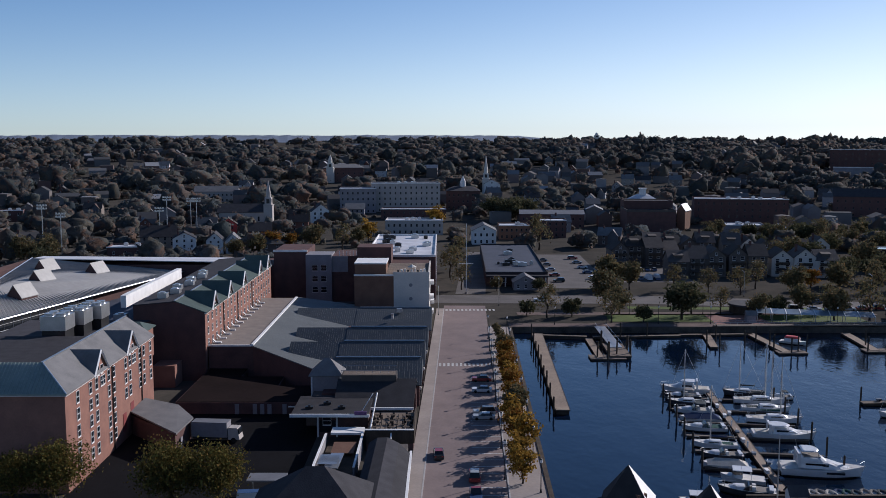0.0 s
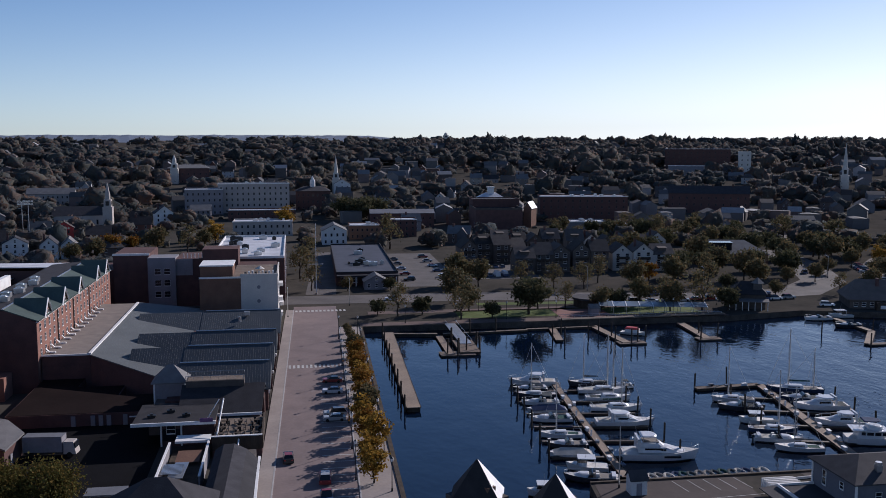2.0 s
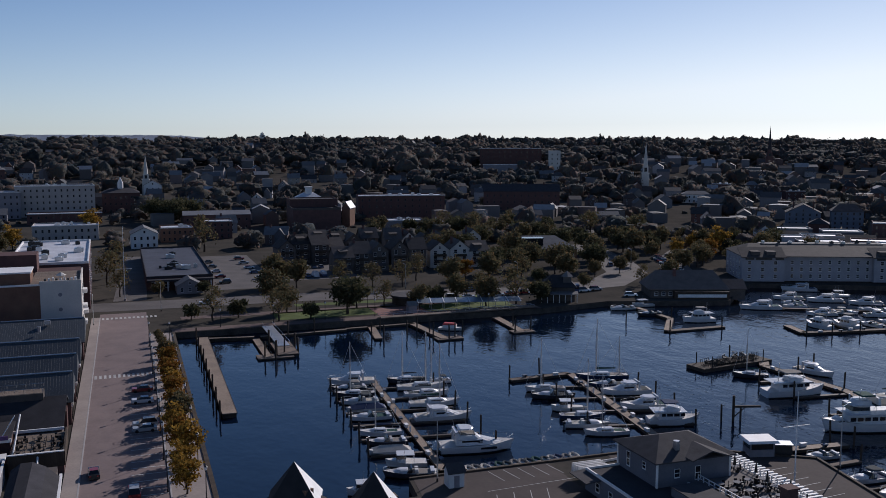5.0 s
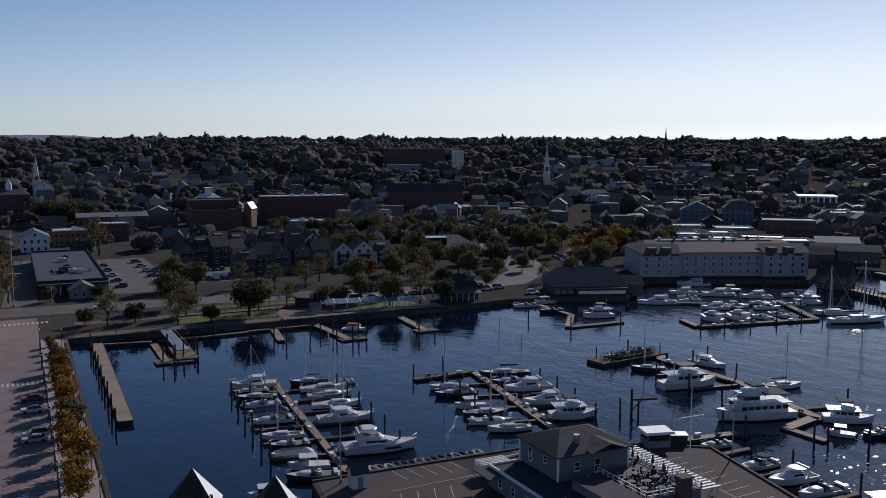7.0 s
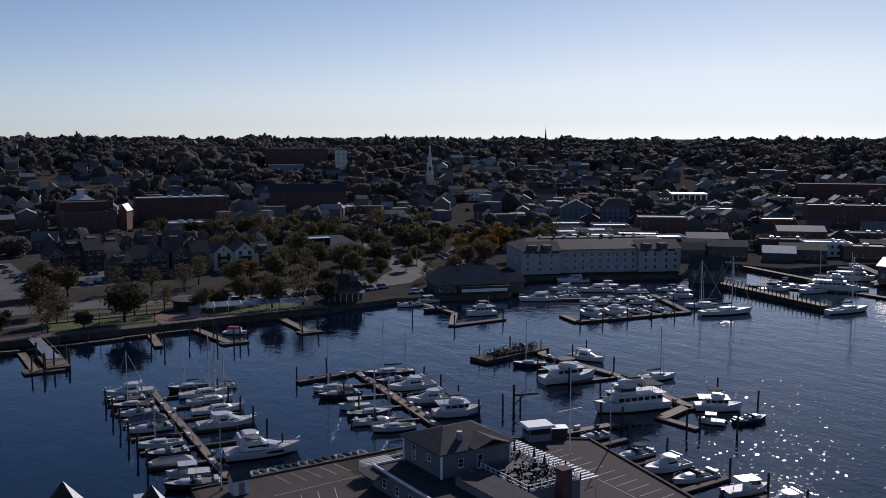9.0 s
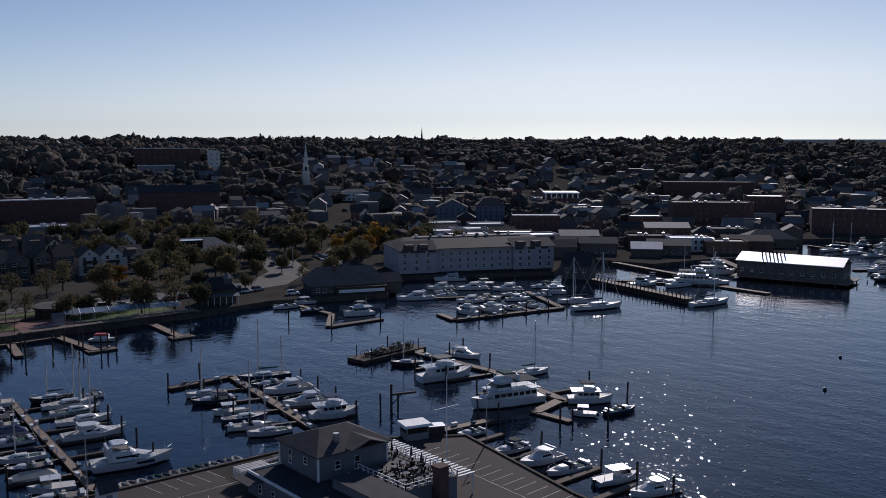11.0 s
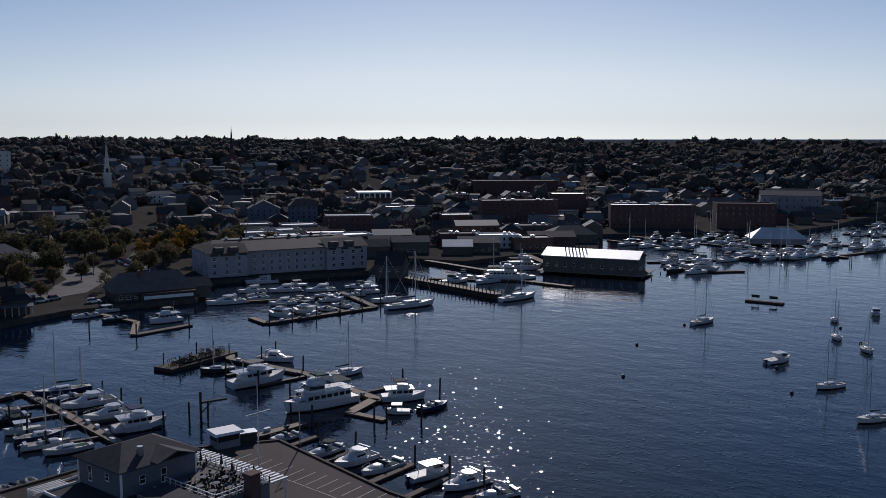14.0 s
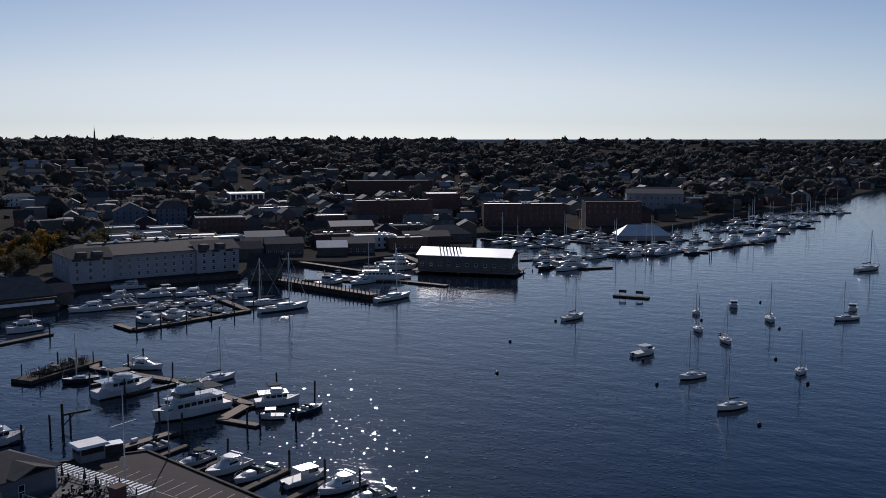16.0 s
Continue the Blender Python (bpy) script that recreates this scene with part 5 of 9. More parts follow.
block("low_shop", "low shop with bright white roof", "shop", 173, 545, 26, 18, 6.2, -8, GREYWALL, top=ROOF_LIGHT, rows=1, cols=6, units=3, cap=TRIM)
block("tent_roof_shop", "shop with white pyramid roof", "shop", 196, 548, 12.6, 12, 3.4, -8, WHITEWALL, "hip", TRIM, 3.4, rows=1, cols=3, hip=6.2)
block("curved_roof_hall", "brick hall with pale shallow roof", "hall", 68, 590, 40, 22, 9, -4, BRICK_DARK, "gable", ROOF_MEMBRANE, 1.8, rows=2, cols=9)
block("brick_office", "small dark brick office with flat roof", "office", 63, 540, 15, 16, 9.5, -4, BRICK_DARK, top=ROOF_LIGHT, rows=3, cols=4, cap=TRIM)
block("glass_office", "low pale building with bright flat roof", "office", -17, 556, 34, 20, 8, 0, BEIGE, top=ROOF_LIGHT, rows=2, cols=10, units=5, cap=TRIM)
block("glass_office", "long low dark shop row", "shops", -20, 640, 44, 14, 7, 0, BRICK_DARK, top=ROOF_LIGHT, rows=2, cols=10, cap=TRIM)


def townhouses(x, y, n, rot, w=7.2, h=9.0, seed=0):
    """A terrace of shingled townhouses under broad joined roofs, with a few gabled fronts, porches and balconies."""
    rr = random.Random(seed)
    c, s = math.cos(radians(rot)), math.sin(radians(rot))
    for i in range(n):
        dx = (i - n / 2 + 0.5) * w
        front = rr.random() < 0.25
        pale = rr.random() < 0.3
        off = rr.choice((-2.5, 0, 0, 1.8))
        hh = h + rr.uniform(-1.6, 0.6)
        t = block("townhouse", ("cream-fronted townhouse" if pale else "dark shingled townhouse") + (" with a street gable" if front else " under a broad brown roof"), "house", x + dx * c - off * s, y + dx * s + off * c, w - 0.05, 13, hh, rot,
                  STUCCO if pale else SHINGLE, "front" if front else "gable", ROOF_BROWN, 3.4 if front else rr.uniform(3.4, 5.0), rows=3, cols=2, win=(1.5, 1.7), sides=0, group="terrace of townhouses", chim=1 if i % 2 else 0)
        part("porch_roof", slab([(-2.6, -2.2, 2.6), (2.6, -2.2, 2.6), (2.6, 0.02, 3.5), (-2.6, 0.02, 3.5)], 0.2), ROOF_BROWN, t)
        part("balcony", box(-2.8, 2.8, -1.2, 0, 5.0, 5.2, box(-2.8, 2.8, -1.2, -1.1, 5.2, 6.1)), TIMBER, t)
        if not front and rr.random() < 0.5:
            part("roof_dormer", box(-1.6, 1.6, 1.6, 5.5, hh + 0.4, hh + 2.4, slab([(-2, 1.2, hh + 2.5), (2, 1.2, hh + 2.5), (2, 6, hh + 3.1), (-2, 6, hh + 3.1)], 0.2)), SHINGLE, t)


townhouses(90, 420, 4, 2, 7.6, 8.6, 1)
townhouses(104, 384, 3, -2, 8.0, 8.2, 2)
townhouses(125, 386, 2, -4, 7.4, 8.6, 3)
townhouses(148, 384, 3, -6, 8.6, 8.2, 4)
townhouses(150, 425, 6, -8, 7.8, 8.8, 5)
townhouses(112, 446, 4, -4, 8.2, 8, 6)
rh = block("gallery_house", "low building with broad brown roof and glazed dormer", "gallery", 195, 400, 34, 22, 4.6, -14, BRICK_BROWN, "hip", ROOF_GREY, 5.0, rows=1, cols=9, hip=9)
part("glazed_dormer", box(-9, 1, 1.5, 9, 6, 9.2, box(-9.4, 1.4, 1.2, 9.4, 9.2, 9.5)), GLASS, rh, "flat-topped glazed dormer")
block("brick_row", "long brick house row with attic dormers", "house row", 294, 640, 56, 16, 14.5, -22, BRICK_DARK, "gable", ROOF_DARK, 5, rows=3, cols=11, chim=3)
block("viking_hotel", "large brick hill hotel with many windows", "hotel", 441, 993, 70, 26, 21, -22, BRICK_DARK, top=ROOF_LIGHT, rows=4, cols=11, cap=TRIM)
block("low_white_block", "long low building with bright white roof", "block", 405, 929, 44, 18, 9, -22, GREYWALL, top=ROOF_LIGHT, rows=1, cols=8, cap=TRIM)
block("white_tower", "plain pale tower on the hill", "tower", 455, 909, 12, 10, 24, -22, STUCCO, top=ROOF_LIGHT, rows=5, cols=2)
spire("white_steeple", "tall slender white church spire with stepped tower", 456, 732, 6.4, 27, 17, STUCCO, -30)
spire("dark_spire", "dark stone church spire on the ridge", 712, 886, 8, 22, 26, BRICK_DARK, -30, tip=ROOF_DARK)
spire("dark_spire", "dark stone church tower on the ridge", 924, 679, 8, 15, 13, BRICK_DARK, -50, tip=ROOF_DARK)
spire("far_tower", "square water tower on the far ridge", 330, 2050, 14, 22, 3, STUCCO)
block("white_mansion", "white hillside house with long porch", "house", 448, 643, 22, 12, 7, -30, WHITEWALL, "hip", ROOF_GREY, 2.5, rows=2, cols=6, hip=5)
aw = block("arcade_tower", "dark brick block with white arched loggia", "office", 527, 487, 25, 20, 10.5, -40, BRICK_DARK, top=ROOF_LIGHT, rows=2, cols=6, para=0.4)
for i in range(7):
    part("loggia_column", box(-12 + i * 4 - 0.5, -12 + i * 4 + 0.5, -0.5, 0.4, 10.5, 14.0), TRIM, aw)
part("loggia_roof", box(-13, 13, -0.8, 20, 14.0, 15.0), TRIM, aw)
part("loggia_core", box(-12, 12, 1.5, 19, 10.5, 14.0), DARKMETAL, aw)
block("blue_house", "large slate-blue gabled wooden house", "house", 405, 470, 20, 16, 11, -38, SLATEBLUE, "front", ROOF_DARK, 5, rows=4, cols=5, chim=2)
block("blue_house", "slate-blue house with mansard roof", "house", 428, 458, 18, 16, 12, -38, SLATEBLUE, "hip", ROOF_DARK, 4, rows=4, cols=5, hip=5)
block("brick_inn", "dark brick hotel with attic window row", "hotel", 400, 389, 28, 18, 10.5, -42, BRICK_DARK, top=ROOF_MEMBRANE, rows=3, cols=8, cap=TRIM)
block("brick_mill", "long four-storey dark brick mill", "mill", 512, 345, 50, 18, 15.5, -44, BRICK_DARK, top=ROOF_MEMBRANE, rows=4, cols=13, units=4)
block("brick_mill", "broad dark brick mill with bright roof edge", "mill", 572, 345, 24, 24, 17, -52, BRICK_DARK, top=ROOF_LIGHT, rows=4, cols=6)
block("brick_mill", "long dark brick warehouse by the harbour", "mill", 545, 268, 52, 18, 14, -56, BRICK_DARK, top=ROOF_LIGHT, rows=4, cols=13, units=3)
block("brick_mill", "dark brick warehouse with small windows", "mill", 580, 222, 36, 18, 15, -58, BRICK_DARK, top=ROOF_DARK, rows=4, cols=9)
block("white_condo", "pale four-storey waterside apartment block", "apartments", 700, 236, 42, 18, 14.5, -66, GREYWALL, "gable", ROOF_MID, 3, rows=3, cols=8)
block("white_condo", "pale apartment block with gables", "apartments", 780, 262, 40, 18, 11, -66, GREYWALL, "gable", ROOF_MID, 4, rows=3, cols=7)
block("dark_hall", "big dark brick hall on the hill", "hall", 703, 480, 76, 30, 15, -48, BRICK_DARK, top=ROOF_DARK, rows=2, cols=10)
for i, (x, y, w, d, h, r, m) in enumerate(((374, 275, 20, 14, 5.0, -48, "gable"), (402, 262, 20, 14, 5.5, -44, "flat"), (420, 262, 24, 14, 5, -46, "gable"), (444, 292, 26, 16, 7, -44, "flat"),
                                                   (430, 318, 24, 16, 7, -44, "gable"), (392, 300, 22, 14, 6, -42, "flat"), (352, 300, 18, 12, 5.5, -44, "gable"), (372, 330, 20, 14, 5.5, -42, "gable"), (345, 310, 16, 12, 5.5, -40, "gable"))):
    block("wharf_shed", "low wharf building with weathered grey roof", "shed", x, y, w, d, h, r, (SHINGLE, BRICK_BROWN, BRICK_DARK)[i % 3], m, (ROOF_MID, ROOF_MEMBRANE, ROOF_BROWN)[i % 3], 2.4, rows=1 if h < 6.5 else 2, cols=6, units=3 if m == "flat" else 0, group="wharf buildings")

block("pier_barn", "dark shingled boathouse with steep roof standing on piers", "boathouse", 292.5, 260.6, 11.7, 12, 4.0, -59.7, SHINGLE, "gable", ROOF_DARK, 4.6, rows=1, cols=3, z=LEVEL)
block("hipped_wharf_hall", "low wharf hall with broad dark hipped roof", "hall", 441, 262, 26, 18, 4.6, -45, SHINGLE, "hip", ROOF_MID, 4.0, rows=1, cols=6, hip=8, z=LEVEL)
block("white_roof_shed", "boat shed with sunlit white roof", "shed", 362, 279, 14, 12, 4.0, -50, SHINGLE, "gable", ROOF_LIGHT, 2.6, rows=0, z=LEVEL)
block("white_clubhouse", "white two-storey waterside clubhouse with flat roof", "clubhouse", 396, 279, 20, 12, 6.4, -43, WHITEWALL, "flat", ROOF_LIGHT, rows=2, cols=7, z=LEVEL, units=2)


# ---- inn, restaurant and wharf buildings ----
def inn():
    t = thing("harbour_inn", "long white four-storey inn on dark piers", "hotel", pose(237.4, 308.4, LEVEL, 0, 0, -23.2))
    OCC.append((276, 305, 44))
    H = 10.2
    part("wall", box(0, 68, 0, 25, 0.4, H), INNWALL, t)
    part("undercroft", box(1, 67, 0.8, 24, -3, 0.4), TIMBER, t)
    part("end_bay", box(-0.3, 16, -2.2, 0, 0.4, H), INNWALL, t)
    part("east_bay", box(50, 68.3, -2.2, 0, 0.4, H), INNWALL, t)
    part("roof", gable_roof(0, 68, -1.4, 25, H, 3.6, 0.5, 0.25, hip=6), ROOF_BROWN, t, "brown shingle roof")
    part("bay_roof", slab([(-0.8, -2.8, H - 0.2), (16.5, -2.8, H - 0.2), (16.5, 5, H + 3), (-0.8, 5, H + 3)]), ROOF_BROWN, t)
    part("bay_roof", slab([(49.5, -2.8, H - 0.2), (68.8, -2.8, H - 0.2), (68.8, 5, H + 3), (49.5, 5, H + 3)]), ROOF_BROWN, t)
    part("ridge_deck", box(10, 58, 10.5, 16, H + 2.9, H + 3.75), ROOF_GREY, t)
    rr = random.Random(3)
    for i in range(9):
        roof_unit(t, 12 + i * 5.2 + rr.uniform(-1, 1), 13 + rr.uniform(-1, 1), H + 3.75, rr.uniform(0.9, 1.6), 1.2, rr.uniform(0.5, 1.1), DARKMETAL if i % 2 else STEEL)
    for u in (5, 11, 54, 61):
        part("roof_recess", box(u - 1.7, u + 1.7, -1.6, 2.2, H + 0.5, H + 1.9), SHINGLE, t, "dark recessed roof balcony")
    for z in (1.6, 4.3, 7.0):
        windows(t, (0, -2.21), 0, [2.5, 7.5, 12.5], [z], 1.3, 1.5)
        windows(t, (0, -0.01), 0, list(np.arange(19.5, 49, 3.6)), [z], 1.1, 1.5)
        windows(t, (0, -2.21), 0, [53, 57, 62, 66], [z], 1.3, 1.5)
        windows(t, (-0.01, 25), -90, [3, 8, 13, 18, 22], [z], 1.1, 1.5)
    for u in (2.5, 6.5, 9.5, 14, 52.5, 58, 64):
        part("attic_balcony", box(u - 1.6, u + 1.6, -2.5, -2.15, 8.9, 10.0), DARKMETAL, t)
    for i in range(18):
        part("pier_post", tube((1 + i * 3.9, -1.8, -5), (1 + i * 3.9, -1.8, 0.5), 0.25, 6), TIMBER, t)


def restaurant():
    t = thing("waterside_restaurant", "low dark restaurant with broad brown hipped roof", "restaurant", pose(183, 287, LEVEL, 0, 0, -20))
    OCC.append((200, 290, 20))
    part("wall", box(0, 27, 0, 16, -1, 3.4), SHINGLE, t)
    part("roof", gable_roof(0, 27, 0, 16, 3.4, 5.2, 0.8, 0.25, hip=4), ROOF_TAN, t, "weathered brown shingle roof")
    part("porch", box(8, 27, -3, 0, -1, 2.6), TIMBER, t)
    part("porch_screen", box(9, 26, -3.1, -2.95, 0.6, 1.7), TRIM, t)
    part("annex", box(27, 34, 2, 12, -1, 3.0), SHINGLE, t)
    part("annex_roof", gable_roof(27, 34, 2, 12, 3.0, 2.6, 0.5, 0.2), ROOF_DARK, t)
    windows(t, (0, -0.01), 0, [2, 4.5, 7], [0.8], 1.3, 1.4)
    part("chimney", box(9, 10, 5, 6, 6, 9.6), BRICK_DARK, t)


def sun_shed():
    t = thing("pier_shed", "long pier shed with brilliant white metal roof", "shed", pose(372, 185, LEVEL, 0, 0, 105))
    OCC.append((358, 203, 26))
    part("wall", box(0, 41, 0, 15, -0.6, 5.8), SHINGLE, t)
    part("roof", gable_roof(0, 41, 0, 15, 5.8, 2.6, 0.6, 0.25), ROOF_METAL, t, "glossy white metal roof")
    part("pier_deck", box(-3, 43, -2.5, 17.5, -0.9, -0.6), DECKWOOD, t)
    for i in range(12):
        for y in (-2, 16.8):
            part("pier_post", tube((-6 + i * 4, y, -5), (-6 + i * 4, y, -0.9), 0.22, 6), TIMBER, t)
    windows(t, (0, 15.02), 180, [-x for x in np.arange(3, 40, 4.0)], [1.4], 1.3, 1.4)
    windows(t, (0, 15.02), -90, [4, 8, 12], [1.0], 1.4, 1.6)
    # short dark leaning posts on the roof
    for i in range(9):
        part("roof_dark_post", tube((24 + i * 1.0, 8 + 1.5 * (i % 3), 7.2), (24.3 + i * 1.0, 7.6 + 1.5 * (i % 3), 9.6), 0.28, 5), DARKMETAL, t)


def wharf_office():
    """The grey two-storey building with a roof deck on the near wharf."""
    t = thing("wharf_office", "pale grey clapboard wharf building with hipped roof", "house", pose(0, 0, LEVEL))
    OCC.append((85, 120, 16))
    part("upper_wall", box(79.2, 92.2, 119.8, 131.2, 3.2, 7.4), PALEGREY, t)
    part("roof", gable_roof(79.2, 92.2, 119.8, 131.2, 7.4, 2.0, 0.7, 0.2, hip=4.6), ROOF_WHARF, t, "weathered grey shingle roof")
    part("porch_gable", gable_roof(-4.5, 3.4, -3.2, 3.2, 7.5, 1.1, 0.3, 0.2), ROOF_WHARF, t, m=pose(87.6, 122.6, 0, 0, 0, 90))
    part("roof_vent", box(83.4, 84.2, 121.4, 122.2, 7.6, 9.2, tube((83.8, 121.8, 9.2), (83.8, 121.8, 9.6), 0.5, 8)), STEEL, t)
    windows(t, (79.19, 131.2), -90, [3.2], [4.2], 1.0, 2.3)
    windows(t, (79.19, 131.2), -90, [7.8], [5.2], 1.0, 1.1)
    windows(t, (79.2, 119.79), 0, [3.5], [4.6], 1.0, 1.3)
    windows(t, (79.2, 119.79), 0, [7.2], [3.9], 1.0, 2.1)
    for x, y in ((79.2, 119.8), (79.2, 131.2), (92.2, 119.8)):
        part("corner_board", box(x - 0.14, x + 0.14, y - 0.14, y + 0.14, 3.2, 7.4), TRIM, t)
    part("lower_wall", box(73.2, 84.8, 96, 131.0, -1, 3.2), PALEGREY, t)
    part("lower_roof", box(73.5, 84.6, 96.3, 130.7, 3.2, 3.28), ROOF_DARK, t)
    parapet(t, 73.2, 84.8, 96, 131.0, 3.2, 0.4, 0.25, TRIM)
    windows(t, (73.19, 131), -90, [4, 8, 12, 17, 22], [0.9], 1.1, 1.4)
    part("porch_roof", slab([(70.6, 126, 2.9), (73.2, 126, 3.1), (73.2, 131.5, 3.1), (70.6, 131.5, 2.9)], 0.15), ROOF_WHARF, t)
    part("stair_shed", box(79.6, 84.6, 100, 116.5, 3.2, 4.6), PALEGREY, t)
    part("stair_roof", box(79.4, 84.8, 99.8, 116.7, 4.6, 4.75), ROOF_WHARF, t)
    for i in range(5):
        part("gangway_rail", box(73.4, 78.8, 133.2 + i * 0.7, 133.35 + i * 0.7, 1.0, 2.6), TRIM, t)
    part("west_stair", box(84.9, 86.4, 107, 117, 0, 2.6), DECKGREY, t)
    d = thing("roof_deck", "open timber roof deck with white railing and tables", "deck", pose(0, 0, LEVEL))
    part("deck_block", box(86.4, 96.4, 107.4, 119.6, -1, 3.6, box(92.4, 96.4, 119.6, 128, -1, 3.6)), PALEGREY, d)
    part("deck_floor", box(86.5, 96.3, 107.5, 119.6, 3.6, 3.7, box(92.4, 96.3, 119.6, 127.9, 3.6, 3.7)), DECKGREY, d)
    for a, b, fixed, along_x in ((86.4, 96.4, 107.4, True), (107.4, 128, 96.4, False), (107.4, 119.6, 86.4, False)):
        bm = bmesh.new()
        n = int((b - a) / 1.25)
        for z0, z1 in ((4.62, 4.74), (4.1, 4.18)):
            q = (a, b, fixed - 0.06, fixed + 0.06) if along_x else (fixed - 0.06, fixed + 0.06, a, b)
            box(*q, z0, z1, bm)
        for i in range(n + 1):
            u = a + (b - a) * i / n
            x, y = (u, fixed) if along_x else (fixed, u)
            box(x - 0.07, x + 0.07, y - 0.07, y + 0.07, 3.7, 4.7, bm)
        part("railing", bm, TRIM, d)
    for i in range(22):
        part("pergola_slat", box(96.6, 100.0, 107.2 + i * 0.98, 107.6 + i * 0.98, 3.5, 3.66), TRIM, d)
    for x in (97.0, 99.6):
        part("pergola_beam", box(x - 0.12, x + 0.12, 107, 128.6, 3.3, 3.5), TRIM, d)
    for y in (107.4, 114, 121, 128.2):
        part("pergola_post", box(99.5, 99.7, y - 0.1, y + 0.1, -0.1, 3.3), TRIM, d)
    part("chimney", box(91.4, 93.2, 105.6, 107.2, -1, 6.4, box(91.2, 93.4, 105.4, 107.4, 6.4, 6.65)), BRICK_DARK, d, "brown brick chimney stack")
    first = None
    rr = random.Random(8)
    for i in range(14):
        x, y = (87.9 + (i % 4) * 2.3 + rr.uniform(-0.3, 0.3), 109.2 + (i // 4) * 3.2 + rr.uniform(-0.5, 0.5)) if i < 12 else (94.3, 121.5 + (i - 12) * 3.6)
        m = pose(x, y, LEVEL + 3.7, 0, 0, rr.uniform(0, 90))
        if first is None:
            first = thing("deck_table", "round pale deck table with chairs", "table", m, "tables on the roof deck")
            part("tabletop", tube((0, 0, 0.72), (0, 0, 0.78), 0.6, 10), PALEGREY, first)
            part("pedestal", tube((0, 0, 0), (0, 0, 0.72), 0.07, 6), DARKMETAL, first)
            for a in (0, 90, 180, 270):
                part("chair", box(0.75, 1.2, -0.22, 0.22, 0.42, 0.47, box(1.15, 1.2, -0.22, 0.22, 0.0, 0.9, box(0.76, 0.8, -0.2, 0.2, 0, 0.42))), DARKMETAL, first, m=pose(0, 0, 0, 0, 0, a))
        else:
            copy_thing(first, m)
    for i in range(5):
        u = thing("closed_parasol", "closed dark parasol on the roof deck", "parasol", pose(95.2 - (i % 2), 109.5 + i * 3.9, LEVEL + 3.7), "parasols")
        part("pole", tube((0, 0, 0), (0, 0, 2.6), 0.05, 6), STEEL, u)
        part("furled_canopy", tube((0, 0, 1.0), (0, 0, 2.7), 0.28, 7, r2=0.06), DARKMETAL, u)
    f = thing("flag_mast", "tall white flag mast with crosstree", "mast", pose(104.5, 119.5, LEVEL))
    part("pole", tube((0, 0, 0), (0, 0, 16), 0.14, 7, r2=0.06), TRIM, f)
    part("crosstree", tube((-2.6, 0, 10.4), (2.6, 0, 10.4), 0.07, 5), TRIM, f)
    part("foot", box(-0.6, 0.6, -0.6, 0.6, 0, 0.5), CONCRETE, f)


def pyramid_hut(x, y, w, h, rot):
    t = thing("pyramid_roof_hut", "small hut with steep pyramid roof, sunlit slope coloured white", "hut", pose(x, y, LEVEL, 0, 0, rot))
    part("wall", box(-w / 2 + 0.5, w / 2 - 0.5, -w / 2 + 0.5, w / 2 - 0.5, -1, h - 5.4), SHINGLE, t)
    bm = tube((0, 0, h - 5.6), (0, 0, h), w * 0.72, 4, r2=0.05)
    bm.normal_update()
    # slope turned to the sun gets white, the light put into its colour
    for f in bm.faces:
        f.material_index = 1 if f.normal.x > 0.4 and f.normal.y < -0.1 else 0
    me = bpy.data.meshes.new("roof")
    bm.to_mesh(me), bm.free()
    me.materials.append(ROOF_PYR), me.materials.append(TRIM)
    tagged(inst("roof", me, t), "dark pyramid roof, its sunlit slope coloured white")
    part("vent_box", box(-0.8, 0.8, -w * 0.42, -w * 0.42 + 1.8, h - 5.2, h - 3.4), BRICK_BROWN, t)


def kiosk():
    t = thing("dock_kiosk", "grey dockmaster kiosk with flat white roof", "kiosk", pose(110.2, 135.6, LEVEL, 0, 0, -15))
    part("counter_wall", box(-2.2, 2.2, -1.7, 1.7, 0, 1.3), GREYWALL, t)
    part("glazing", box(-2.0, 2.0, -1.5, 1.5, 1.3, 2.5), GLASS, t)
    for x in (-2.1, 2.1):
        for y in (-1.6, 1.6):
            part("corner_post", box(x - 0.1, x + 0.1, y - 0.1, y + 0.1, 1.3, 2.6), GREYWALL, t)
    part("roof", taper(-2.9, 2.9, -2.4, 2.4, 2.6, 3.0, 0.3, 0.3, 0.3), TRIM, t)
    b = thing("dark_bin_store", "dark covered bin store beside the kiosk", "bin store", pose(114.2, 134.6, LEVEL, 0, 0, -25))
    part("body", taper(-1.8, 1.8, -1.2, 1.2, 0, 1.8, 0.1, 0.1, 0.1), DARKMETAL, b)
    part("lid", box(-1.9, 1.9, -1.3, 1.3, 1.8, 1.95), STEEL, b)


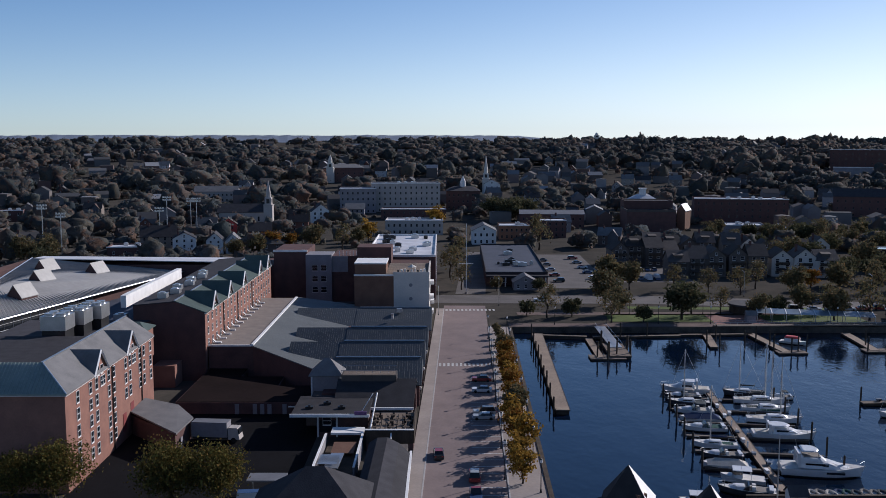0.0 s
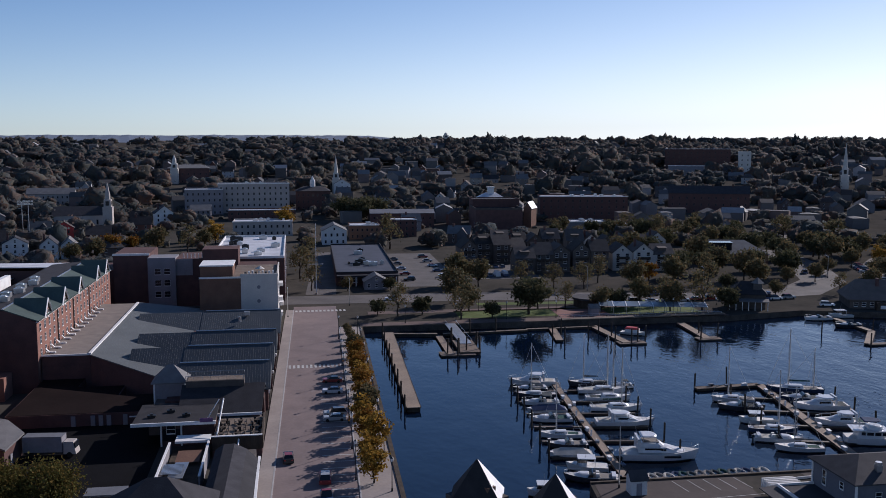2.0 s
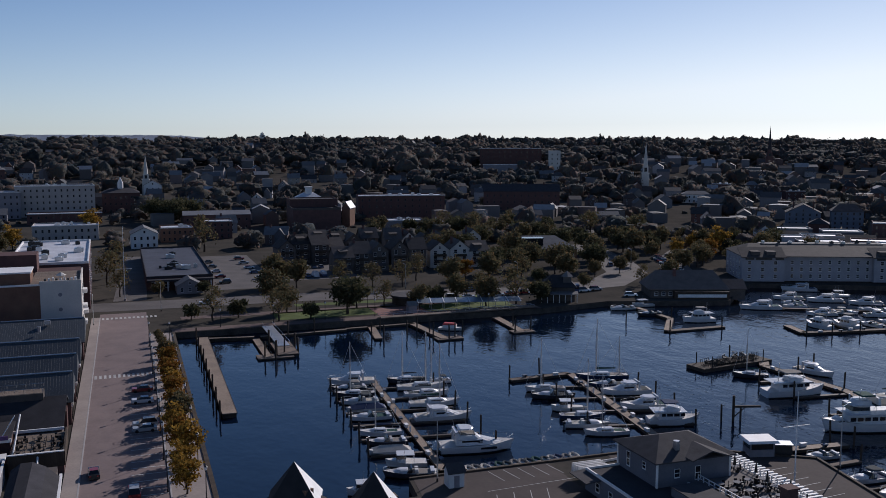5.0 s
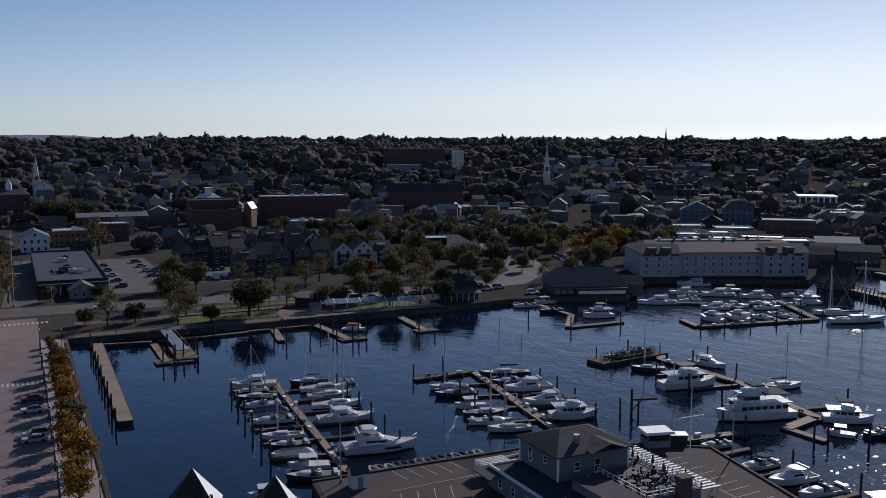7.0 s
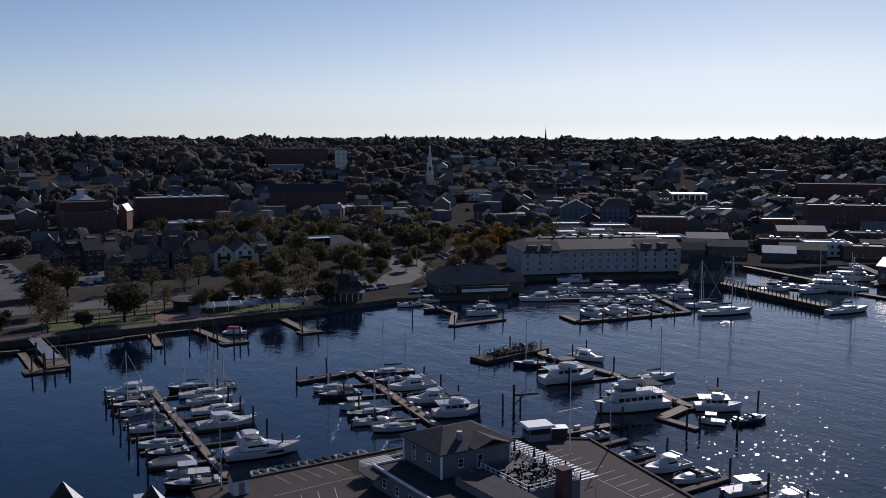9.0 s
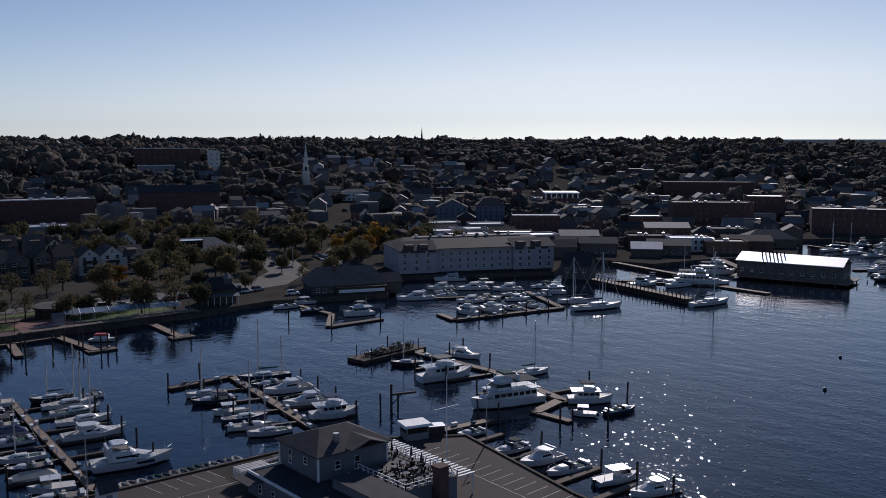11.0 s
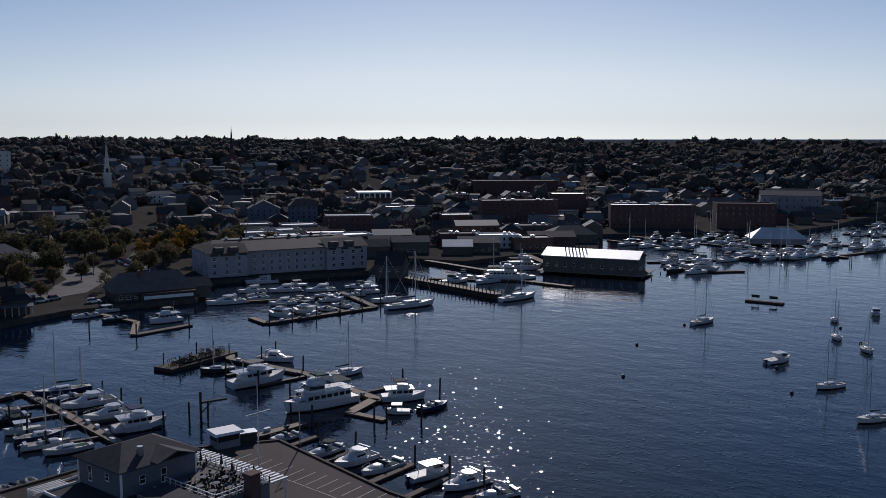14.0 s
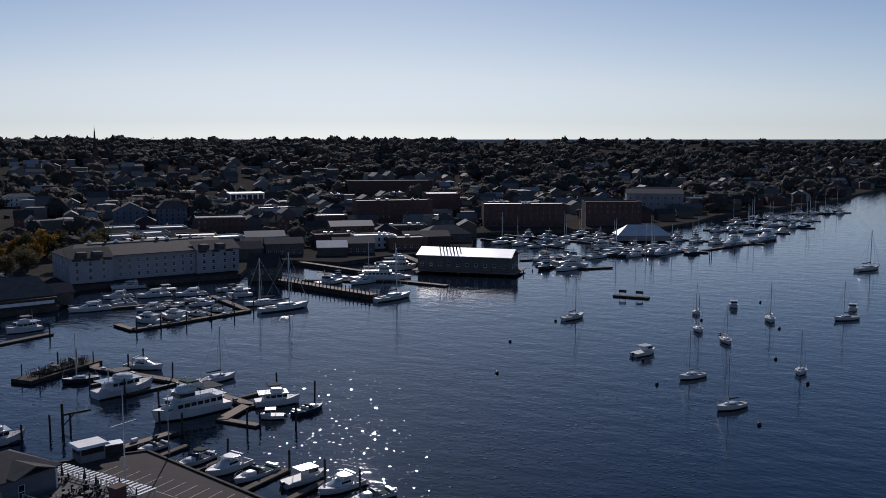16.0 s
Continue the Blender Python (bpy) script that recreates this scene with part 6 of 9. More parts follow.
def small_things():
    g = thing("white_gatehouse", "tiny white gabled gatehouse on the quay", "hut", pose(54, 139.5, LEVEL))
    part("wall", gable_wall(-1.3, 1.3, -1.2, 1.2, -0.2, 2.6, 1.1), WHITEWALL, g)
    part("roof", gable_roof(-1.3, 1.3, -1.2, 1.2, 2.6, 1.1, 0.25, 0.12), ROOF_WHARF, g)
    part("door", box(-0.45, 0.45, -1.26, -1.2, 0, 2.0), GREYWALL, g)
    for i in range(15):
        boat("dinghy", 60.6 + i * 1.45, 149.2 + 0.2 * math.sin(i * 2.3), 92 + 9 * math.sin(i * 1.7), 3.6, "dinghies along the quay", ("dark inflatable dinghy with outboard at the quay", "small white dinghy drawn up at the quay")[i % 2])
    dock([(58, 147.2), (82, 147.4)], 1.2, "low dinghy float along the quay", 0.35)
    dock([(22, 139), (38, 139.5)], 2.6, "low timber service float by the quay", 0.6)
    dock([(30, 141.5), (45, 142)], 2.0, "low timber service float by the quay", 0.6)
    boat("dinghy", 31, 144.3, 10, 3.4), boat("dinghy", 27, 142.6, 4, 3.2), boat("work", 40.5, 145, 170, 6.0)
    dock([(57, 150), (59, 144)], 2.0, "sloping gangway to the dock", 1.3)
    g = thing("dock_ramp", "broad grey aluminium ramp down to the public dock", "gangway", pose(0, 0, 0))
    part("ramp_deck", slab([(45.6, 280.6, 2.1), (48.8, 280.6, 2.1), (49.4, 256.5, 1.1), (46.2, 256.5, 1.1)], 0.18), ALU, g)
    for dx in (0, 3.1):
        rail(g, [(45.7 + dx + 0.6 * u, 280.6 - 24 * u, 3.2 - 1.0 * u) for u in (0, 0.2, 0.4, 0.6, 0.8, 1.0)], 0.05)
    dock([(47.2, 246.5), (47.6, 262.0)], 5.6, "broad planked landing float at the foot of the ramp", 0.9)
    for q in ((44.3, 248.0), (50.4, 250.0), (50.6, 256.0), (44.6, 262.5)):
        pile(*q, 4.4, 0.3)
    # floating work platform with dark railings
    t = thing("work_float", "dark floating platform stacked with iron railings", "float", pose(151.5, 199.5, 0, 0, 0, 8))
    part("pontoon", box(-11.5, 11.5, -3.2, 3.2, -0.3, 0.9), TIMBER, t)
    fr = random.Random(6)
    for i in range(34):
        w, h = fr.uniform(1.2, 2.6), fr.uniform(0.9, 2.0)
        bm = box(-w / 2, w / 2, -0.05, 0.05, 0, 0.1)
        box(-w / 2, w / 2, -0.05, 0.05, h - 0.1, h, bm), box(-w / 2, -w / 2 + 0.1, -0.05, 0.05, 0.1, h - 0.1, bm), box(w / 2 - 0.1, w / 2, -0.05, 0.05, 0.1, h - 0.1, bm)
        for k in range(1, 4):
            u = -w / 2 + w * k / 4
            box(u - 0.04, u + 0.04, -0.04, 0.04, 0.1, h - 0.1, bm)
        part("iron_frame", bm, DARKMETAL, t, m=pose(-8.2 + 0.5 * i, fr.uniform(-2.2, 2.2), 0.9, fr.uniform(-14, 14), fr.uniform(-10, 10), fr.choice((0, 90, 20, -30)) + fr.uniform(-15, 15)))
    for x in (-8.6, 8.8):
        for y in (-2.8, 2.8):
            part("corner_post", tube((x, y, 0.9), (x, y, 3.8), 0.14, 6), DARKMETAL, t)
    part("tarpaulin", gable_roof(-5.5, 4.5, -1.6, 1.6, 1.3, 0.7, 0.2, 0.1, hip=1.5), TIMBER, t, "dark tarpaulin over stacked gear")
    # hoist frame
    t = thing("dock_hoist", "dark steel boat hoist with arm", "hoist", pose(122, 158.5, 0, 0, 0, -18))
    part("post", tube((0, 0, -3), (0, 0, 5.4), 0.28, 8), TIMBER, t)
    part("second_post", tube((1.5, 0, -3), (1.5, 0, 3.2), 0.22, 8), TIMBER, t)
    part("arm", hexa(bmesh.new(), [(0, -0.2), (5.6, -0.15), (5.6, 0.15), (0, 0.2)], [(0, -0.2), (5.6, -0.15), (5.6, 0.15), (0, 0.2)], 2.9, 3.3), TIMBER, t)
    part("brace", tube((0.2, 0, 1.0), (2.4, 0, 2.95), 0.12, 5), TIMBER, t)
    r = thing("gangway", "white aluminium gangways beside the wharf", "gangway", pose(84, 136.5, 0, 0, 0, 5))
    for i in range(3):
        part("gangway_side", box(-6, 5, i * 2.4 - 0.06, i * 2.4 + 0.06, 1.2, 2.2), TRIM, r)
        part("gangway_deck", box(-6, 5, i * 2.4, i * 2.4 + 1.2, 1.1, 1.2), ALU, r)


def canopy():
    t = thing("glass_canopy", "long white-framed glass canopy by the harbour walk", "canopy", pose(115, 289, LEVEL, 0, 0, -13))
    part("glazing", slab([(-17, -2.4, 2.6), (17, -2.4, 2.6), (17, 2.4, 3.4), (-17, 2.4, 3.4)], 0.08), CANOPY, t)
    for i in range(9):
        x = -17 + i * 4.25
        part("rib", slab([(x - 0.14, -2.5, 2.7), (x + 0.14, -2.5, 2.7), (x + 0.14, 2.5, 3.5), (x - 0.14, 2.5, 3.5)], 0.12), TRIM, t)
        part("post", tube((x, 2.2, -0.1), (x, 2.2, 3.3), 0.09, 6), STEEL, t)
        part("post", tube((x, -2.2, -0.1), (x, -2.2, 2.6), 0.09, 6), STEEL, t)
    p = thing("ramp_pavilion", "long low timber ramp with railings", "ramp", pose(112, 281.8, LEVEL, 0, 0, 0))
    part("ramp", slab([(-30, -1.2, 0.4), (24, -1.2, 0.9), (24, 1.2, 0.9), (-30, 1.2, 0.4)], 0.3), DECKWOOD, p)
    for y in (-1.2, 1.2):
        rail(p, [(x, y, 1.5) for x in np.arange(-30, 25, 2.2)], 0.06)
    s = thing("info_shelter", "dark round information shelter with flat roof", "shelter", pose(99, 305, LEVEL))
    part("wall", tube((0, 0, 0), (0, 0, 2.6), 5.4, 16), TIMBER, s)
    part("roof", tube((0, 0, 2.6), (0, 0, 3.2), 6.0, 16), ROOF_DARK, s)
    s = thing("harbour_booth", "small grey gabled booth on the brick plaza", "booth", pose(95, 288.5, LEVEL))
    part("wall", gable_wall(-1.4, 1.4, -1.3, 1.3, -0.1, 2.5, 1.1), GREYWALL, s)
    part("roof", gable_roof(-1.4, 1.4, -1.3, 1.3, 2.5, 1.1, 0.3, 0.12), ROOF_GREY, s)
    g = thing("boathouse", "dark two-storey boathouse with veranda and small turret", "boathouse", pose(149, 291, LEVEL, 0, 0, -22))
    OCC.append((149, 293, 9))
    part("wall", box(-5.5, 5.5, 0, 8, -1, 5.4), SHINGLE, g)
    part("roof", gable_roof(-5.5, 5.5, 0, 8, 5.4, 3.2, 0.7, 0.2, hip=4), ROOF_DARK, g)
    part("veranda_roof", slab([(-6.5, -3, 3.0), (6.5, -3, 3.0), (6.5, 0.2, 3.6), (-6.5, 0.2, 3.6)], 0.2), ROOF_GREY, g)
    for i in range(7):
        part("veranda_post", box(-6 + i * 2 - 0.1, -6 + i * 2 + 0.1, -2.9, -2.7, -1, 3.0), TRIM, g)
    part("turret", taper(1.5, 4.5, 1, 4, 6, 8.4, 0.2, 0.2, 0.2), SHINGLE, g)
    part("turret_roof", tube((3, 2.5, 8.4), (3, 2.5, 10.4), 2.2, 4, r2=0.05), ROOF_GREY, g)
    b = thing("coach", "dark tour coach parked on the avenue", "bus", pose(158, 306, LEVEL + 0.05, 0, 0, -12))
    part("body", box(-6, 6, -1.3, 1.3, 0.4, 3.3), CARPAINT, b)
    part("window_band", box(-5.6, 6.03, -1.33, 1.33, 1.6, 2.7), GLASS, b)
    for x in (-4, 4):
        for y in (-1.2, 1.2):
            part("wheel", tube((x, y - 0.15, 0.5), (x, y + 0.15, 0.5), 0.5, 10), RUBBER, b)


def far_marina():
    dock([(291, 250), (280, 196)], 4.6, "broad timber pier lined with white posts", 1.8, name="pier")
    for i in range(26):
        y = 249 - i * 2.1
        x = 291 - (250 - y) * 0.2037
        for s in (-2.3, 2.3):
            pp = inst("pier_post", POST_MESH, m=pose(x + s, y, 0))
            tagged(pp, "thin dark timber post on the pier", "post", "posts along the pier")
    dock([(319.6, 212), (318.7, 189)], 3.0)
    dock([(300, 246), (322, 208)], 2.2)
    boat("launch", 100, 265.5, -35, 7.5, "", "small harbour launch with red covered cabin")
    dock([(392, 186), (392.5, 163.8), (403, 154)], 2.4)
    dock([(455, 175), (456, 150)], 2.4), dock([(480, 190), (481, 133)], 2.6), dock([(535, 175), (536, 118)], 2.6), dock([(481, 140), (560, 118)], 2.4)
    dock([(665, 175), (648, 112)], 3.0), dock([(760, 150), (800, 113)], 3.0), dock([(600, 170), (604, 118)], 2.4), dock([(700, 170), (706, 118)], 2.4)
    dock([(404, 200), (470, 150)], 2.0)
    dock([(339.5, 280), (329.6, 236)], 3.0, "timber pier beside the excursion boats", 1.4, name="pier")
    dock([(361, 226), (384, 254)], 4.0, "timber causeway from the pier shed to the shore", 1.7, name="pier")
    boat("ferry", 319.5, 221, -56, 17.5), boat("ferry", 349, 232, -46, 16)
    dock([(478, 262), (462, 204)], 2.4), dock([(506, 262), (492, 200)], 2.4), dock([(534, 236), (520, 182)], 2.4)
    rr = random.Random(21)
    spots = []
    for (xa, ya), (xb, yb), n in (((392, 186), (392, 166), 4), ((408, 198), (468, 153), 10), ((455, 178), (456, 152), 5), ((481, 188), (481, 136), 10), ((535, 172), (536, 122), 9), ((600, 168), (604, 122), 9), ((665, 172), (650, 116), 9), ((703, 168), (706, 122), 8), ((765, 148), (798, 116), 8), ((474, 252), (463, 208), 7), ((503, 252), (493, 204), 7), ((532, 230), (521, 186), 7), ((302, 240), (320, 214), 5)):
        for i in range(n):
            u = (i + 0.5) / n
            s = (-1) ** i
            spots.append((xa + (xb - xa) * u + s * 7.0, ya + (yb - ya) * u, rr))
    for x, y, _ in spots:
        k = rr.choice(["fm", "fm", "fs"])
        boat(k, x, y, rr.choice([165, -15]) + rr.uniform(-12, 12), rr.uniform(9, 15), "boats in the far marina")
    for i in range(14):
        pile(rr.uniform(400, 640), rr.uniform(125, 185), 3.5)
    t = thing("event_tent", "large pale peaked event tent", "tent", pose(520, 182, LEVEL, 0, 0, -58))
    part("wall", box(-14.5, 14.5, -8, 8, -1, 2.2), GREYWALL, t)
    part("canopy", gable_roof(-14.5, 14.5, -8, 8, 2.2, 5.0, 0.5, 0.2, hip=7), ROOF_LIGHT, t)
    f = thing("mooring_float", "small float with two dark signboards", "float", pose(331.5, 118.5, 0, 0, 0, 95))
    part("pontoon", box(-6.5, 6.5, -1.2, 1.2, -0.2, 0.6), TIMBER, f)
    for y in (-3, 3.2):
        part("sign_leg", box(y - 1.2, y - 1.1, -0.05, 0.05, 0.6, 2.4, box(y + 1.1, y + 1.2, -0.05, 0.05, 0.6, 2.4)), STEEL, f)
        part("signboard", box(y - 1.4, y + 1.4, -0.08, 0.08, 1.6, 2.6), DARKMETAL, f)
    for x, y in ((276, 123), (238.4, 81), (241, 121), (217, 70), (247, 84), (236, 40), (258, 52), (300, 60), (345, 76), (282, 73), (301, 84), (207, 107), (197, 42)):
        b = thing("mooring_buoy", "small dark mooring buoy on the water", "buoy", pose(x, y, 0), "mooring buoys")
        bm = bmesh.new()
        bmesh.ops.create_uvsphere(bm, u_segments=10, v_segments=6, radius=0.45)
        part("float_ball", bm, DARKMETAL, b, m=pose(0, 0, 0.2))
        part("ring", tube((0, 0, 0.6), (0, 0, 0.95), 0.05, 5), STEEL, b)


def post_mesh():
    me = bpy.data.meshes.new("pier_post")
    bm = box(-0.12, 0.12, -0.12, 0.12, -3, 3.0)
    bm.to_mesh(me), bm.free()
    me.materials.append(TIMBER)
    return me


POST_MESH = post_mesh()
PALEGREY = mat("pale_grey_clapboard", (0.16, 0.165, 0.19), (0.12, 0.125, 0.145), 1.2, 0.75)
DECKGREY = mat("weathered_deck", (0.17, 0.15, 0.14), (0.11, 0.10, 0.095), 3, 0.85)
ROOF_WHARF = mat("weathered_grey_shingle", (0.078, 0.074, 0.078), (0.05, 0.048, 0.051), 2.2, 0.9, bump=0.4)
ROOF_TAN = mat("tan_shingle", (0.17, 0.14, 0.125), (0.12, 0.10, 0.09), 1.8, 0.85, bump=0.3)
ROOF_PYR = mat("pyramid_shingle", (0.045, 0.042, 0.043), (0.028, 0.027, 0.028), 2.5, 0.8, bump=0.3)
ROOF_METAL = seamed("white_metal_sheet", (0.80, 0.80, 0.80), (0.70, 0.70, 0.71), 0.6, "X", 0.5, 0.55, 0.2)
CANOPY = mat("canopy_glass", (0.2, 0.235, 0.27), (0.15, 0.18, 0.21), 1, 0.25)
inn()
restaurant()
sun_shed()
wharf_office()
pyramid_hut(26.5, 131, 7.5, 10.0, 30)
pyramid_hut(37.1, 127.0, 7.2, 8.6, 30)
kiosk()
canopy()


# ---- boats ----
def hull_bm(L, B, D, sheer=0.25, flare=0.8, stern=0.85):
    """Lofted hull along x, bow at +x, waterline at z = 0; open top."""
    bm = bmesh.new()
    st = []
    n = 9
    for i in range(n):
        u = i / (n - 1)
        x = -L / 2 + L * u
        w = stern + (1 - stern) * min(1, u / 0.4) if u < 0.45 else (1 - ((u - 0.45) / 0.55) ** 2.2)
        w = max(w, 0.02)
        z = D * (1 + sheer * (u - 0.25) * abs(u - 0.25) * 2)
        keel = -0.45 + 0.45 * max(0, (u - 0.75) / 0.25) ** 1.5
        xs = x - (0.05 * L * max(0, (u - 0.6) / 0.4))
        hb = B / 2 * w
        st.append([bm.verts.new(p) for p in ((x, -hb, z), (xs, -hb * flare, z * 0.15), (xs, 0, keel), (xs, hb * flare, z * 0.15), (x, hb, z))])
    for a, b in zip(st, st[1:]):
        for i in range(4):
            bm.faces.new((a[i], b[i], b[i + 1], a[i + 1]))
    bm.faces.new(st[0])
    bmesh.ops.recalc_face_normals(bm, faces=bm.faces)
    return bm


def deck_bm(L, B, D, sheer=0.25, stern=0.85, u0=0.0, drop=0.06):
    bm = bmesh.new()
    port, star = [], []
    n = 9
    for i in range(n):
        u = u0 + (1 - u0) * i / (n - 1)
        x = -L / 2 + L * u
        w = stern + (1 - stern) * min(1, u / 0.4) if u < 0.45 else (1 - ((u - 0.45) / 0.55) ** 2.2)
        hb = B / 2 * max(w, 0.02) * 0.985
        z = D * (1 + sheer * (u - 0.25) * abs(u - 0.25) * 2) - drop
        port.append(bm.verts.new((x, hb, z))), star.append(bm.verts.new((x, -hb, z)))
    for i in range(n - 1):
        bm.faces.new((star[i], star[i + 1], port[i + 1], port[i]))
    return bm


def pod(x0, x1, w, z0, z1, front=0.0, back=0.0, side=0.0, nose=0.5):
    """A cabin block with a rounded nose at +x, its top drawn in like taper's, and softened shoulders."""
    def ring(a, b, h):
        xm = b - nose * (b - a)
        return [(a, -h * 0.92), (a + 0.12 * (b - a), -h)] + [(xm + (b - xm) * math.sin(radians(q)), -h * math.cos(radians(q))) for q in range(0, 181, 20)] + [(a + 0.12 * (b - a), h), (a, h * 0.92)]
    bm = bmesh.new()
    zs = z0 + (z1 - z0) * 0.82
    mid = ring(x0 + back * 0.8, x1 - front * 0.8, w - side * 0.6)
    top = ring(x0 + back + 0.1, x1 - front - 0.12, w - side - 0.12)
    hexa(bm, ring(x0, x1, w), mid, z0, zs)
    hexa(bm, mid, top, zs, z1)
    return bm


def stripe_bm(L, B, D, stern):
    """A dark painted band round the hull at the water."""
    bm = hull_bm(L * 0.965, B * 0.86, 0.24, 0.0, 0.97, stern)
    bmesh.ops.translate(bm, verts=bm.verts, vec=(-0.012 * L, 0, 0))
    return bm


def band(parent, x0, x1, y, z0, z1, front=0.0):
    """Dark window strips along both sides of a cabin and its front."""
    for s in (-1, 1):
        part("side_window", box(x0, x1, s * y - 0.03, s * y + 0.03, z0, z1), TINTED, parent)
    part("windscreen", taper(x1 + 0.05, x1 + 0.14 + front, -y * 0.9, y * 0.9, z0, z1, front, 0, 0.1), TINTED, parent)


def base_boat(name, label, L, B, D, stern=0.85, sheer=0.25, category="boat", hull=None):
    t = thing(name, label, category)
    part("hull", hull_bm(L, B, D, sheer, 0.8, stern), hull or HULL, t)
    part("deck", deck_bm(L, B, D, sheer, stern), BOATDECK, t)
    part("waterline_stripe", stripe_bm(L, B, D, stern), DARKMETAL, t, "dark waterline band")
    return t


def outboard(t, x, y=0.0, z=0.6):
    bm = box(x - 0.45, x, y - 0.2, y + 0.2, z, z + 0.5)
    box(x - 0.35, x - 0.15, y - 0.08, y + 0.08, z - 0.8, z, bm)
    part("outboard_motor", bm, DARKMETAL, t)


def day_boat():
    t = base_boat("motor_boat", "white fibreglass runabout with low cuddy, moored at a dock", 8, 2.6, 0.95)
    part("cuddy", pod(0.2, 2.9, 0.85, 0.85, 1.45, 1.2, 0.1, 0.25), GELCOAT, t)
    part("windscreen", taper(-0.35, 0.5, -1.0, 1.0, 0.95, 1.75, 0.6, 0.0, 0.15), TINTED, t)
    part("cockpit_sole", box(-3.5, -0.4, -0.95, 0.95, 0.9, 0.97), CANVAS, t)
    for y in (-0.5, 0.5):
        part("seat", taper(-1.3, -0.7, y - 0.28, y + 0.28, 0.95, 1.5, 0, 0.1, 0.04), BOATDECK, t)
    part("stern_bench", box(-3.6, -3.0, -0.95, 0.95, 0.95, 1.35), GELCOAT, t)
    outboard(t, -4.0)
    rail(t, [(1.4, -1.0, 1.55), (3.0, -0.6, 1.65), (3.8, 0, 1.7), (3.0, 0.6, 1.65), (1.4, 1.0, 1.55)])
    return t


def day_boat_top():
    t = day_boat()
    t["label"] = "white runabout with a raised canvas top, moored at a dock"
    t.name = "canopy_boat"
    part("canvas_top", pod(-2.4, 0.1, 1.05, 2.2, 2.42, 0.3, 0.3, 0.2), CANVAS, t)
    for x in (-2.2, -0.1):
        for y in (-1, 1):
            part("top_pole", tube((x, y, 0.95), (x, y, 2.22), 0.03, 5), STEEL, t)
    return t


def cruiser():
    t = base_boat("cabin_cruiser", "white cabin cruiser with tinted windows, moored at a dock", 11, 3.6, 1.3, hull=HULL_WHITE)
    part("cabin", pod(-2.2, 3.6, 1.35, 1.2, 2.25, 2.6, 0.2, 0.3), GELCOAT, t)
    band(t, -1.6, 0.6, 1.22, 1.6, 2.05)
    part("hardtop", pod(-2.6, 0.9, 1.35, 2.75, 2.95, 0.5, 0.2, 0.15), GELCOAT, t)
    for x in (-2.4, 0.3):
        for y in (-1.2, 1.2):
            part("top_pillar", tube((x, y, 2.1), (x, y, 2.78), 0.06, 5), GELCOAT, t)
    part("radar_arch", box(-2.9, -2.5, -1.3, 1.3, 2.95, 3.15, box(-2.9, -2.5, 1.15, 1.35, 1.3, 3.0, box(-2.9, -2.5, -1.35, -1.15, 1.3, 3.0))), GELCOAT, t)
    part("antenna", tube((-2.7, 0.6, 3.1), (-3.1, 0.6, 5.6), 0.025, 4), STEEL, t)
    part("cockpit", box(-5.0, -2.9, -1.25, 1.25, 1.22, 1.3), CANVAS, t)
    part("swim_platform", box(-6.2, -5.4, -1.4, 1.4, 0.15, 0.3), DECKWOOD, t)
    rail(t, [(1.5, -1.65, 2.0), (3.6, -1.15, 2.1), (5.3, 0, 2.2), (3.6, 1.15, 2.1), (1.5, 1.65, 2.0)])
    return t


def yacht():
    t = base_boat("motor_yacht", "large white flybridge motor yacht moored at a dock", 14, 4.4, 1.65, 0.9, hull=HULL_WHITE)
    part("deckhouse", pod(-4.2, 4.8, 1.75, 1.75, 2.95, 4.2, 0.4, 0.35), GELCOAT, t)
    band(t, -3.2, 0.6, 1.6, 2.15, 2.65)
    part("hull_window", box(0.2, 3.2, -2.16, 2.16, 1.0, 1.35), TINTED, t)
    part("flybridge", pod(-4.0, 0.6, 1.6, 2.9, 3.6, 0.9, 0.1, 0.2), GELCOAT, t)
    part("flybridge_seat", box(-3.4, -0.6, -1.0, 1.0, 3.5, 3.75), CANVAS, t)
    part("bimini", pod(-3.8, -0.8, 1.5, 4.75, 4.95, 0.3, 0.3, 0.2), GELCOAT, t)
    for x in (-3.5, -1.1):
        for y in (-1.4, 1.4):
            part("top_pole", tube((x, y, 3.5), (x, y, 4.8), 0.04, 5), STEEL, t)
    part("radar_arch", box(-4.5, -4.0, -1.7, 1.7, 4.2, 4.45, box(-4.5, -4.0, 1.5, 1.7, 1.8, 4.3, box(-4.5, -4.0, -1.7, -1.5, 1.8, 4.3))), GELCOAT, t)
    part("tender", hull_bm(3.0, 1.4, 0.5), GELCOAT, t, m=pose(-6.9, 0, 1.0, 0, 0, 90))
    part("antenna", tube((-4.2, 1.0, 4.4), (-4.6, 1.0, 7.4), 0.025, 4), STEEL, t)
    rail(t, [(0, -2.1, 2.6), (3.6, -1.9, 2.75), (5.8, -1.0, 2.9), (6.8, 0, 2.95), (5.8, 1.0, 2.9), (3.6, 1.9, 2.75), (0, 2.1, 2.6)])
    return t


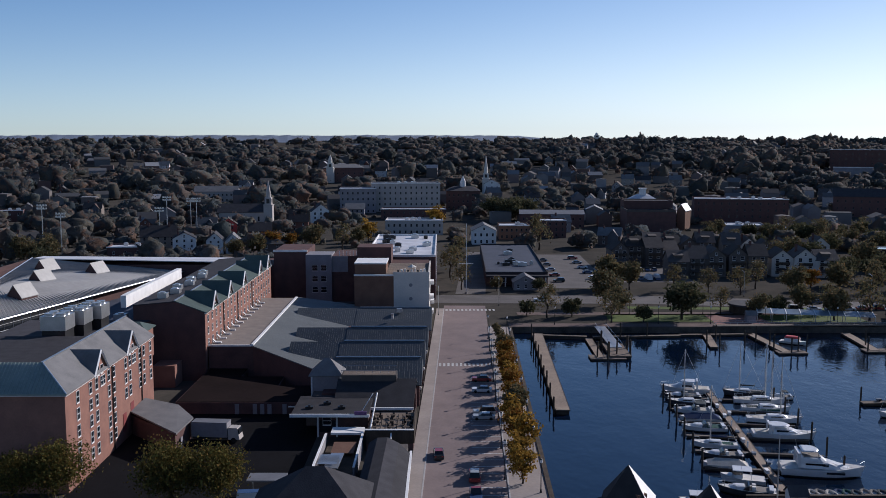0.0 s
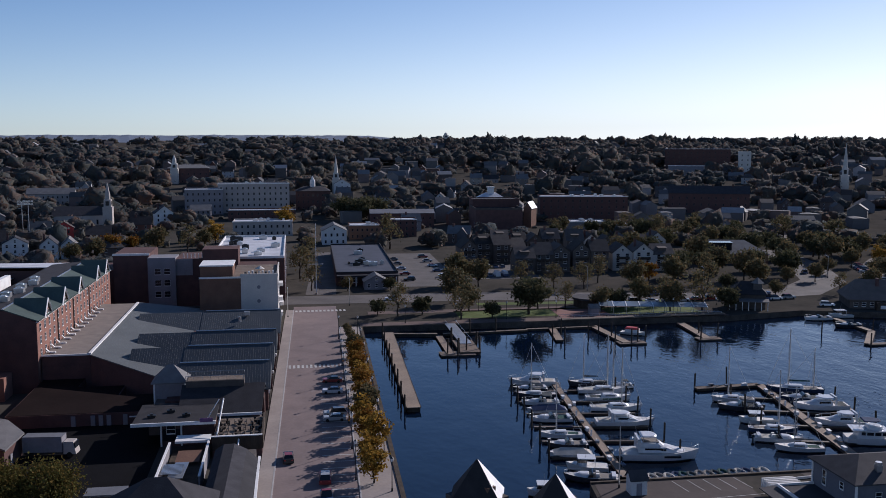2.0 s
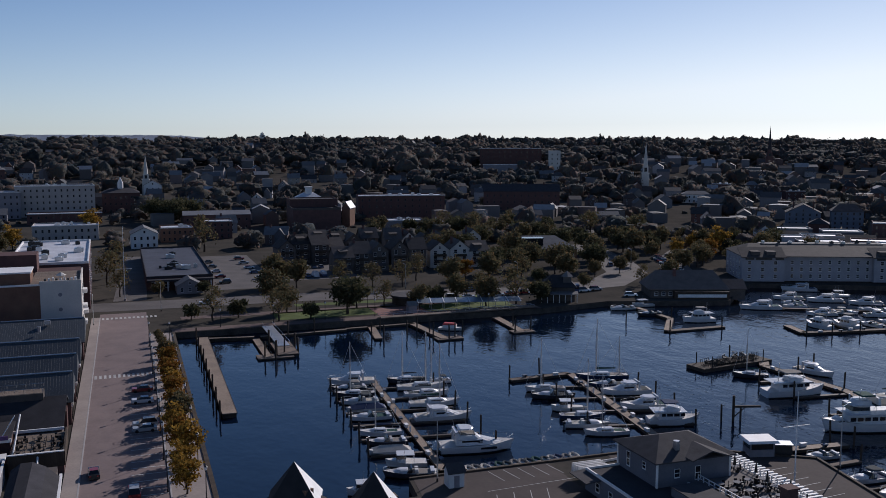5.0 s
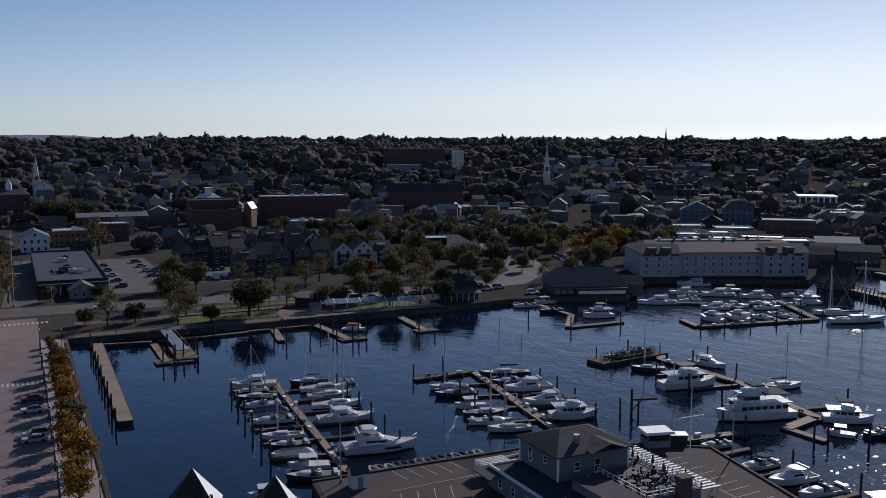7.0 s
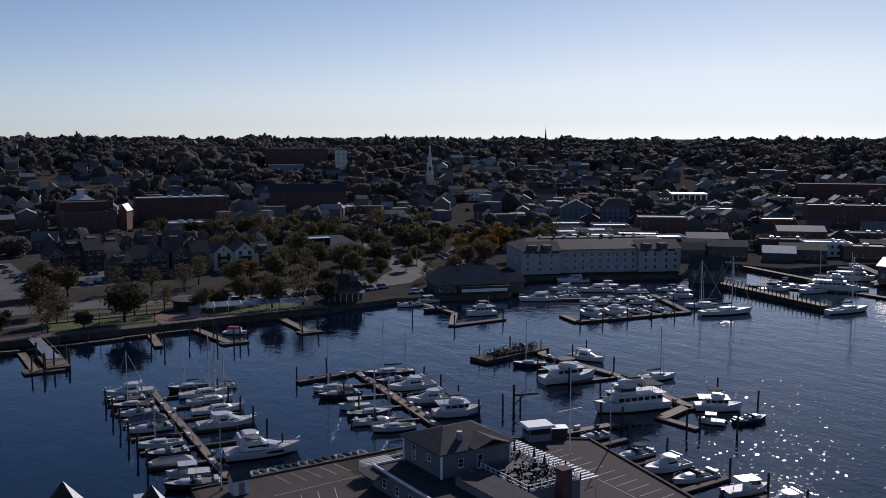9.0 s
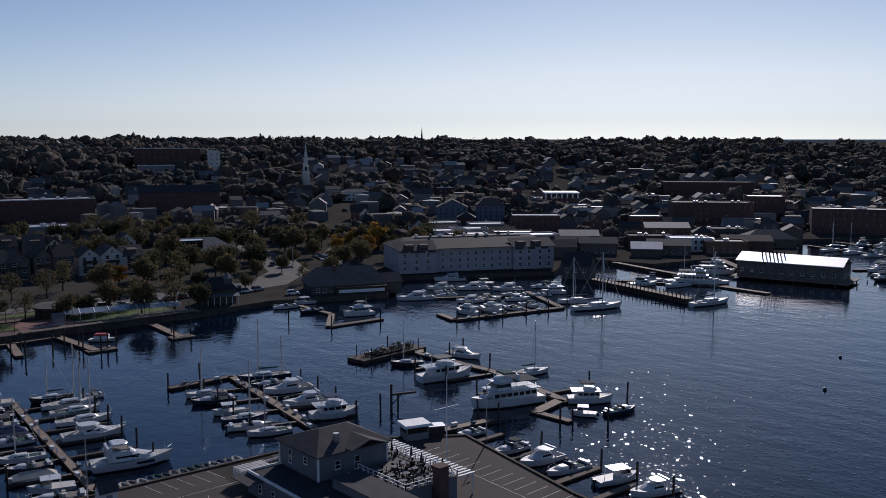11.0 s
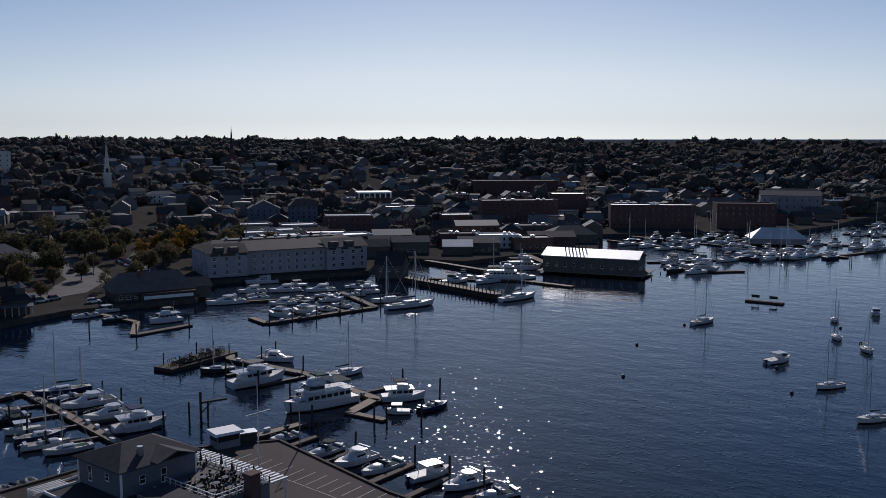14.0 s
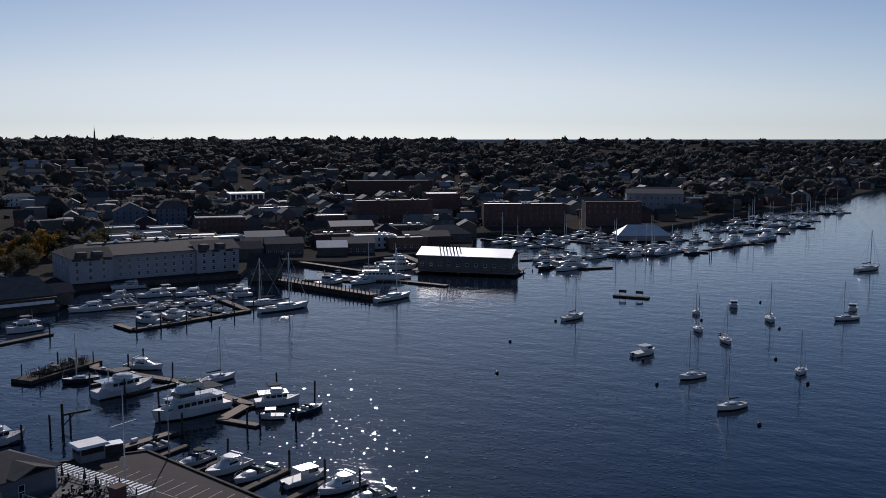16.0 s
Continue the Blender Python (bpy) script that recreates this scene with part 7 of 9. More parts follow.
def trawler():
    t = base_boat("trawler_yacht", "high-sided white trawler yacht with square wheelhouse at a dock", 11, 3.9, 1.5, 0.9, 0.45, hull=HULL_WHITE)
    part("saloon", pod(-3.6, 2.4, 1.55, 1.4, 3.1, 0.5, 0.1, 0.12), GELCOAT, t)
    band(t, -3.0, 1.8, 1.5, 2.2, 2.8)
    for x in (-2.1, -0.6, 0.8):
        for y in (-1.5, 1.5):
            part("window_post", box(x - 0.12, x + 0.12, y - 0.06, y + 0.06, 2.15, 2.85), GELCOAT, t)
    part("upper_deck", box(-4.8, 2.3, -1.75, 1.75, 3.1, 3.22), GELCOAT, t)
    part("flybridge", pod(-1.6, 1.6, 1.3, 3.2, 4.0, 0.5, 0.0, 0.15), GELCOAT, t)
    part("bimini", pod(-2.6, 1.0, 1.4, 4.95, 5.12, 0.2, 0.2, 0.15), CANVAS, t)
    for x in (-2.4, 0.8):
        for y in (-1.25, 1.25):
            part("top_pole", tube((x, y, 3.2), (x, y, 5.0), 0.035, 5), STEEL, t)
    part("mast", tube((-3.0, 0, 3.2), (-3.0, 0, 6.8), 0.06, 6), ALU, t)
    rail(t, [(2.4, -1.6, 2.3), (4.2, -1.0, 2.5), (5.3, 0, 2.6), (4.2, 1.0, 2.5), (2.4, 1.6, 2.3)])
    rail(t, [(-4.7, -1.7, 3.8), (-4.7, 1.7, 3.8)])
    return t


def ferry():
    t = base_boat("excursion_boat", "big white two-deck excursion yacht moored at a dock", 17, 5.2, 2.0, 0.95, 0.4, hull=HULL_WHITE)
    part("main_cabin", pod(-6.5, 4.6, 2.2, 1.9, 3.9, 0.9, 0.1, 0.1), GELCOAT, t)
    for y in (-2.18, 2.18):
        for x in np.arange(-5.6, 3.6, 1.5):
            part("side_window", box(x - 0.55, x + 0.55, y - 0.04, y + 0.04, 2.7, 3.45), TINTED, t)
    part("upper_deck", box(-7.2, 4.4, -2.4, 2.4, 3.9, 4.05), GELCOAT, t)
    part("wheelhouse", pod(-0.5, 3.4, 1.7, 4.05, 5.7, 0.5, 0.1, 0.15), GELCOAT, t)
    part("wheelhouse_window", taper(-0.2, 3.32, -1.66, 1.66, 4.7, 5.4, 0.2, 0, 0.04), TINTED, t)
    part("wheelhouse_roof", box(-1.0, 3.3, -1.8, 1.8, 5.7, 5.85), GELCOAT, t)
    part("awning", box(-6.8, -1.0, -2.1, 2.1, 5.7, 5.8), CANVAS, t)
    for x in (-6.6, -4.0, -1.3):
        for y in (-2.0, 2.0):
            part("awning_pole", tube((x, y, 4.0), (x, y, 5.72), 0.04, 5), STEEL, t)
    part("mast", tube((1.0, 0, 5.8), (0.6, 0, 8.6), 0.07, 6), ALU, t)
    part("flybridge", pod(-0.8, 3.0, 1.6, 5.85, 6.7, 0.7, 0.1, 0.1), GELCOAT, t)
    part("flybridge_canopy", taper(-1.6, 1.4, -1.5, 1.5, 7.5, 7.75, 0.2, 0.2, 0.2), CANVAS, t, "dark canvas canopy")
    for x in (-1.5, 1.2):
        for y in (-1.4, 1.4):
            part("canopy_pole", tube((x, y, 6.5), (x, y, 7.52), 0.04, 5), STEEL, t)
    part("radar_arch", taper(-2.4, -1.8, -1.9, 1.9, 5.8, 7.2, 0.1, 0.1, 0.3), GELCOAT, t)
    part("radar_dome", tube((-2.1, 0, 7.2), (-2.1, 0, 7.5), 0.4, 10, r2=0.3), GELCOAT, t)
    part("boom", tube((-2.4, 0, 6.2), (-6.4, 0.4, 7.4), 0.06, 5), ALU, t)
    part("fore_cabin", pod(4.2, 6.6, 1.5, 1.9, 2.9, 0.9, 0.1, 0.3), GELCOAT, t)
    part("fore_window", pod(4.4, 6.3, 1.47, 2.3, 2.7, 0.6, 0.05, 0.1), TINTED, t)
    for y in (-2.35, 2.35):
        rail(t, [(x, y, 4.9) for x in np.arange(-7, 0, 1.4)])
    rail(t, [(4.6, -2.0, 2.9), (7.0, -1.2, 3.2), (8.2, 0, 3.3), (7.0, 1.2, 3.2), (4.6, 2.0, 2.9)])
    return t


def spars(t, x, h, D, L, boom=True):
    part("mast", tube((x, 0, D), (x, 0, h), 0.12, 6, r2=0.085), ALU, t)
    part("spreader", tube((x, -0.9, h * 0.55), (x, 0.9, h * 0.55), 0.03, 4), ALU, t)
    for a, b in (((L * 0.48, 0, D * 1.2), (x, 0, h * 0.97)), ((-L * 0.48, 0, D), (x, 0, h * 0.99)), ((x - 0.1, 1.2, D), (x, 0.9, h * 0.55)), ((x - 0.1, -1.2, D), (x, -0.9, h * 0.55)),
                 ((x, 0.9, h * 0.55), (x, 0, h * 0.96)), ((x, -0.9, h * 0.55), (x, 0, h * 0.96))):
        part("stay", tube(a, b, 0.028, 3), STEEL, t)
    if boom:
        bm = tube((x - 0.1, 0, D + 1.25), (x - L * 0.36, 0, D + 1.2), 0.2, 7, r2=0.12)
        part("sail_cover", bm, CANVAS, t)


def sail_boat(two=False):
    nm, lab = ("ketch", "two-masted white ketch with furled sails, moored at a dock") if two else ("sailing_boat", "sloop with bare aluminium mast and covered sail")
    t = base_boat(nm, lab, 9.5, 2.9, 1.0, 0.6, 0.3)
    part("coach_roof", pod(-1.4, 2.4, 0.85, 0.95, 1.5, 0.8, 0.1, 0.2), GELCOAT, t)
    for y in (-0.78, 0.78):
        part("port_light", box(-0.8, 1.2, y - 0.05, y + 0.05, 1.12, 1.3), TINTED, t)
    part("cockpit", box(-3.8, -1.6, -0.7, 0.7, 0.9, 0.98), CANVAS, t)
    part("tiller", tube((-4.2, 0, 1.1), (-3.0, 0, 1.4), 0.04, 4), DECKWOOD, t)
    spars(t, 0.9, 12.0, 1.0, 9.5)
    if two:
        spars(t, -3.2, 8.5, 1.0, 4.0, False)
    rail(t, [(3.0, -0.9, 1.65), (4.3, -0.3, 1.75), (4.3, 0.3, 1.75), (3.0, 0.9, 1.65)])
    rail(t, [(-3.0, 1.05, 1.55), (-4.5, 0.85, 1.55), (-4.5, -0.85, 1.55), (-3.0, -1.05, 1.55)])
    return t


def work_boat():
    t = base_boat("lobster_boat", "small work boat with forward wheelhouse and open deck", 8, 2.8, 1.1, 0.9, 0.5)
    part("wheelhouse", pod(0.0, 1.9, 1.0, 1.0, 2.6, 0.35, 0.0, 0.08), GELCOAT, t)
    part("wheelhouse_window", taper(0.1, 1.86, -1.0, 1.0, 1.85, 2.4, 0.14, 0, 0.03), TINTED, t)
    part("wheelhouse_roof", box(-1.6, 1.8, -1.15, 1.15, 2.6, 2.72), GELCOAT, t)
    for y in (-1.0, 1.0):
        part("roof_post", tube((-1.5, y, 1.0), (-1.5, y, 2.6), 0.05, 5), GELCOAT, t)
    part("fore_cabin", pod(1.8, 3.0, 0.8, 1.05, 1.6, 0.5, 0, 0.2), GELCOAT, t)
    part("antenna", tube((0.3, 0.5, 2.7), (0.1, 0.5, 5.0), 0.025, 4), STEEL, t)
    outboard(t, -4.0, 0, 0.7)
    return t


def tarp_boat():
    t = base_boat("covered_boat", "boat under a peaked grey canvas winter cover", 8, 2.7, 0.95)
    bm = gable_roof(-3.6, 3.0, -1.2, 1.2, 1.0, 0.8, 0.1, 0.06, hip=1.4)
    part("cover", bm, CANVAS, t)
    part("ridge_pole", tube((-2.4, 0, 1.85), (1.9, 0, 1.9), 0.04, 5), ALU, t)
    return t


def dinghy():
    t = thing("dinghy", "small white dinghy drawn up at the quay", "dinghy")
    path = [(-1.5, -0.55), (0.3, -0.58), (0.95, -0.42), (1.35, -0.12), (1.35, 0.12), (0.95, 0.42), (0.3, 0.58), (-1.5, 0.55)]
    ring = bmesh.new()
    for (ax, ay), (bx, by) in zip(path, path[1:]):
        tube((ax, ay, 0.32 + 0.1 * max(0, ax)), (bx, by, 0.32 + 0.1 * max(0, bx)), 0.23, 8, ring)
    part("buoyancy_tube", ring, CANVAS, t)
    part("floor", hexa(bmesh.new(), [(-1.3, -0.45), (0.5, -0.45), (1.2, 0), (0.5, 0.45), (-1.3, 0.45)], [(-1.3, -0.45), (0.5, -0.45), (1.2, 0), (0.5, 0.45), (-1.3, 0.45)], 0.12, 0.2), BOATDECK, t)
    part("transom", box(-1.36, -1.28, -0.5, 0.5, 0.1, 0.6), BOATDECK, t)
    part("thwart", box(-0.5, -0.2, -0.5, 0.5, 0.42, 0.48), DECKWOOD, t)
    outboard(t, -1.5, 0, 0.45)
    return t


def far_boat(sail=False):
    t = base_boat("sailing_boat" if sail else "cabin_cruiser", "moored sloop in the distant marina" if sail else "white motor cruiser in the distant marina", 11, 3.6, 1.3)
    part("cabin", pod(-2.6, 3.0, 1.3, 1.2, 2.4 if not sail else 1.8, 1.6, 0.2, 0.25), GELCOAT, t)
    part("window_band", box(-2.0, 0.6, -1.24, 1.24, 1.6, 2.0) if not sail else box(-1.6, 1.0, -1.18, 1.18, 1.4, 1.6), TINTED, t)
    if sail:
        part("mast", tube((0.8, 0, 1), (0.8, 0, 14), 0.1, 5), ALU, t)
        part("sail_cover", tube((0.7, 0, 2.6), (-3.2, 0, 2.5), 0.22, 6), CANVAS, t)
    else:
        part("flybridge", pod(-2.4, 0.4, 1.2, 2.4, 3.1, 0.6, 0.1, 0.15), CANVAS, t)
        part("hardtop", box(-2.3, -0.2, -1.2, 1.2, 3.9, 4.05), CANVAS, t)
        part("top_pole", tube((-2.0, 0, 3), (-2.0, 0, 5.6), 0.08, 5), STEEL, t)
    return t


def launch():
    t = base_boat("harbour_launch", "small harbour launch with red covered cabin", 8, 2.8, 0.9, 0.9, 0.4)
    part("canopy", pod(-2.6, 2.0, 1.15, 1.9, 2.5, 0.5, 0.3, 0.3), RED, t, "bright red canopy")
    part("side_screen", box(-2.4, 1.6, -1.05, 1.05, 0.85, 1.9), TRIM, t)
    for x in (-2.4, 1.6):
        for y in (-1.1, 1.1):
            part("canopy_post", tube((x, y, 0.85), (x, y, 1.95), 0.05, 5), STEEL, t)
    return t


MAKERS = {"launch": (launch, 8.0), "fm": (far_boat, 11.0), "fs": (lambda: far_boat(True), 11.0), "day": (day_boat, 8.0), "top": (day_boat_top, 8.0), "cruiser": (cruiser, 11.0), "yacht": (yacht, 14.0), "trawler": (trawler, 11.0), "ferry": (ferry, 17.0),
          "sail": (sail_boat, 9.5), "ketch": (lambda: sail_boat(True), 9.5), "work": (work_boat, 8.0), "tarp": (tarp_boat, 8.0), "dinghy": (dinghy, 3.0)}
FIRST = {}


def boat(kind, x, y, ang, length, group="", label="", z=0.0):
    make, L = MAKERS[kind]
    k = length / L
    m = pose(x, y, z, 0, 0, ang) @ Matrix.Diagonal((k, (1 + k) / 2 * 1.18, (1 + k) / 2 * (1.05 if kind in ("sail", "ketch", "fs") else 0.95), 1))
    if kind in FIRST:
        b = copy_thing(FIRST[kind], Matrix.Identity(4))
    else:
        b = FIRST[kind] = make()
    b.matrix_basis = m
    return tagged(b, label, group=group)


FLEET = {
    "boats at the western dock": [
        ("cruiser", 55.8, 213.9, 168, 11.2), ("top", 53.9, 208.3, 172, 8.2), ("sail", 53.8, 203.0, 172, 9.4), ("top", 53.4, 196.9, 172, 8.4), ("tarp", 53.2, 191.0, 174, 8.6),
        ("day", 52.3, 184.7, 174, 9.0), ("sail", 51.4, 174.1, 170, 8.6), ("day", 51.0, 168.3, 172, 7.9), ("tarp", 50.0, 162.7, 170, 8.2), ("work", 50.9, 155.6, 166, 7.4), ("day", 50.0, 150.5, 164, 9.4),
        ("sail", 68.5, 211.0, 172, 9.4), ("top", 76.0, 208.0, 172, 5.0), ("sail", 70.0, 204.2, -8, 11.2), ("sail", 69.3, 198.0, -8, 10.3), ("sail", 68.4, 190.1, -8, 11.3), ("cruiser", 66.6, 179.6, -8, 12.1), ("yacht", 66.0, 159.4, -10, 14.0)],
    "boats at the middle dock": [
        ("sail", 96.0, 192.7, 165, 9.4), ("top", 94.9, 187.0, 165, 9.6), ("work", 93.5, 176.8, 161, 7.0), ("sail", 94.0, 170.6, -19, 9.7), ("day", 92.2, 165.2, -20, 9.0), ("sail", 93.1, 159.4, 166, 9.1),
        ("ketch", 113.6, 198.0, 165, 12.9), ("day", 111.6, 190.9, 167, 10.0), ("cruiser", 112.0, 184.4, 170, 11.7), ("cruiser", 109.9, 173.0, 167, 10.6), ("trawler", 109.6, 161.2, -17, 10.6)],
    "boats at the eastern dock": [
        ("sail", 148.5, 187.5, 150, 8.5), ("trawler", 147.5, 170.6, -10, 14.5), ("cruiser", 165.4, 184.6, -71, 10.2), ("ferry", 142.5, 145.0, 167, 17.3), ("sail", 166.0, 160.4, -14, 10.5), ("work", 149.4, 128.8, 130, 5.3), ("trawler", 158.2, 134.6, -40, 9.9), ("day", 157.3, 125.3, -7, 8.4)],
    "boats along the car park quay": [
        ("top", 121.6, 121.9, 178, 8.6), ("cruiser", 121.8, 114.3, 176, 9.6), ("day", 122.0, 108.0, 176, 9.6), ("day", 122.8, 134.0, 172, 6.4), ("work", 124.8, 99.4, -16, 8.4), ("cruiser", 124.9, 92.2, 165, 8.9), ("day", 124.4, 85.3, 155, 7.8)],
    "boats by the inn": [
        ("cruiser", 250.0, 290.5, 152, 13.0), ("cruiser", 211.0, 263.4, 156, 14.0), ("day", 224.0, 261.7, 158, 8.1), ("cruiser", 241.9, 267.7, 154, 12.5), ("cruiser", 251.1, 258.2, 154, 11.5), ("top", 243.5, 246.8, 145, 9.4), ("trawler", 207.1, 231.1, 100, 9.0),
        ("trawler", 215.6, 228.8, 100, 9.0), ("top", 265.9, 253.6, 157, 10.5), ("sail", 250.4, 221.7, 154, 15.2), ("sail", 247.2, 209.6, -18, 19.5), ("sail", 283.5, 190.0, -10, 18.0), ("trawler", 178.0, 251.4, 170, 10.6), ("day", 166.4, 278.0, 175, 9.0), ("day", 169.4, 266.0, 172, 8.5), ("work", 176.2, 281.2, 172, 7.9), ("top", 232.0, 228.0, 100, 8.0), ("day", 224.0, 227.0, 100, 8.0),
        ("cruiser", 233.2, 276.3, 155, 10.5), ("day", 228.2, 268.1, 155, 7.5), ("cruiser", 238.6, 239.0, -25, 9.0), ("trawler", 258.5, 241.2, 155, 9.5), ("cruiser", 222.3, 246.9, 155, 9.8), ("top", 231.5, 246.0, -25, 8.6), ("day", 251.0, 240.0, 155, 7.8), ("work", 254.1, 274.1, 155, 7.6)],
    "boats on moorings": [
        ("sail", 283.0, 119.9, -13, 11.1), ("work", 245.4, 83.1, -22, 8.4), ("sail", 284.3, 80.1, 205, 7.5), ("sail", 311.6, 88.8, 200, 6.4), ("sail", 272.5, 68.7, 210, 7.8), ("sail", 227.4, 64.9, 150, 8.1), ("sail", 205.9, 50.0, 150, 8.4), ("sail", 312.0, 65.4, 200, 9.2), ("work", 330.9, 81.6, 200, 6.4),
        ("sail", 246.2, 43.5, 185, 6.8), ("sail", 325.9, 45.1, 140, 9.4), ("work", 344.9, 45.8, 185, 7.0), ("sail", 454.5, 55.3, -26, 17.0)],
    "boats in the far marina": [
        ("yacht", 398.0, 172.2, 100, 16.0), ("cruiser", 452.6, 161.0, 163, 13.8), ("yacht", 462.0, 151.1, 172, 16.0), ("trawler", 474.3, 188.1, 156, 14.0), ("yacht", 520.0, 132.0, 171, 20.0), ("yacht", 560.0, 122.8, 175, 24.0)],
}
for grp, fleet in FLEET.items():
    for row in fleet:
        boat(*row, group=grp)

# ---- docks and piles ----
PILE_MESH = {}


def pile(x, y, top=3.6, r=0.2, group="mooring posts"):
    key = (round(top, 1), r)
    if key not in PILE_MESH:
        bm = tube((0, 0, -3), (0, 0, top), r, 8)
        tube((0, 0, top), (0, 0, top + 0.18), r * 0.95, 8, bm, r * 0.2)
        me = bpy.data.meshes.new("mooring_post")
        bm.to_mesh(me), bm.free()
        me.materials.append(TIMBER)
        PILE_MESH[key] = me
    ob = inst("mooring_post", PILE_MESH[key], m=pose(x, y, 0, 1.5 * math.sin(x * 3.1), 1.5 * math.cos(y * 2.7), 0))
    return tagged(ob, "dark timber mooring post standing in the water", "mooring post", group)


def dock(pts, w, label="floating timber dock on dark floats", z=0.6, fingers=(), name="dock"):
    """A walkway along points, with finger docks given as (x, y, angle, length, width)."""
    t = thing(name, label, "dock")
    for a, b in zip(pts, pts[1:]):
        a, b = Vector(a), Vector(b)
        ang, L = math.degrees(math.atan2(b.y - a.y, b.x - a.x)), (b - a).length
        m = pose(a.x, a.y, 0, 0, 0, ang - 90)
        part("deck", box(-w / 2, w / 2, 0, L, z - 0.16, z), DECKWOOD, t, m=m)
        bm = box(-w / 2 - 0.06, -w / 2, 0, L, z - 0.42, z + 0.05)
        box(w / 2, w / 2 + 0.06, 0, L, z - 0.42, z + 0.05, bm)
        box(-w / 2 + 0.1, w / 2 - 0.1, 0.2, L - 0.2, -0.25, z - 0.17, bm)
        part("float_and_fender", bm, TIMBER, t, m=m)
    for x, y, ang, L, fw in fingers:
        m = pose(x, y, 0, 0, 0, ang - 90)
        part("finger", box(-fw / 2, fw / 2, 0, L, z - 0.28, z - 0.12), WETDECK if fw < 1.15 else DECKWOOD, t, m=m)
        part("finger_float", box(-fw / 2 + 0.06, fw / 2 - 0.06, 0.1, L - 0.1, -0.2, z - 0.29), TIMBER, t, m=m)
    return t


def spine_fingers(a, b, n, ll, rl, la, ra, fw=0.8, skip=()):
    out = []
    for i in range(n):
        u = (i + 0.5) / n
        x, y = a[0] + (b[0] - a[0]) * u, a[1] + (b[1] - a[1]) * u
        if i not in skip:
            out += [(x, y, la, ll, fw), (x, y, ra, rl, fw)]
    return out


def finger_piles(fs):
    for x, y, ang, L, fw in fs:
        pile(x + math.cos(radians(ang)) * (L + 0.4), y + math.sin(radians(ang)) * (L + 0.4), 3.2 + 0.8 * abs(math.sin(x + y)))


f1 = spine_fingers((60.7, 211), (56.3, 156), 6, 10.5, 12.5, 172, -8)
dock([(61.0, 214), (56.0, 150)], 1.5, fingers=f1)
finger_piles(f1)
f2 = spine_fingers((107.5, 197), (101.0, 157), 4, 10.0, 11.5, 165, -15)
dock([(92.0, 203), (108.2, 204), (101.0, 154)], 2.0, fingers=f2)
finger_piles(f2)
pile(92.4, 204.5), pile(101, 206, 4.4), pile(119.5, 159, 3.6)
f3 = [(158.9, 180, 172, 12, 1.0), (159.5, 166, 172, 14, 1.0), (157, 152, 170, 14, 1.0), (155, 145, -10, 12, 1.0), (142.9, 137, -85, 10, 1.8)]
dock([(163, 201), (158.1, 194.2), (159.7, 167.7), (153.6, 137)], 2.4, fingers=f3)
finger_piles(f3)
dock([(131.9, 137.8), (113.0, 139.6)], 2.2)
dock([(153.6, 139.0), (142.5, 136.0)], 2.6)
for q in ((140.5, 127), (148, 121), (165, 130), (131, 141), (132.5, 136.5), (161, 170), (161.5, 186), (168, 188), (154, 203)):
    pile(*q, 4.2)
fq = [(115.5, 129.5, 2, 12, 1.2), (115.0, 118.2, 2, 11, 0.9), (114.5, 105.0, 2, 13, 1.4), (113, 96, 2, 13, 1.2), (112, 88, 2, 13, 1.2)]
dock([(115.6, 131), (112.4, 84)], 1.0, fingers=fq)
finger_piles(fq)
dock([(27.8, 275), (25.4, 195.5)], 3.0, "long pale timber pier with piles along one side", 1.1, name="pier")
dock([(27, 274.4), (42, 272.0)], 1.6, "narrow floating walkway beside the pier", 0.9)
for i in range(9):
    pile(street(8.6, 0) + 0.6 + 0.03 * i * 9, 196 + i * 9.3, 3.8 + 0.5 * (i % 3))
dock([(42.2, 270), (41.8, 246)], 2.0, fingers=[(39.0, 247.5, 0, 9.5, 5.0)])
dock([(44, 273), (70, 275)], 1.8)
dock([(78.2, 277), (75.5, 259)], 2.2)
dock([(91.4, 278), (93.5, 253)], 2.6, fingers=[(91, 253.5, 0, 8, 3.6)])
dock([(70, 276), (92, 277)], 1.6)
dock([(120, 278), (118.5, 255)], 2.6, fingers=[(115.5, 255.5, 0, 7, 4)])
for q in ((41, 247), (43.5, 245), (46.5, 249), (74.3, 262), (76.7, 258), (79, 270), (90, 268), (92, 262), (91, 256), (94.5, 252), (97, 254), (100, 256), (119, 262), (122, 256), (116, 254), (85, 262), (60, 274), (52, 273)):
    pile(*q, 4.6, 0.22)
dock([(172, 283), (171.7, 257.2), (160, 241)], 2.0, fingers=[(160, 241, 0, 20, 2.4)])
for q in ((160, 239.6), (178, 239), (172.6, 258), (156, 258)):
    pile(*q, 3.8)
dock([(198.8, 235), (196.2, 224.5), (238, 217.5), (253, 249)], 2.4, fingers=[(212, 222, 75, 12, 1.3), (226, 219.5, 75, 14, 1.3)])
for q in ((196, 223), (204, 221.5), (213, 220), (222, 218.4), (231, 217), (239, 216), (246, 232), (250, 241), (212, 235)):
    pile(*q, 3.6)
dock([(214, 262), (246, 244)], 1.8)


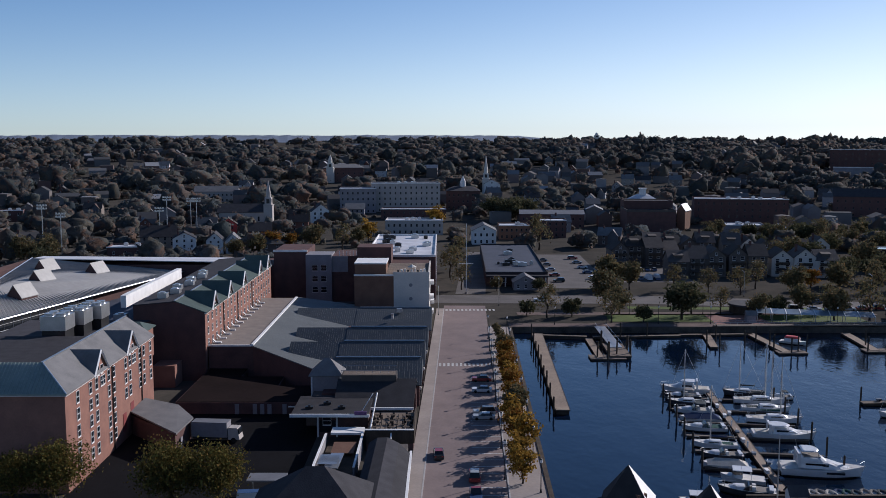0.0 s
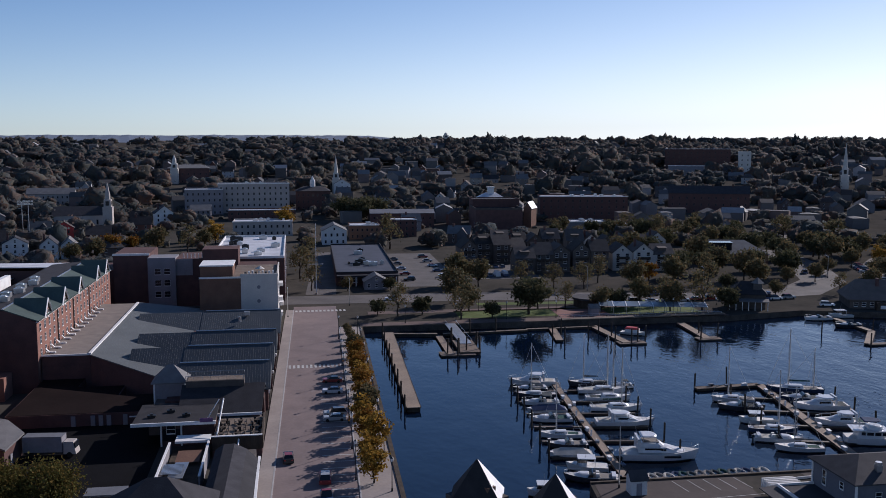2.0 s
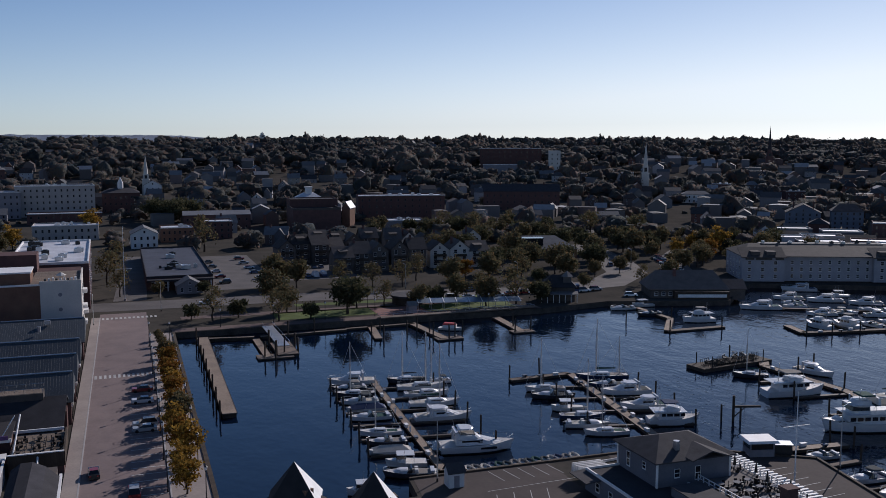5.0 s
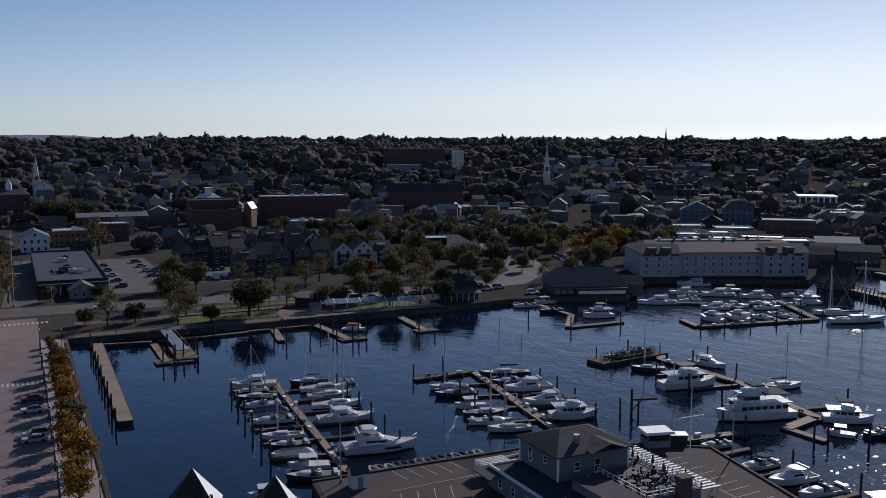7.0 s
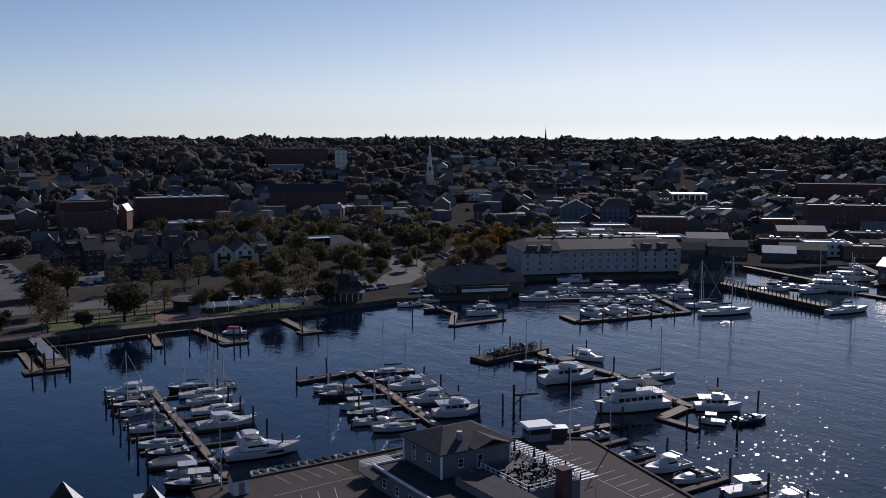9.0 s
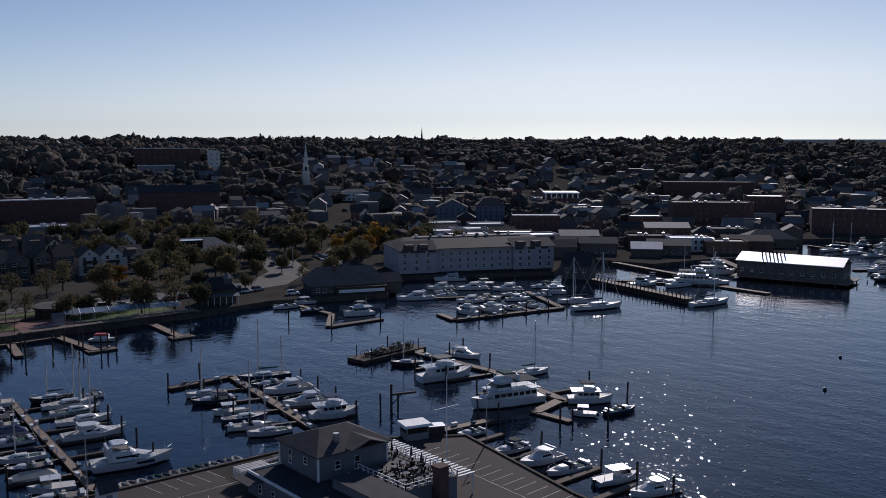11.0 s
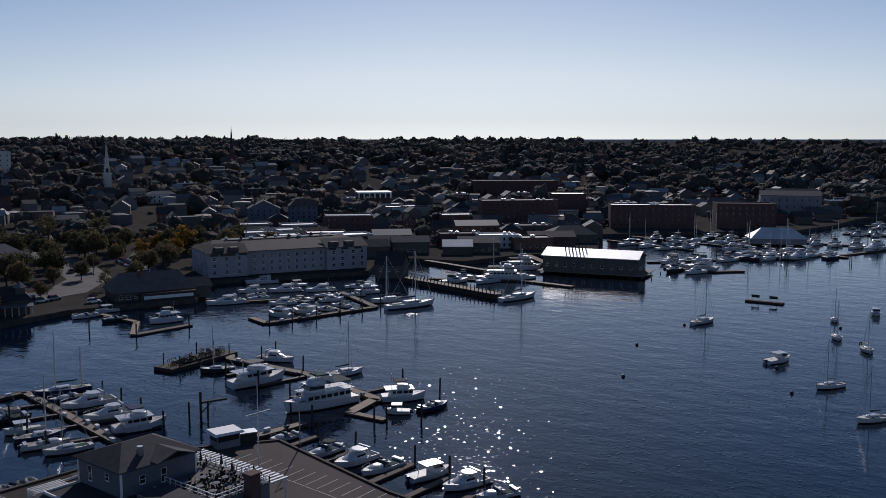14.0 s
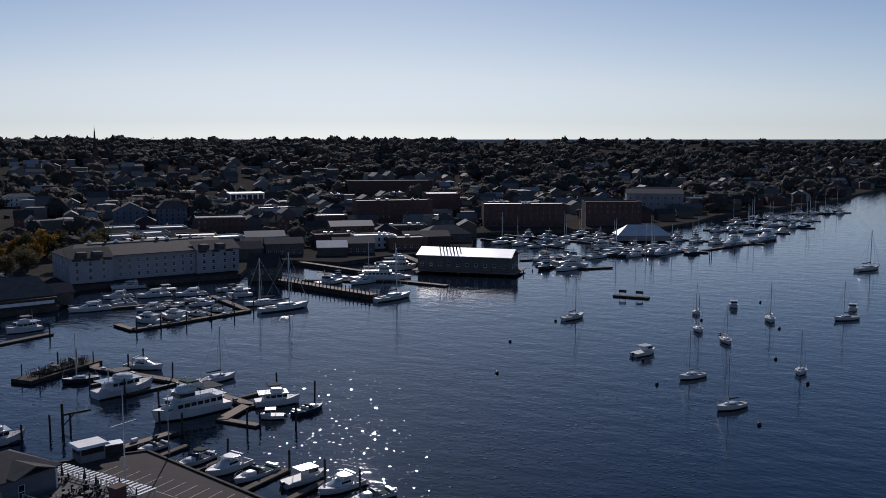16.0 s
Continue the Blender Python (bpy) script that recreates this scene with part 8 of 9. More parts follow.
# ---- things standing on the docks ----
def dock_clutter():
    """Power pedestals, dock boxes, cleats and coiled hoses along the walkways."""
    rr = random.Random(12)
    first = {}
    runs = (((60.7, 211), (56.3, 152), 13), ((107.5, 200), (101.4, 156), 10), ((158.4, 192), (154.2, 140), 10), ((131, 138), (115, 139.4), 3), ((198, 224), (236, 218), 7), ((93.6, 203), (106, 204), 3))
    for (ax, ay), (bx, by), n in runs:
        dx, dy = bx - ax, by - ay
        q = math.hypot(dx, dy)
        for i in range(n):
            u = (i + rr.uniform(0.2, 0.8)) / n
            side = rr.choice((-0.7, 0.7))
            x, y = ax + dx * u - dy / q * side, ay + dy * u + dx / q * side
            m = pose(x, y, 0.6, 0, 0, math.degrees(math.atan2(dy, dx)) + rr.uniform(-6, 6))
            k = rr.choice(("pedestal", "box", "box", "cart"))
            if k in first:
                copy_thing(first[k], m)
                continue
            if k == "pedestal":
                t = first[k] = thing("power_pedestal", "white dock power pedestal with lamp cap", "pedestal", m, "dock pedestals")
                part("post", box(-0.13, 0.13, -0.13, 0.13, 0, 1.0), TRIM, t)
                part("lamp_cap", taper(-0.16, 0.16, -0.16, 0.16, 1.0, 1.15, 0.05, 0.05, 0.05), STEEL, t)
            elif k == "box":
                t = first[k] = thing("dock_box", "white fibreglass dock locker on the planks", "locker", m, "dock lockers")
                part("body", taper(-0.65, 0.65, -0.3, 0.3, 0, 0.55, 0.04, 0.04, 0.04), GELCOAT, t)
                part("lid", box(-0.7, 0.7, -0.34, 0.34, 0.55, 0.64), TRIM, t)
            else:
                t = first[k] = thing("dock_cart", "grey two-wheeled dock cart", "cart", m, "dock carts")
                part("tub", taper(-0.5, 0.5, -0.32, 0.32, 0.25, 0.6, -0.08, -0.08, -0.05), SLATEBLUE, t)
                part("handle", tube((-0.5, 0, 0.5), (-1.0, 0, 0.75), 0.03, 5), STEEL, t)
                for wy in (-0.36, 0.36):
                    part("wheel", tube((0, wy - 0.03, 0.25), (0, wy + 0.03, 0.25), 0.25, 8), RUBBER, t)


dock_clutter()


# ---- quay things, far marina, vehicles ----
small_things()
far_marina()


CAR_FIRST = {}


def car(x, y, ang, kind="saloon", group="parked cars", label="", z=None):
    """A parked car with body, cabin, glass, wheels and lamps."""
    far = y > 300
    key = (kind, far)
    if key not in CAR_FIRST:
        L, W, H = {"saloon": (4.6, 1.82, 1.45), "suv": (4.8, 1.95, 1.75), "van": (5.6, 2.05, 2.3), "pickup": (5.6, 2.0, 1.85)}[kind]
        t = thing("car" if kind != "van" else "van", {"saloon": "parked saloon car", "suv": "parked sport utility car", "van": "parked delivery van", "pickup": "parked pickup truck"}[kind] + " on the asphalt", "car" if kind != "van" else "van")
        part("body", taper(-L / 2, L / 2, -W / 2, W / 2, 0.28, 0.95 if kind != "van" else 1.2, 0.15, 0.08, 0.06), CARPAINT, t)
        x0, x1 = {"saloon": (-1.7, 1.1), "suv": (-2.3, 1.2), "van": (-2.75, 2.2), "pickup": (-0.6, 1.5)}[kind]
        zb = 0.95 if kind != "van" else 1.2
        part("glasshouse", taper(x0, x1, -W / 2 + 0.08, W / 2 - 0.08, zb, H - 0.05, 0.75, 0.45 if kind != "van" else 0.05, 0.16), GLASS if kind != "van" else CARPAINT, t)
        part("roof", box(x0 + (0.5 if kind != "van" else 0.1), x1 - 0.8, -W / 2 + 0.26, W / 2 - 0.26, H - 0.05, H), CARPAINT, t)
        for wx in (-L * 0.31, L * 0.31):
            for wy in (-W / 2 + 0.1, W / 2 - 0.1):
                part("wheel", tube((wx, wy - 0.11, 0.33), (wx, wy + 0.11, 0.33), 0.33, 10), RUBBER, t)
        for wy in (-W / 2 + 0.3, W / 2 - 0.3) if not far else ():
            part("headlight", box(L / 2 - 0.1, L / 2 + 0.01, wy - 0.18, wy + 0.18, 0.62, 0.78), TRIM, t)
            part("tail_light", box(-L / 2 - 0.01, -L / 2 + 0.1, wy - 0.15, wy + 0.15, 0.68, 0.86), RED, t)
        if kind == "van":
            part("windscreen", taper(1.5, 2.05, -0.9, 0.9, 1.3, 2.1, 0.4, 0, 0.1), GLASS, t)
        CAR_FIRST[key] = t
    else:
        t = copy_thing(CAR_FIRST[key], Matrix.Identity(4))
    t.matrix_basis = pose(x, y, (land_z(x, y) if z is None else z) + 0.04, 0, 0, ang)
    return tagged(t, label, group=group)


def box_truck(x, y, ang):
    t = thing("box_truck", "white and grey box truck parked in the court", "truck", pose(x, y, LEVEL, 0, 0, ang))
    part("cargo_box", box(-4.6, 2.2, -1.25, 1.25, 1.0, 3.7), GREYWALL, t)
    part("cargo_roof", box(-4.6, 2.2, -1.27, 1.27, 3.7, 3.8), ROOF_MEMBRANE, t)
    part("cab", taper(2.4, 4.6, -1.15, 1.15, 0.6, 2.8, 0.5, 0, 0.1), BEIGE, t)
    part("windscreen", taper(4.1, 4.55, -1.05, 1.05, 1.7, 2.6, 0.2, 0, 0.05), GLASS, t)
    part("chassis", box(-4.5, 4.4, -0.9, 0.9, 0.5, 1.0), DARKMETAL, t)
    for wx in (-3.2, 3.4):
        for wy in (-1.05, 1.05):
            part("wheel", tube((wx, wy - 0.15, 0.5), (wx, wy + 0.15, 0.5), 0.5, 10), RUBBER, t)


car(street(-10.2, 207), 207, 178), car(street(-10.0, 189.6), 189.6, 182, "suv"), car(street(-10.1, 216.5), 216.5, 180), car(street(-10.2, 186), 186.2, 180)
car(street(-18.7, 163.5), 163.5, 92, "saloon", label="dark saloon car driving along the wharf street")
car(street(-12.6, 134.6), 136.0, 88, "suv"), car(street(-12.4, 152), 152.4, 88, "suv"), car(street(-12.3, 143.5), 143.5, 90, "pickup", label="red pickup truck with pale cab on the street")
box_truck(-42.3, 172.8, -6)
car(-29, 141, 5, "van", label="white van under the court canopy")
cr = random.Random(5)
for i in range(9):
    car(66 + i * 3.1, 404 + cr.uniform(-0.6, 0.6), 88, cr.choice(["saloon", "suv"]), "cars by the townhouses")
for i in range(6):
    car(70 + i * 3.2, 378, 92, cr.choice(["saloon", "suv", "van"]), "cars by the townhouses")
for i in range(10):
    car(46 + (i % 2) * 15, 372 + i * 8, 2 if i % 2 else 178, cr.choice(["saloon", "suv", "pickup"]), "cars behind the bank")
for x, y, a in ((-20, 334, 0), (34, 327, 180), (62, 335, 0), (88, 324, 178), (128, 322, 170), (212, 366, 70), (224, 395, 75), (20, 380, 86), (10, 410, 268), (24, 470, 86), (18, 560, 86)):
    car(x, y, a, cr.choice(["saloon", "suv"]), "cars on the avenue")
for i in range(12):
    car(228 + i * 1.6, 336 + i * 4.2, 148, cr.choice(["saloon", "suv"]), "cars beside the inn")
car(178, 292, -20, "suv")
for i in range(14):
    car(100 + i * 5.6, 310 + 1.5 * math.sin(i) - i * 0.2, -4, cr.choice(["saloon", "suv"]), "cars along the park")


def street_lamp(x, y, h=5.0, turn=0.0, tall=False, label="dark post lamp with glass lantern"):
    key = (h, tall)
    if key not in LAMPS:
        t = thing("street_lamp", label, "lamp", None, "street lamps")
        part("pole", tube((0, 0, 0), (0, 0, h), 0.09 if not tall else 0.14, 7, r2=0.06), DARKMETAL if not tall else STEEL, t)
        part("base", tube((0, 0, 0), (0, 0, 0.6), 0.2, 8, r2=0.12), DARKMETAL, t)
        if tall:
            part("arm", tube((0, 0, h - 0.2), (2.2, 0, h + 0.1), 0.06, 6), STEEL, t)
            part("lamp_head", box(1.8, 2.6, -0.16, 0.16, h, h + 0.14), STEEL, t)
        else:
            part("lantern", tube((0, 0, h), (0, 0, h + 0.5), 0.2, 8, r2=0.26), TRIM, t)
            part("lantern_cap", tube((0, 0, h + 0.5), (0, 0, h + 0.75), 0.3, 8, r2=0.04), DARKMETAL, t)
        LAMPS[key] = t
    else:
        t = copy_thing(LAMPS[key], Matrix.Identity(4))
    t.matrix_basis = pose(x, y, land_z(x, y) + 0.05, 0, 0, turn)
    return t


LAMPS = {}
for i in range(8):
    street_lamp(street(-1.9, 146 + i * 17.5), 146 + i * 17.5)
for i in range(8):
    street_lamp(street(-7.4, 152 + i * 16), 152 + i * 16, 6.2)
for x, y in ((34, 284.5), (50, 286), (66, 286), (82, 286), (98, 284), (120, 284), (134, 283), (60, 301), (84, 302)):
    street_lamp(x, y)
for x, y in ((-1.5, 300), (19, 318), (60, 343), (108, 336), (150, 328), (214, 352)):
    street_lamp(x, y, 9.0, 90, True, "tall steel street lamp with arm")
for x, y in ((118.2, 124.5), (52, 142)):
    street_lamp(x, y, 11.0, 20, True, "tall steel lamp on the wharf")


def flag_pole(x, y, h, cross):
    """A white pole with a short yard."""
    t = thing("flag_pole", "tall white flag pole with a yard beside the avenue", "mast", pose(x, y, land_z(x, y)))
    part("pole", tube((0, 0, 0), (0, 0, h), 0.16, 7, r2=0.07), TRIM, t)
    part("yard", tube((-2.6, 0, cross), (2.6, 0, cross), 0.07, 5), TRIM, t)
    part("base", tube((0, 0, 0), (0, 0, 0.7), 0.5, 8, r2=0.4), CONCRETE, t)


flag_pole(8.5, 343.3, 26.0, 11.1)


def flood_mast(x, y, h):
    t = thing("flood_mast", "tall sports floodlight mast above the trees", "floodlight", pose(x, y, land_z(x, y)), "floodlight masts")
    part("mast", tube((0, 0, 0), (0, 0, h), 0.3, 7, r2=0.15), STEEL, t)
    part("crossbar", box(-2.4, 2.4, -0.1, 0.1, h - 0.3, h), STEEL, t)
    part("crossbar", box(-2.4, 2.4, -0.1, 0.1, h - 1.8, h - 1.5), STEEL, t)
    for x2 in (-2, -0.7, 0.7, 2):
        for z2 in (h - 1.5, h):
            part("flood_lamp", box(x2 - 0.4, x2 + 0.4, -0.3, 0.2, z2, z2 + 0.6), STEEL, t)


for x, y, h in ((-196, 462, 24), (-187, 462, 20), (-162, 555, 22), (-152, 570, 20), (-142, 545, 22), (-150, 500, 20)):
    flood_mast(x, y, h)


# ---- ordinary houses on the hill ----
HOUSE_FIRST = {}


def house(kind, x, y, rot):
    lab = {0: "gabled wooden house among trees", 1: "tall gabled house with chimney among trees", 2: "low house with broad roof among trees", 3: "flat-roofed brick shop building", 4: "cross-gabled wooden house among trees", 5: "hipped-roof house among trees"}[kind]
    if kind not in HOUSE_FIRST:
        if kind == 0:
            t = block("house", lab, "house", 0, 0, 8, 11, 5.8, 0, HOUSEWALL, "front", ROOF_MIX, 3.6, rows=2, cols=2, z=0, chim=1)
        elif kind == 1:
            t = block("house", lab, "house", 0, 0, 11, 9, 6.4, 0, HOUSEWALL, "gable", ROOF_MIX, 4.0, rows=2, cols=2, z=0, chim=1)
        elif kind == 2:
            t = block("house", lab, "house", 0, 0, 14, 9, 4.2, 0, HOUSEWALL, "gable", ROOF_MIX, 3.4, rows=1, cols=3, z=0, chim=1)
        elif kind == 3:
            t = block("shop_building", lab, "shop", 0, 0, 16, 14, 7.4, 0, BRICK_DARK, "flat", ROOF_LIGHT, rows=2, cols=3, z=0, units=3, cap=TRIM)
        elif kind == 4:
            t = block("house", lab, "house", 0, 0, 12, 9, 5.6, 0, HOUSEWALL, "gable", ROOF_MIX, 3.8, rows=2, cols=2, z=0, chim=1)
            part("cross_gable", gable_wall(-3, 3, -2.6, 2.6, -3, 5.6, 3.0), HOUSEWALL, t, m=pose(2, 1.6, 0, 0, 0, 90))
            part("cross_roof", gable_roof(-3.2, 3, -2.6, 2.6, 5.6, 3.0, 0.35, 0.2), ROOF_MIX, t, m=pose(2, 1.6, 0, 0, 0, 90))
        else:
            t = block("house", lab, "house", 0, 0, 11, 10, 6.2, 0, HOUSEWALL, "hip", ROOF_MIX, 3.2, rows=2, cols=2, z=0, hip=4, chim=1)
        OCC.pop()
        HOUSE_FIRST[kind] = t
    else:
        t = copy_thing(HOUSE_FIRST[kind], Matrix.Identity(4))
    t.matrix_basis = pose(x, y, land_z(x, y), 0, 0, rot)
    t["group"] = "houses on the hill"
    OCC.append((x, y, 8))
    return t


ROOF_MIX = mat("house_roof", (1, 1, 1), (0.7, 0.7, 0.7), 2.0, 0.8, c=[(0.06, 0.058, 0.06), (0.09, 0.086, 0.086), (0.13, 0.126, 0.124), (0.08, 0.06, 0.053), (0.17, 0.17, 0.175), (0.05, 0.05, 0.054)], bump=0.3)


def roof_cluster(count, seed):
    """Closely packed low buildings of the lower town, dark walls under lit roofs."""
    rr = random.Random(seed)
    kinds = []
    for i, (w, d, h, roof, top) in enumerate(((12, 10, 5, "gable", ROOF_MIX), (15, 12, 6, "flat", ROOF_MEMBRANE), (10, 12, 6.5, "front", ROOF_MIX), (18, 12, 5, "gable", ROOF_BROWN), (11, 11, 7, "hip", ROOF_MIX), (20, 14, 7, "flat", ROOF_LIGHT))):
        t = block("town_building", "low dark town building among packed roofs", "building", 0, 0, w, d, h, 0, (SHINGLE, BRICK_DARK, HOUSEWALL)[i % 3], roof, top, 2.8, rows=0, z=0, group="lower town buildings", chim=0)
        OCC.pop()
        kinds.append(t)
    n = tries = 0
    while n < count and tries < 9000:
        tries += 1
        az = radians(rr.uniform(40, 84))
        r0 = shore_r(az)
        r = max(r0 + 30, 420) + 330 * rr.random() ** 1.3
        x, y = r * math.sin(az), r * math.cos(az)
        if any((x - a) ** 2 + (y - b) ** 2 < (c + 6) ** 2 for a, b, c in OCC):
            continue
        t = kinds[n] if n < len(kinds) else copy_thing(rr.choice(kinds), Matrix.Identity(4))
        t.matrix_basis = pose(x, y, land_z(x, y), 0, 0, -math.degrees(az) * 0.8 + rr.uniform(-10, 10))
        OCC.append((x, y, 7))
        n += 1


def scatter_houses(count, az0, az1, spread_r, near, seed):
    rr = random.Random(seed)
    n = tries = 0
    while n < count and tries < 9000:
        tries += 1
        az = radians(rr.uniform(az0, az1))
        r0 = shore_r(az)
        if r0 is None:
            continue
        r = max(r0 + near, 440) + spread_r * rr.random() ** 1.2
        x, y = r * math.sin(az), r * math.cos(az)
        if any((x - a) ** 2 + (y - b) ** 2 < (c + 8) ** 2 for a, b, c in OCC) or abs(x - (14 + (y - 420) * 0.055)) < 16:
            continue
        if -60 < x < 60 and y < 480 or (40 < x < 260 and y < 470):
            continue
        k = rr.choice([0, 1, 2, 4, 5, 0, 1, 3]) if az1 < 60 else rr.choice([0, 1, 3, 3, 3, 2, 5])
        house(k, x, y, -math.degrees(az) * 0.75 + rr.uniform(-14, 14))
        n += 1


scatter_houses(82, -33, 45, 720, 150, 17)
scatter_houses(22, 42, 84, 380, 60, 5)
roof_cluster(150, 9)


def openness(x, y):
    """How wooded the hill is here: low in the built-up clearings, high under trees."""
    return 0.5 + 0.5 * noise.noise(Vector((x / 170, y / 170, 3.3))) + 0.12 * noise.noise(Vector((x / 45, y / 45, 8.1)))


def distant_roofs(count, seed):
    """The uncounted small houses between the trees of the upper town, as one mass of walls and roofs."""
    rr = random.Random(seed)
    co, fa, mi = [], [], []
    n = tries = 0
    while n < count and tries < 20000:
        tries += 1
        az = radians(rr.uniform(-28, 86))
        r0 = shore_r(az)
        if r0 is None:
            continue
        deg = math.degrees(az)
        r = max(r0 + 90, 600) + (600 if deg > 30 else 800) * rr.random()
        x, y = r * math.sin(az), r * math.cos(az)
        if openness(x, y) > 0.5 and rr.random() < 0.85 or any((x - a) ** 2 + (y - b) ** 2 < (c + 7) ** 2 for a, b, c in OCC) or (-70 < x < 262 and y < 470):
            continue
        w, d, h, flat = rr.uniform(7, 17), rr.uniform(7, 12), rr.uniform(5.0, 10), rr.random() < 0.35
        rise = 0.25 if flat else rr.uniform(2.2, 4.0)
        ang = -az * 0.8 + rr.choice((0, math.pi / 2)) + rr.uniform(-0.25, 0.25)
        c, s, z = math.cos(ang), math.sin(ang), land_z(x, y)
        k = len(co)
        e = 0.35
        for px, py, pz in ((-w / 2, -d / 2, -3), (w / 2, -d / 2, -3), (w / 2, d / 2, -3), (-w / 2, d / 2, -3), (-w / 2, -d / 2, h), (w / 2, -d / 2, h), (w / 2, d / 2, h), (-w / 2, d / 2, h), (-w / 2, 0, h + rise - 0.1), (w / 2, 0, h + rise - 0.1),
                           (-w / 2 - e, -d / 2 - e, h - 0.25), (w / 2 + e, -d / 2 - e, h - 0.25), (w / 2 + e, 0, h + rise), (-w / 2 - e, 0, h + rise), (w / 2 + e, d / 2 + e, h - 0.25), (-w / 2 - e, d / 2 + e, h - 0.25)):
            co.append((x + px * c - py * s, y + px * s + py * c, z + pz))
        for f, m in (((0, 1, 5, 4), 0), ((1, 2, 6, 9, 5), 0), ((2, 3, 7, 6), 0), ((3, 0, 4, 8, 7), 0), ((10, 11, 12, 13), 1), ((12, 14, 15, 13), 1)):
            fa.append([k + i for i in f]), mi.append(m)
        OCC.append((x, y, 6.6))
        n += 1
    me = bpy.data.meshes.new("distant_houses")
    me.from_pydata(co, [], fa)
    me.polygons.foreach_set("material_index", mi)
    me.materials.append(FAR_WALL), me.materials.append(FAR_ROOF)
    tagged(inst("distant_houses", me), "small wooden houses with dark and pale roofs among trees", "houses", kind="stuff")


FAR_WALL = mat("distant_house_paint", (1, 1, 1), (0.85, 0.85, 0.85), 1.2, 0.8, c=[(0.13, 0.11, 0.10), (0.2, 0.195, 0.2), (0.10, 0.085, 0.08), (0.36, 0.35, 0.35), (0.16, 0.10, 0.085), (0.16, 0.155, 0.15)], island=True)
FAR_ROOF = mat("distant_house_roof", (1, 1, 1), (0.8, 0.8, 0.8), 2.0, 0.72, c=[(0.06, 0.058, 0.06), (0.10, 0.096, 0.096), (0.07, 0.055, 0.05), (0.15, 0.15, 0.155), (0.05, 0.05, 0.054), (0.3, 0.3, 0.31)], island=True)
distant_roofs(520, 31)


# ---- trees ----
def crown_arrays(rng, n_clump, per, size, rx, rz, zc, leaf):
    """Corners of many small leaf sprays, gathered in uneven clumps in an open crown."""
    c = rng.normal(size=(n_clump, 3))
    c /= np.linalg.norm(c, axis=1)[:, None]
    c *= (rng.uniform(0.35, 1.0, n_clump) ** 0.6)[:, None]
    k = rng.normal(size=(3, 3))
    lobe = 0.88 + 0.16 * np.sin(c @ k[0] * 2.4) + 0.13 * np.cos(c @ k[1] * 3.6) + 0.07 * np.sin(c @ k[2] * 6.0)
    c = c * lobe[:, None] * [rx, rx, rz] + [0, 0, zc]
    p = np.repeat(c, per, 0) + rng.normal(size=(n_clump * per, 3)) * size * [1, 1, 0.7]
    a, b = rng.normal(size=p.shape), rng.normal(size=p.shape)
    a /= np.linalg.norm(a, axis=1)[:, None]
    b -= (a * b).sum(1)[:, None] * a
    b /= np.linalg.norm(b, axis=1)[:, None]
    s = leaf * rng.uniform(0.6, 1.3, len(p))[:, None]
    return np.stack([p - a * s - b * s * 0.6, p + a * s - b * s * 0.6, p + a * s * 0.9 + b * s * 0.7, p - a * s * 0.8 + b * s * 0.5], 1)


def quads_mesh(name, q, material):
    q = np.ascontiguousarray(q, dtype=np.float32)
    n = len(q)
    me = bpy.data.meshes.new(name)
    me.vertices.add(4 * n), me.loops.add(4 * n), me.polygons.add(n)
    me.vertices.foreach_set("co", q.reshape(-1))
    me.loops.foreach_set("vertex_index", np.arange(4 * n, dtype=np.int32))
    me.polygons.foreach_set("loop_start", np.arange(0, 4 * n, 4, dtype=np.int32))
    me.update(calc_edges=True)
    me.materials.append(material)
    return me


def trunk_bm(h, r, limbs, spread_r, seed):
    rng = random.Random(seed)
    bm = bmesh.new()
    p = Vector((0, 0, -0.3))
    for i in range(3):
        q = Vector((rng.uniform(-0.15, 0.15), rng.uniform(-0.15, 0.15), h * (i + 1) / 3))
        tube(p, q, r * (1 - 0.2 * i), 7, bm, r * (0.8 - 0.2 * i))
        p = q
    for i in range(limbs):
        a = 2 * math.pi * i / limbs + rng.uniform(-0.4, 0.4)
        z0 = h * rng.uniform(0.55, 1.0)
        e = Vector((math.cos(a) * spread_r * rng.uniform(0.6, 0.95), math.sin(a) * spread_r * rng.uniform(0.6, 0.95), z0 + spread_r * rng.uniform(0.5, 1.1)))
        m = Vector((e.x * 0.5, e.y * 0.5, z0 + (e.z - z0) * 0.65))
        tube((0, 0, z0), m, r * 0.45, 5, bm, r * 0.3), tube(m, e, r * 0.3, 5, bm, r * 0.08)
    return bm


TREE_FIRST = {}


def tree(kind, x, y, s=1.0, turn=0.0, label="", group="", z=None):
    material, h, rx, rz, clumps, leaf, base, text = TREES[kind]
    if kind not in TREE_FIRST:
        t = thing("tree", text, "tree")
        seed = sum(map(ord, kind))
        part("trunk", trunk_bm(h, 0.16 + 0.012 * rx * rx, 6, rx, seed), BARK, t)
        rng = np.random.default_rng(seed)
        inst("crown", quads_mesh("crown", crown_arrays(rng, clumps, 26, rx * 0.2, rx, rz, base + rz, leaf), material), t)
        TREE_FIRST[kind] = t
    else:
        t = copy_thing(TREE_FIRST[kind], Matrix.Identity(4))
    t.matrix_basis = pose(x, y, land_z(x, y) if z is None else z, 0, 0, turn) @ Matrix.Scale(s, 4)
    return tagged(t, label, group=group)


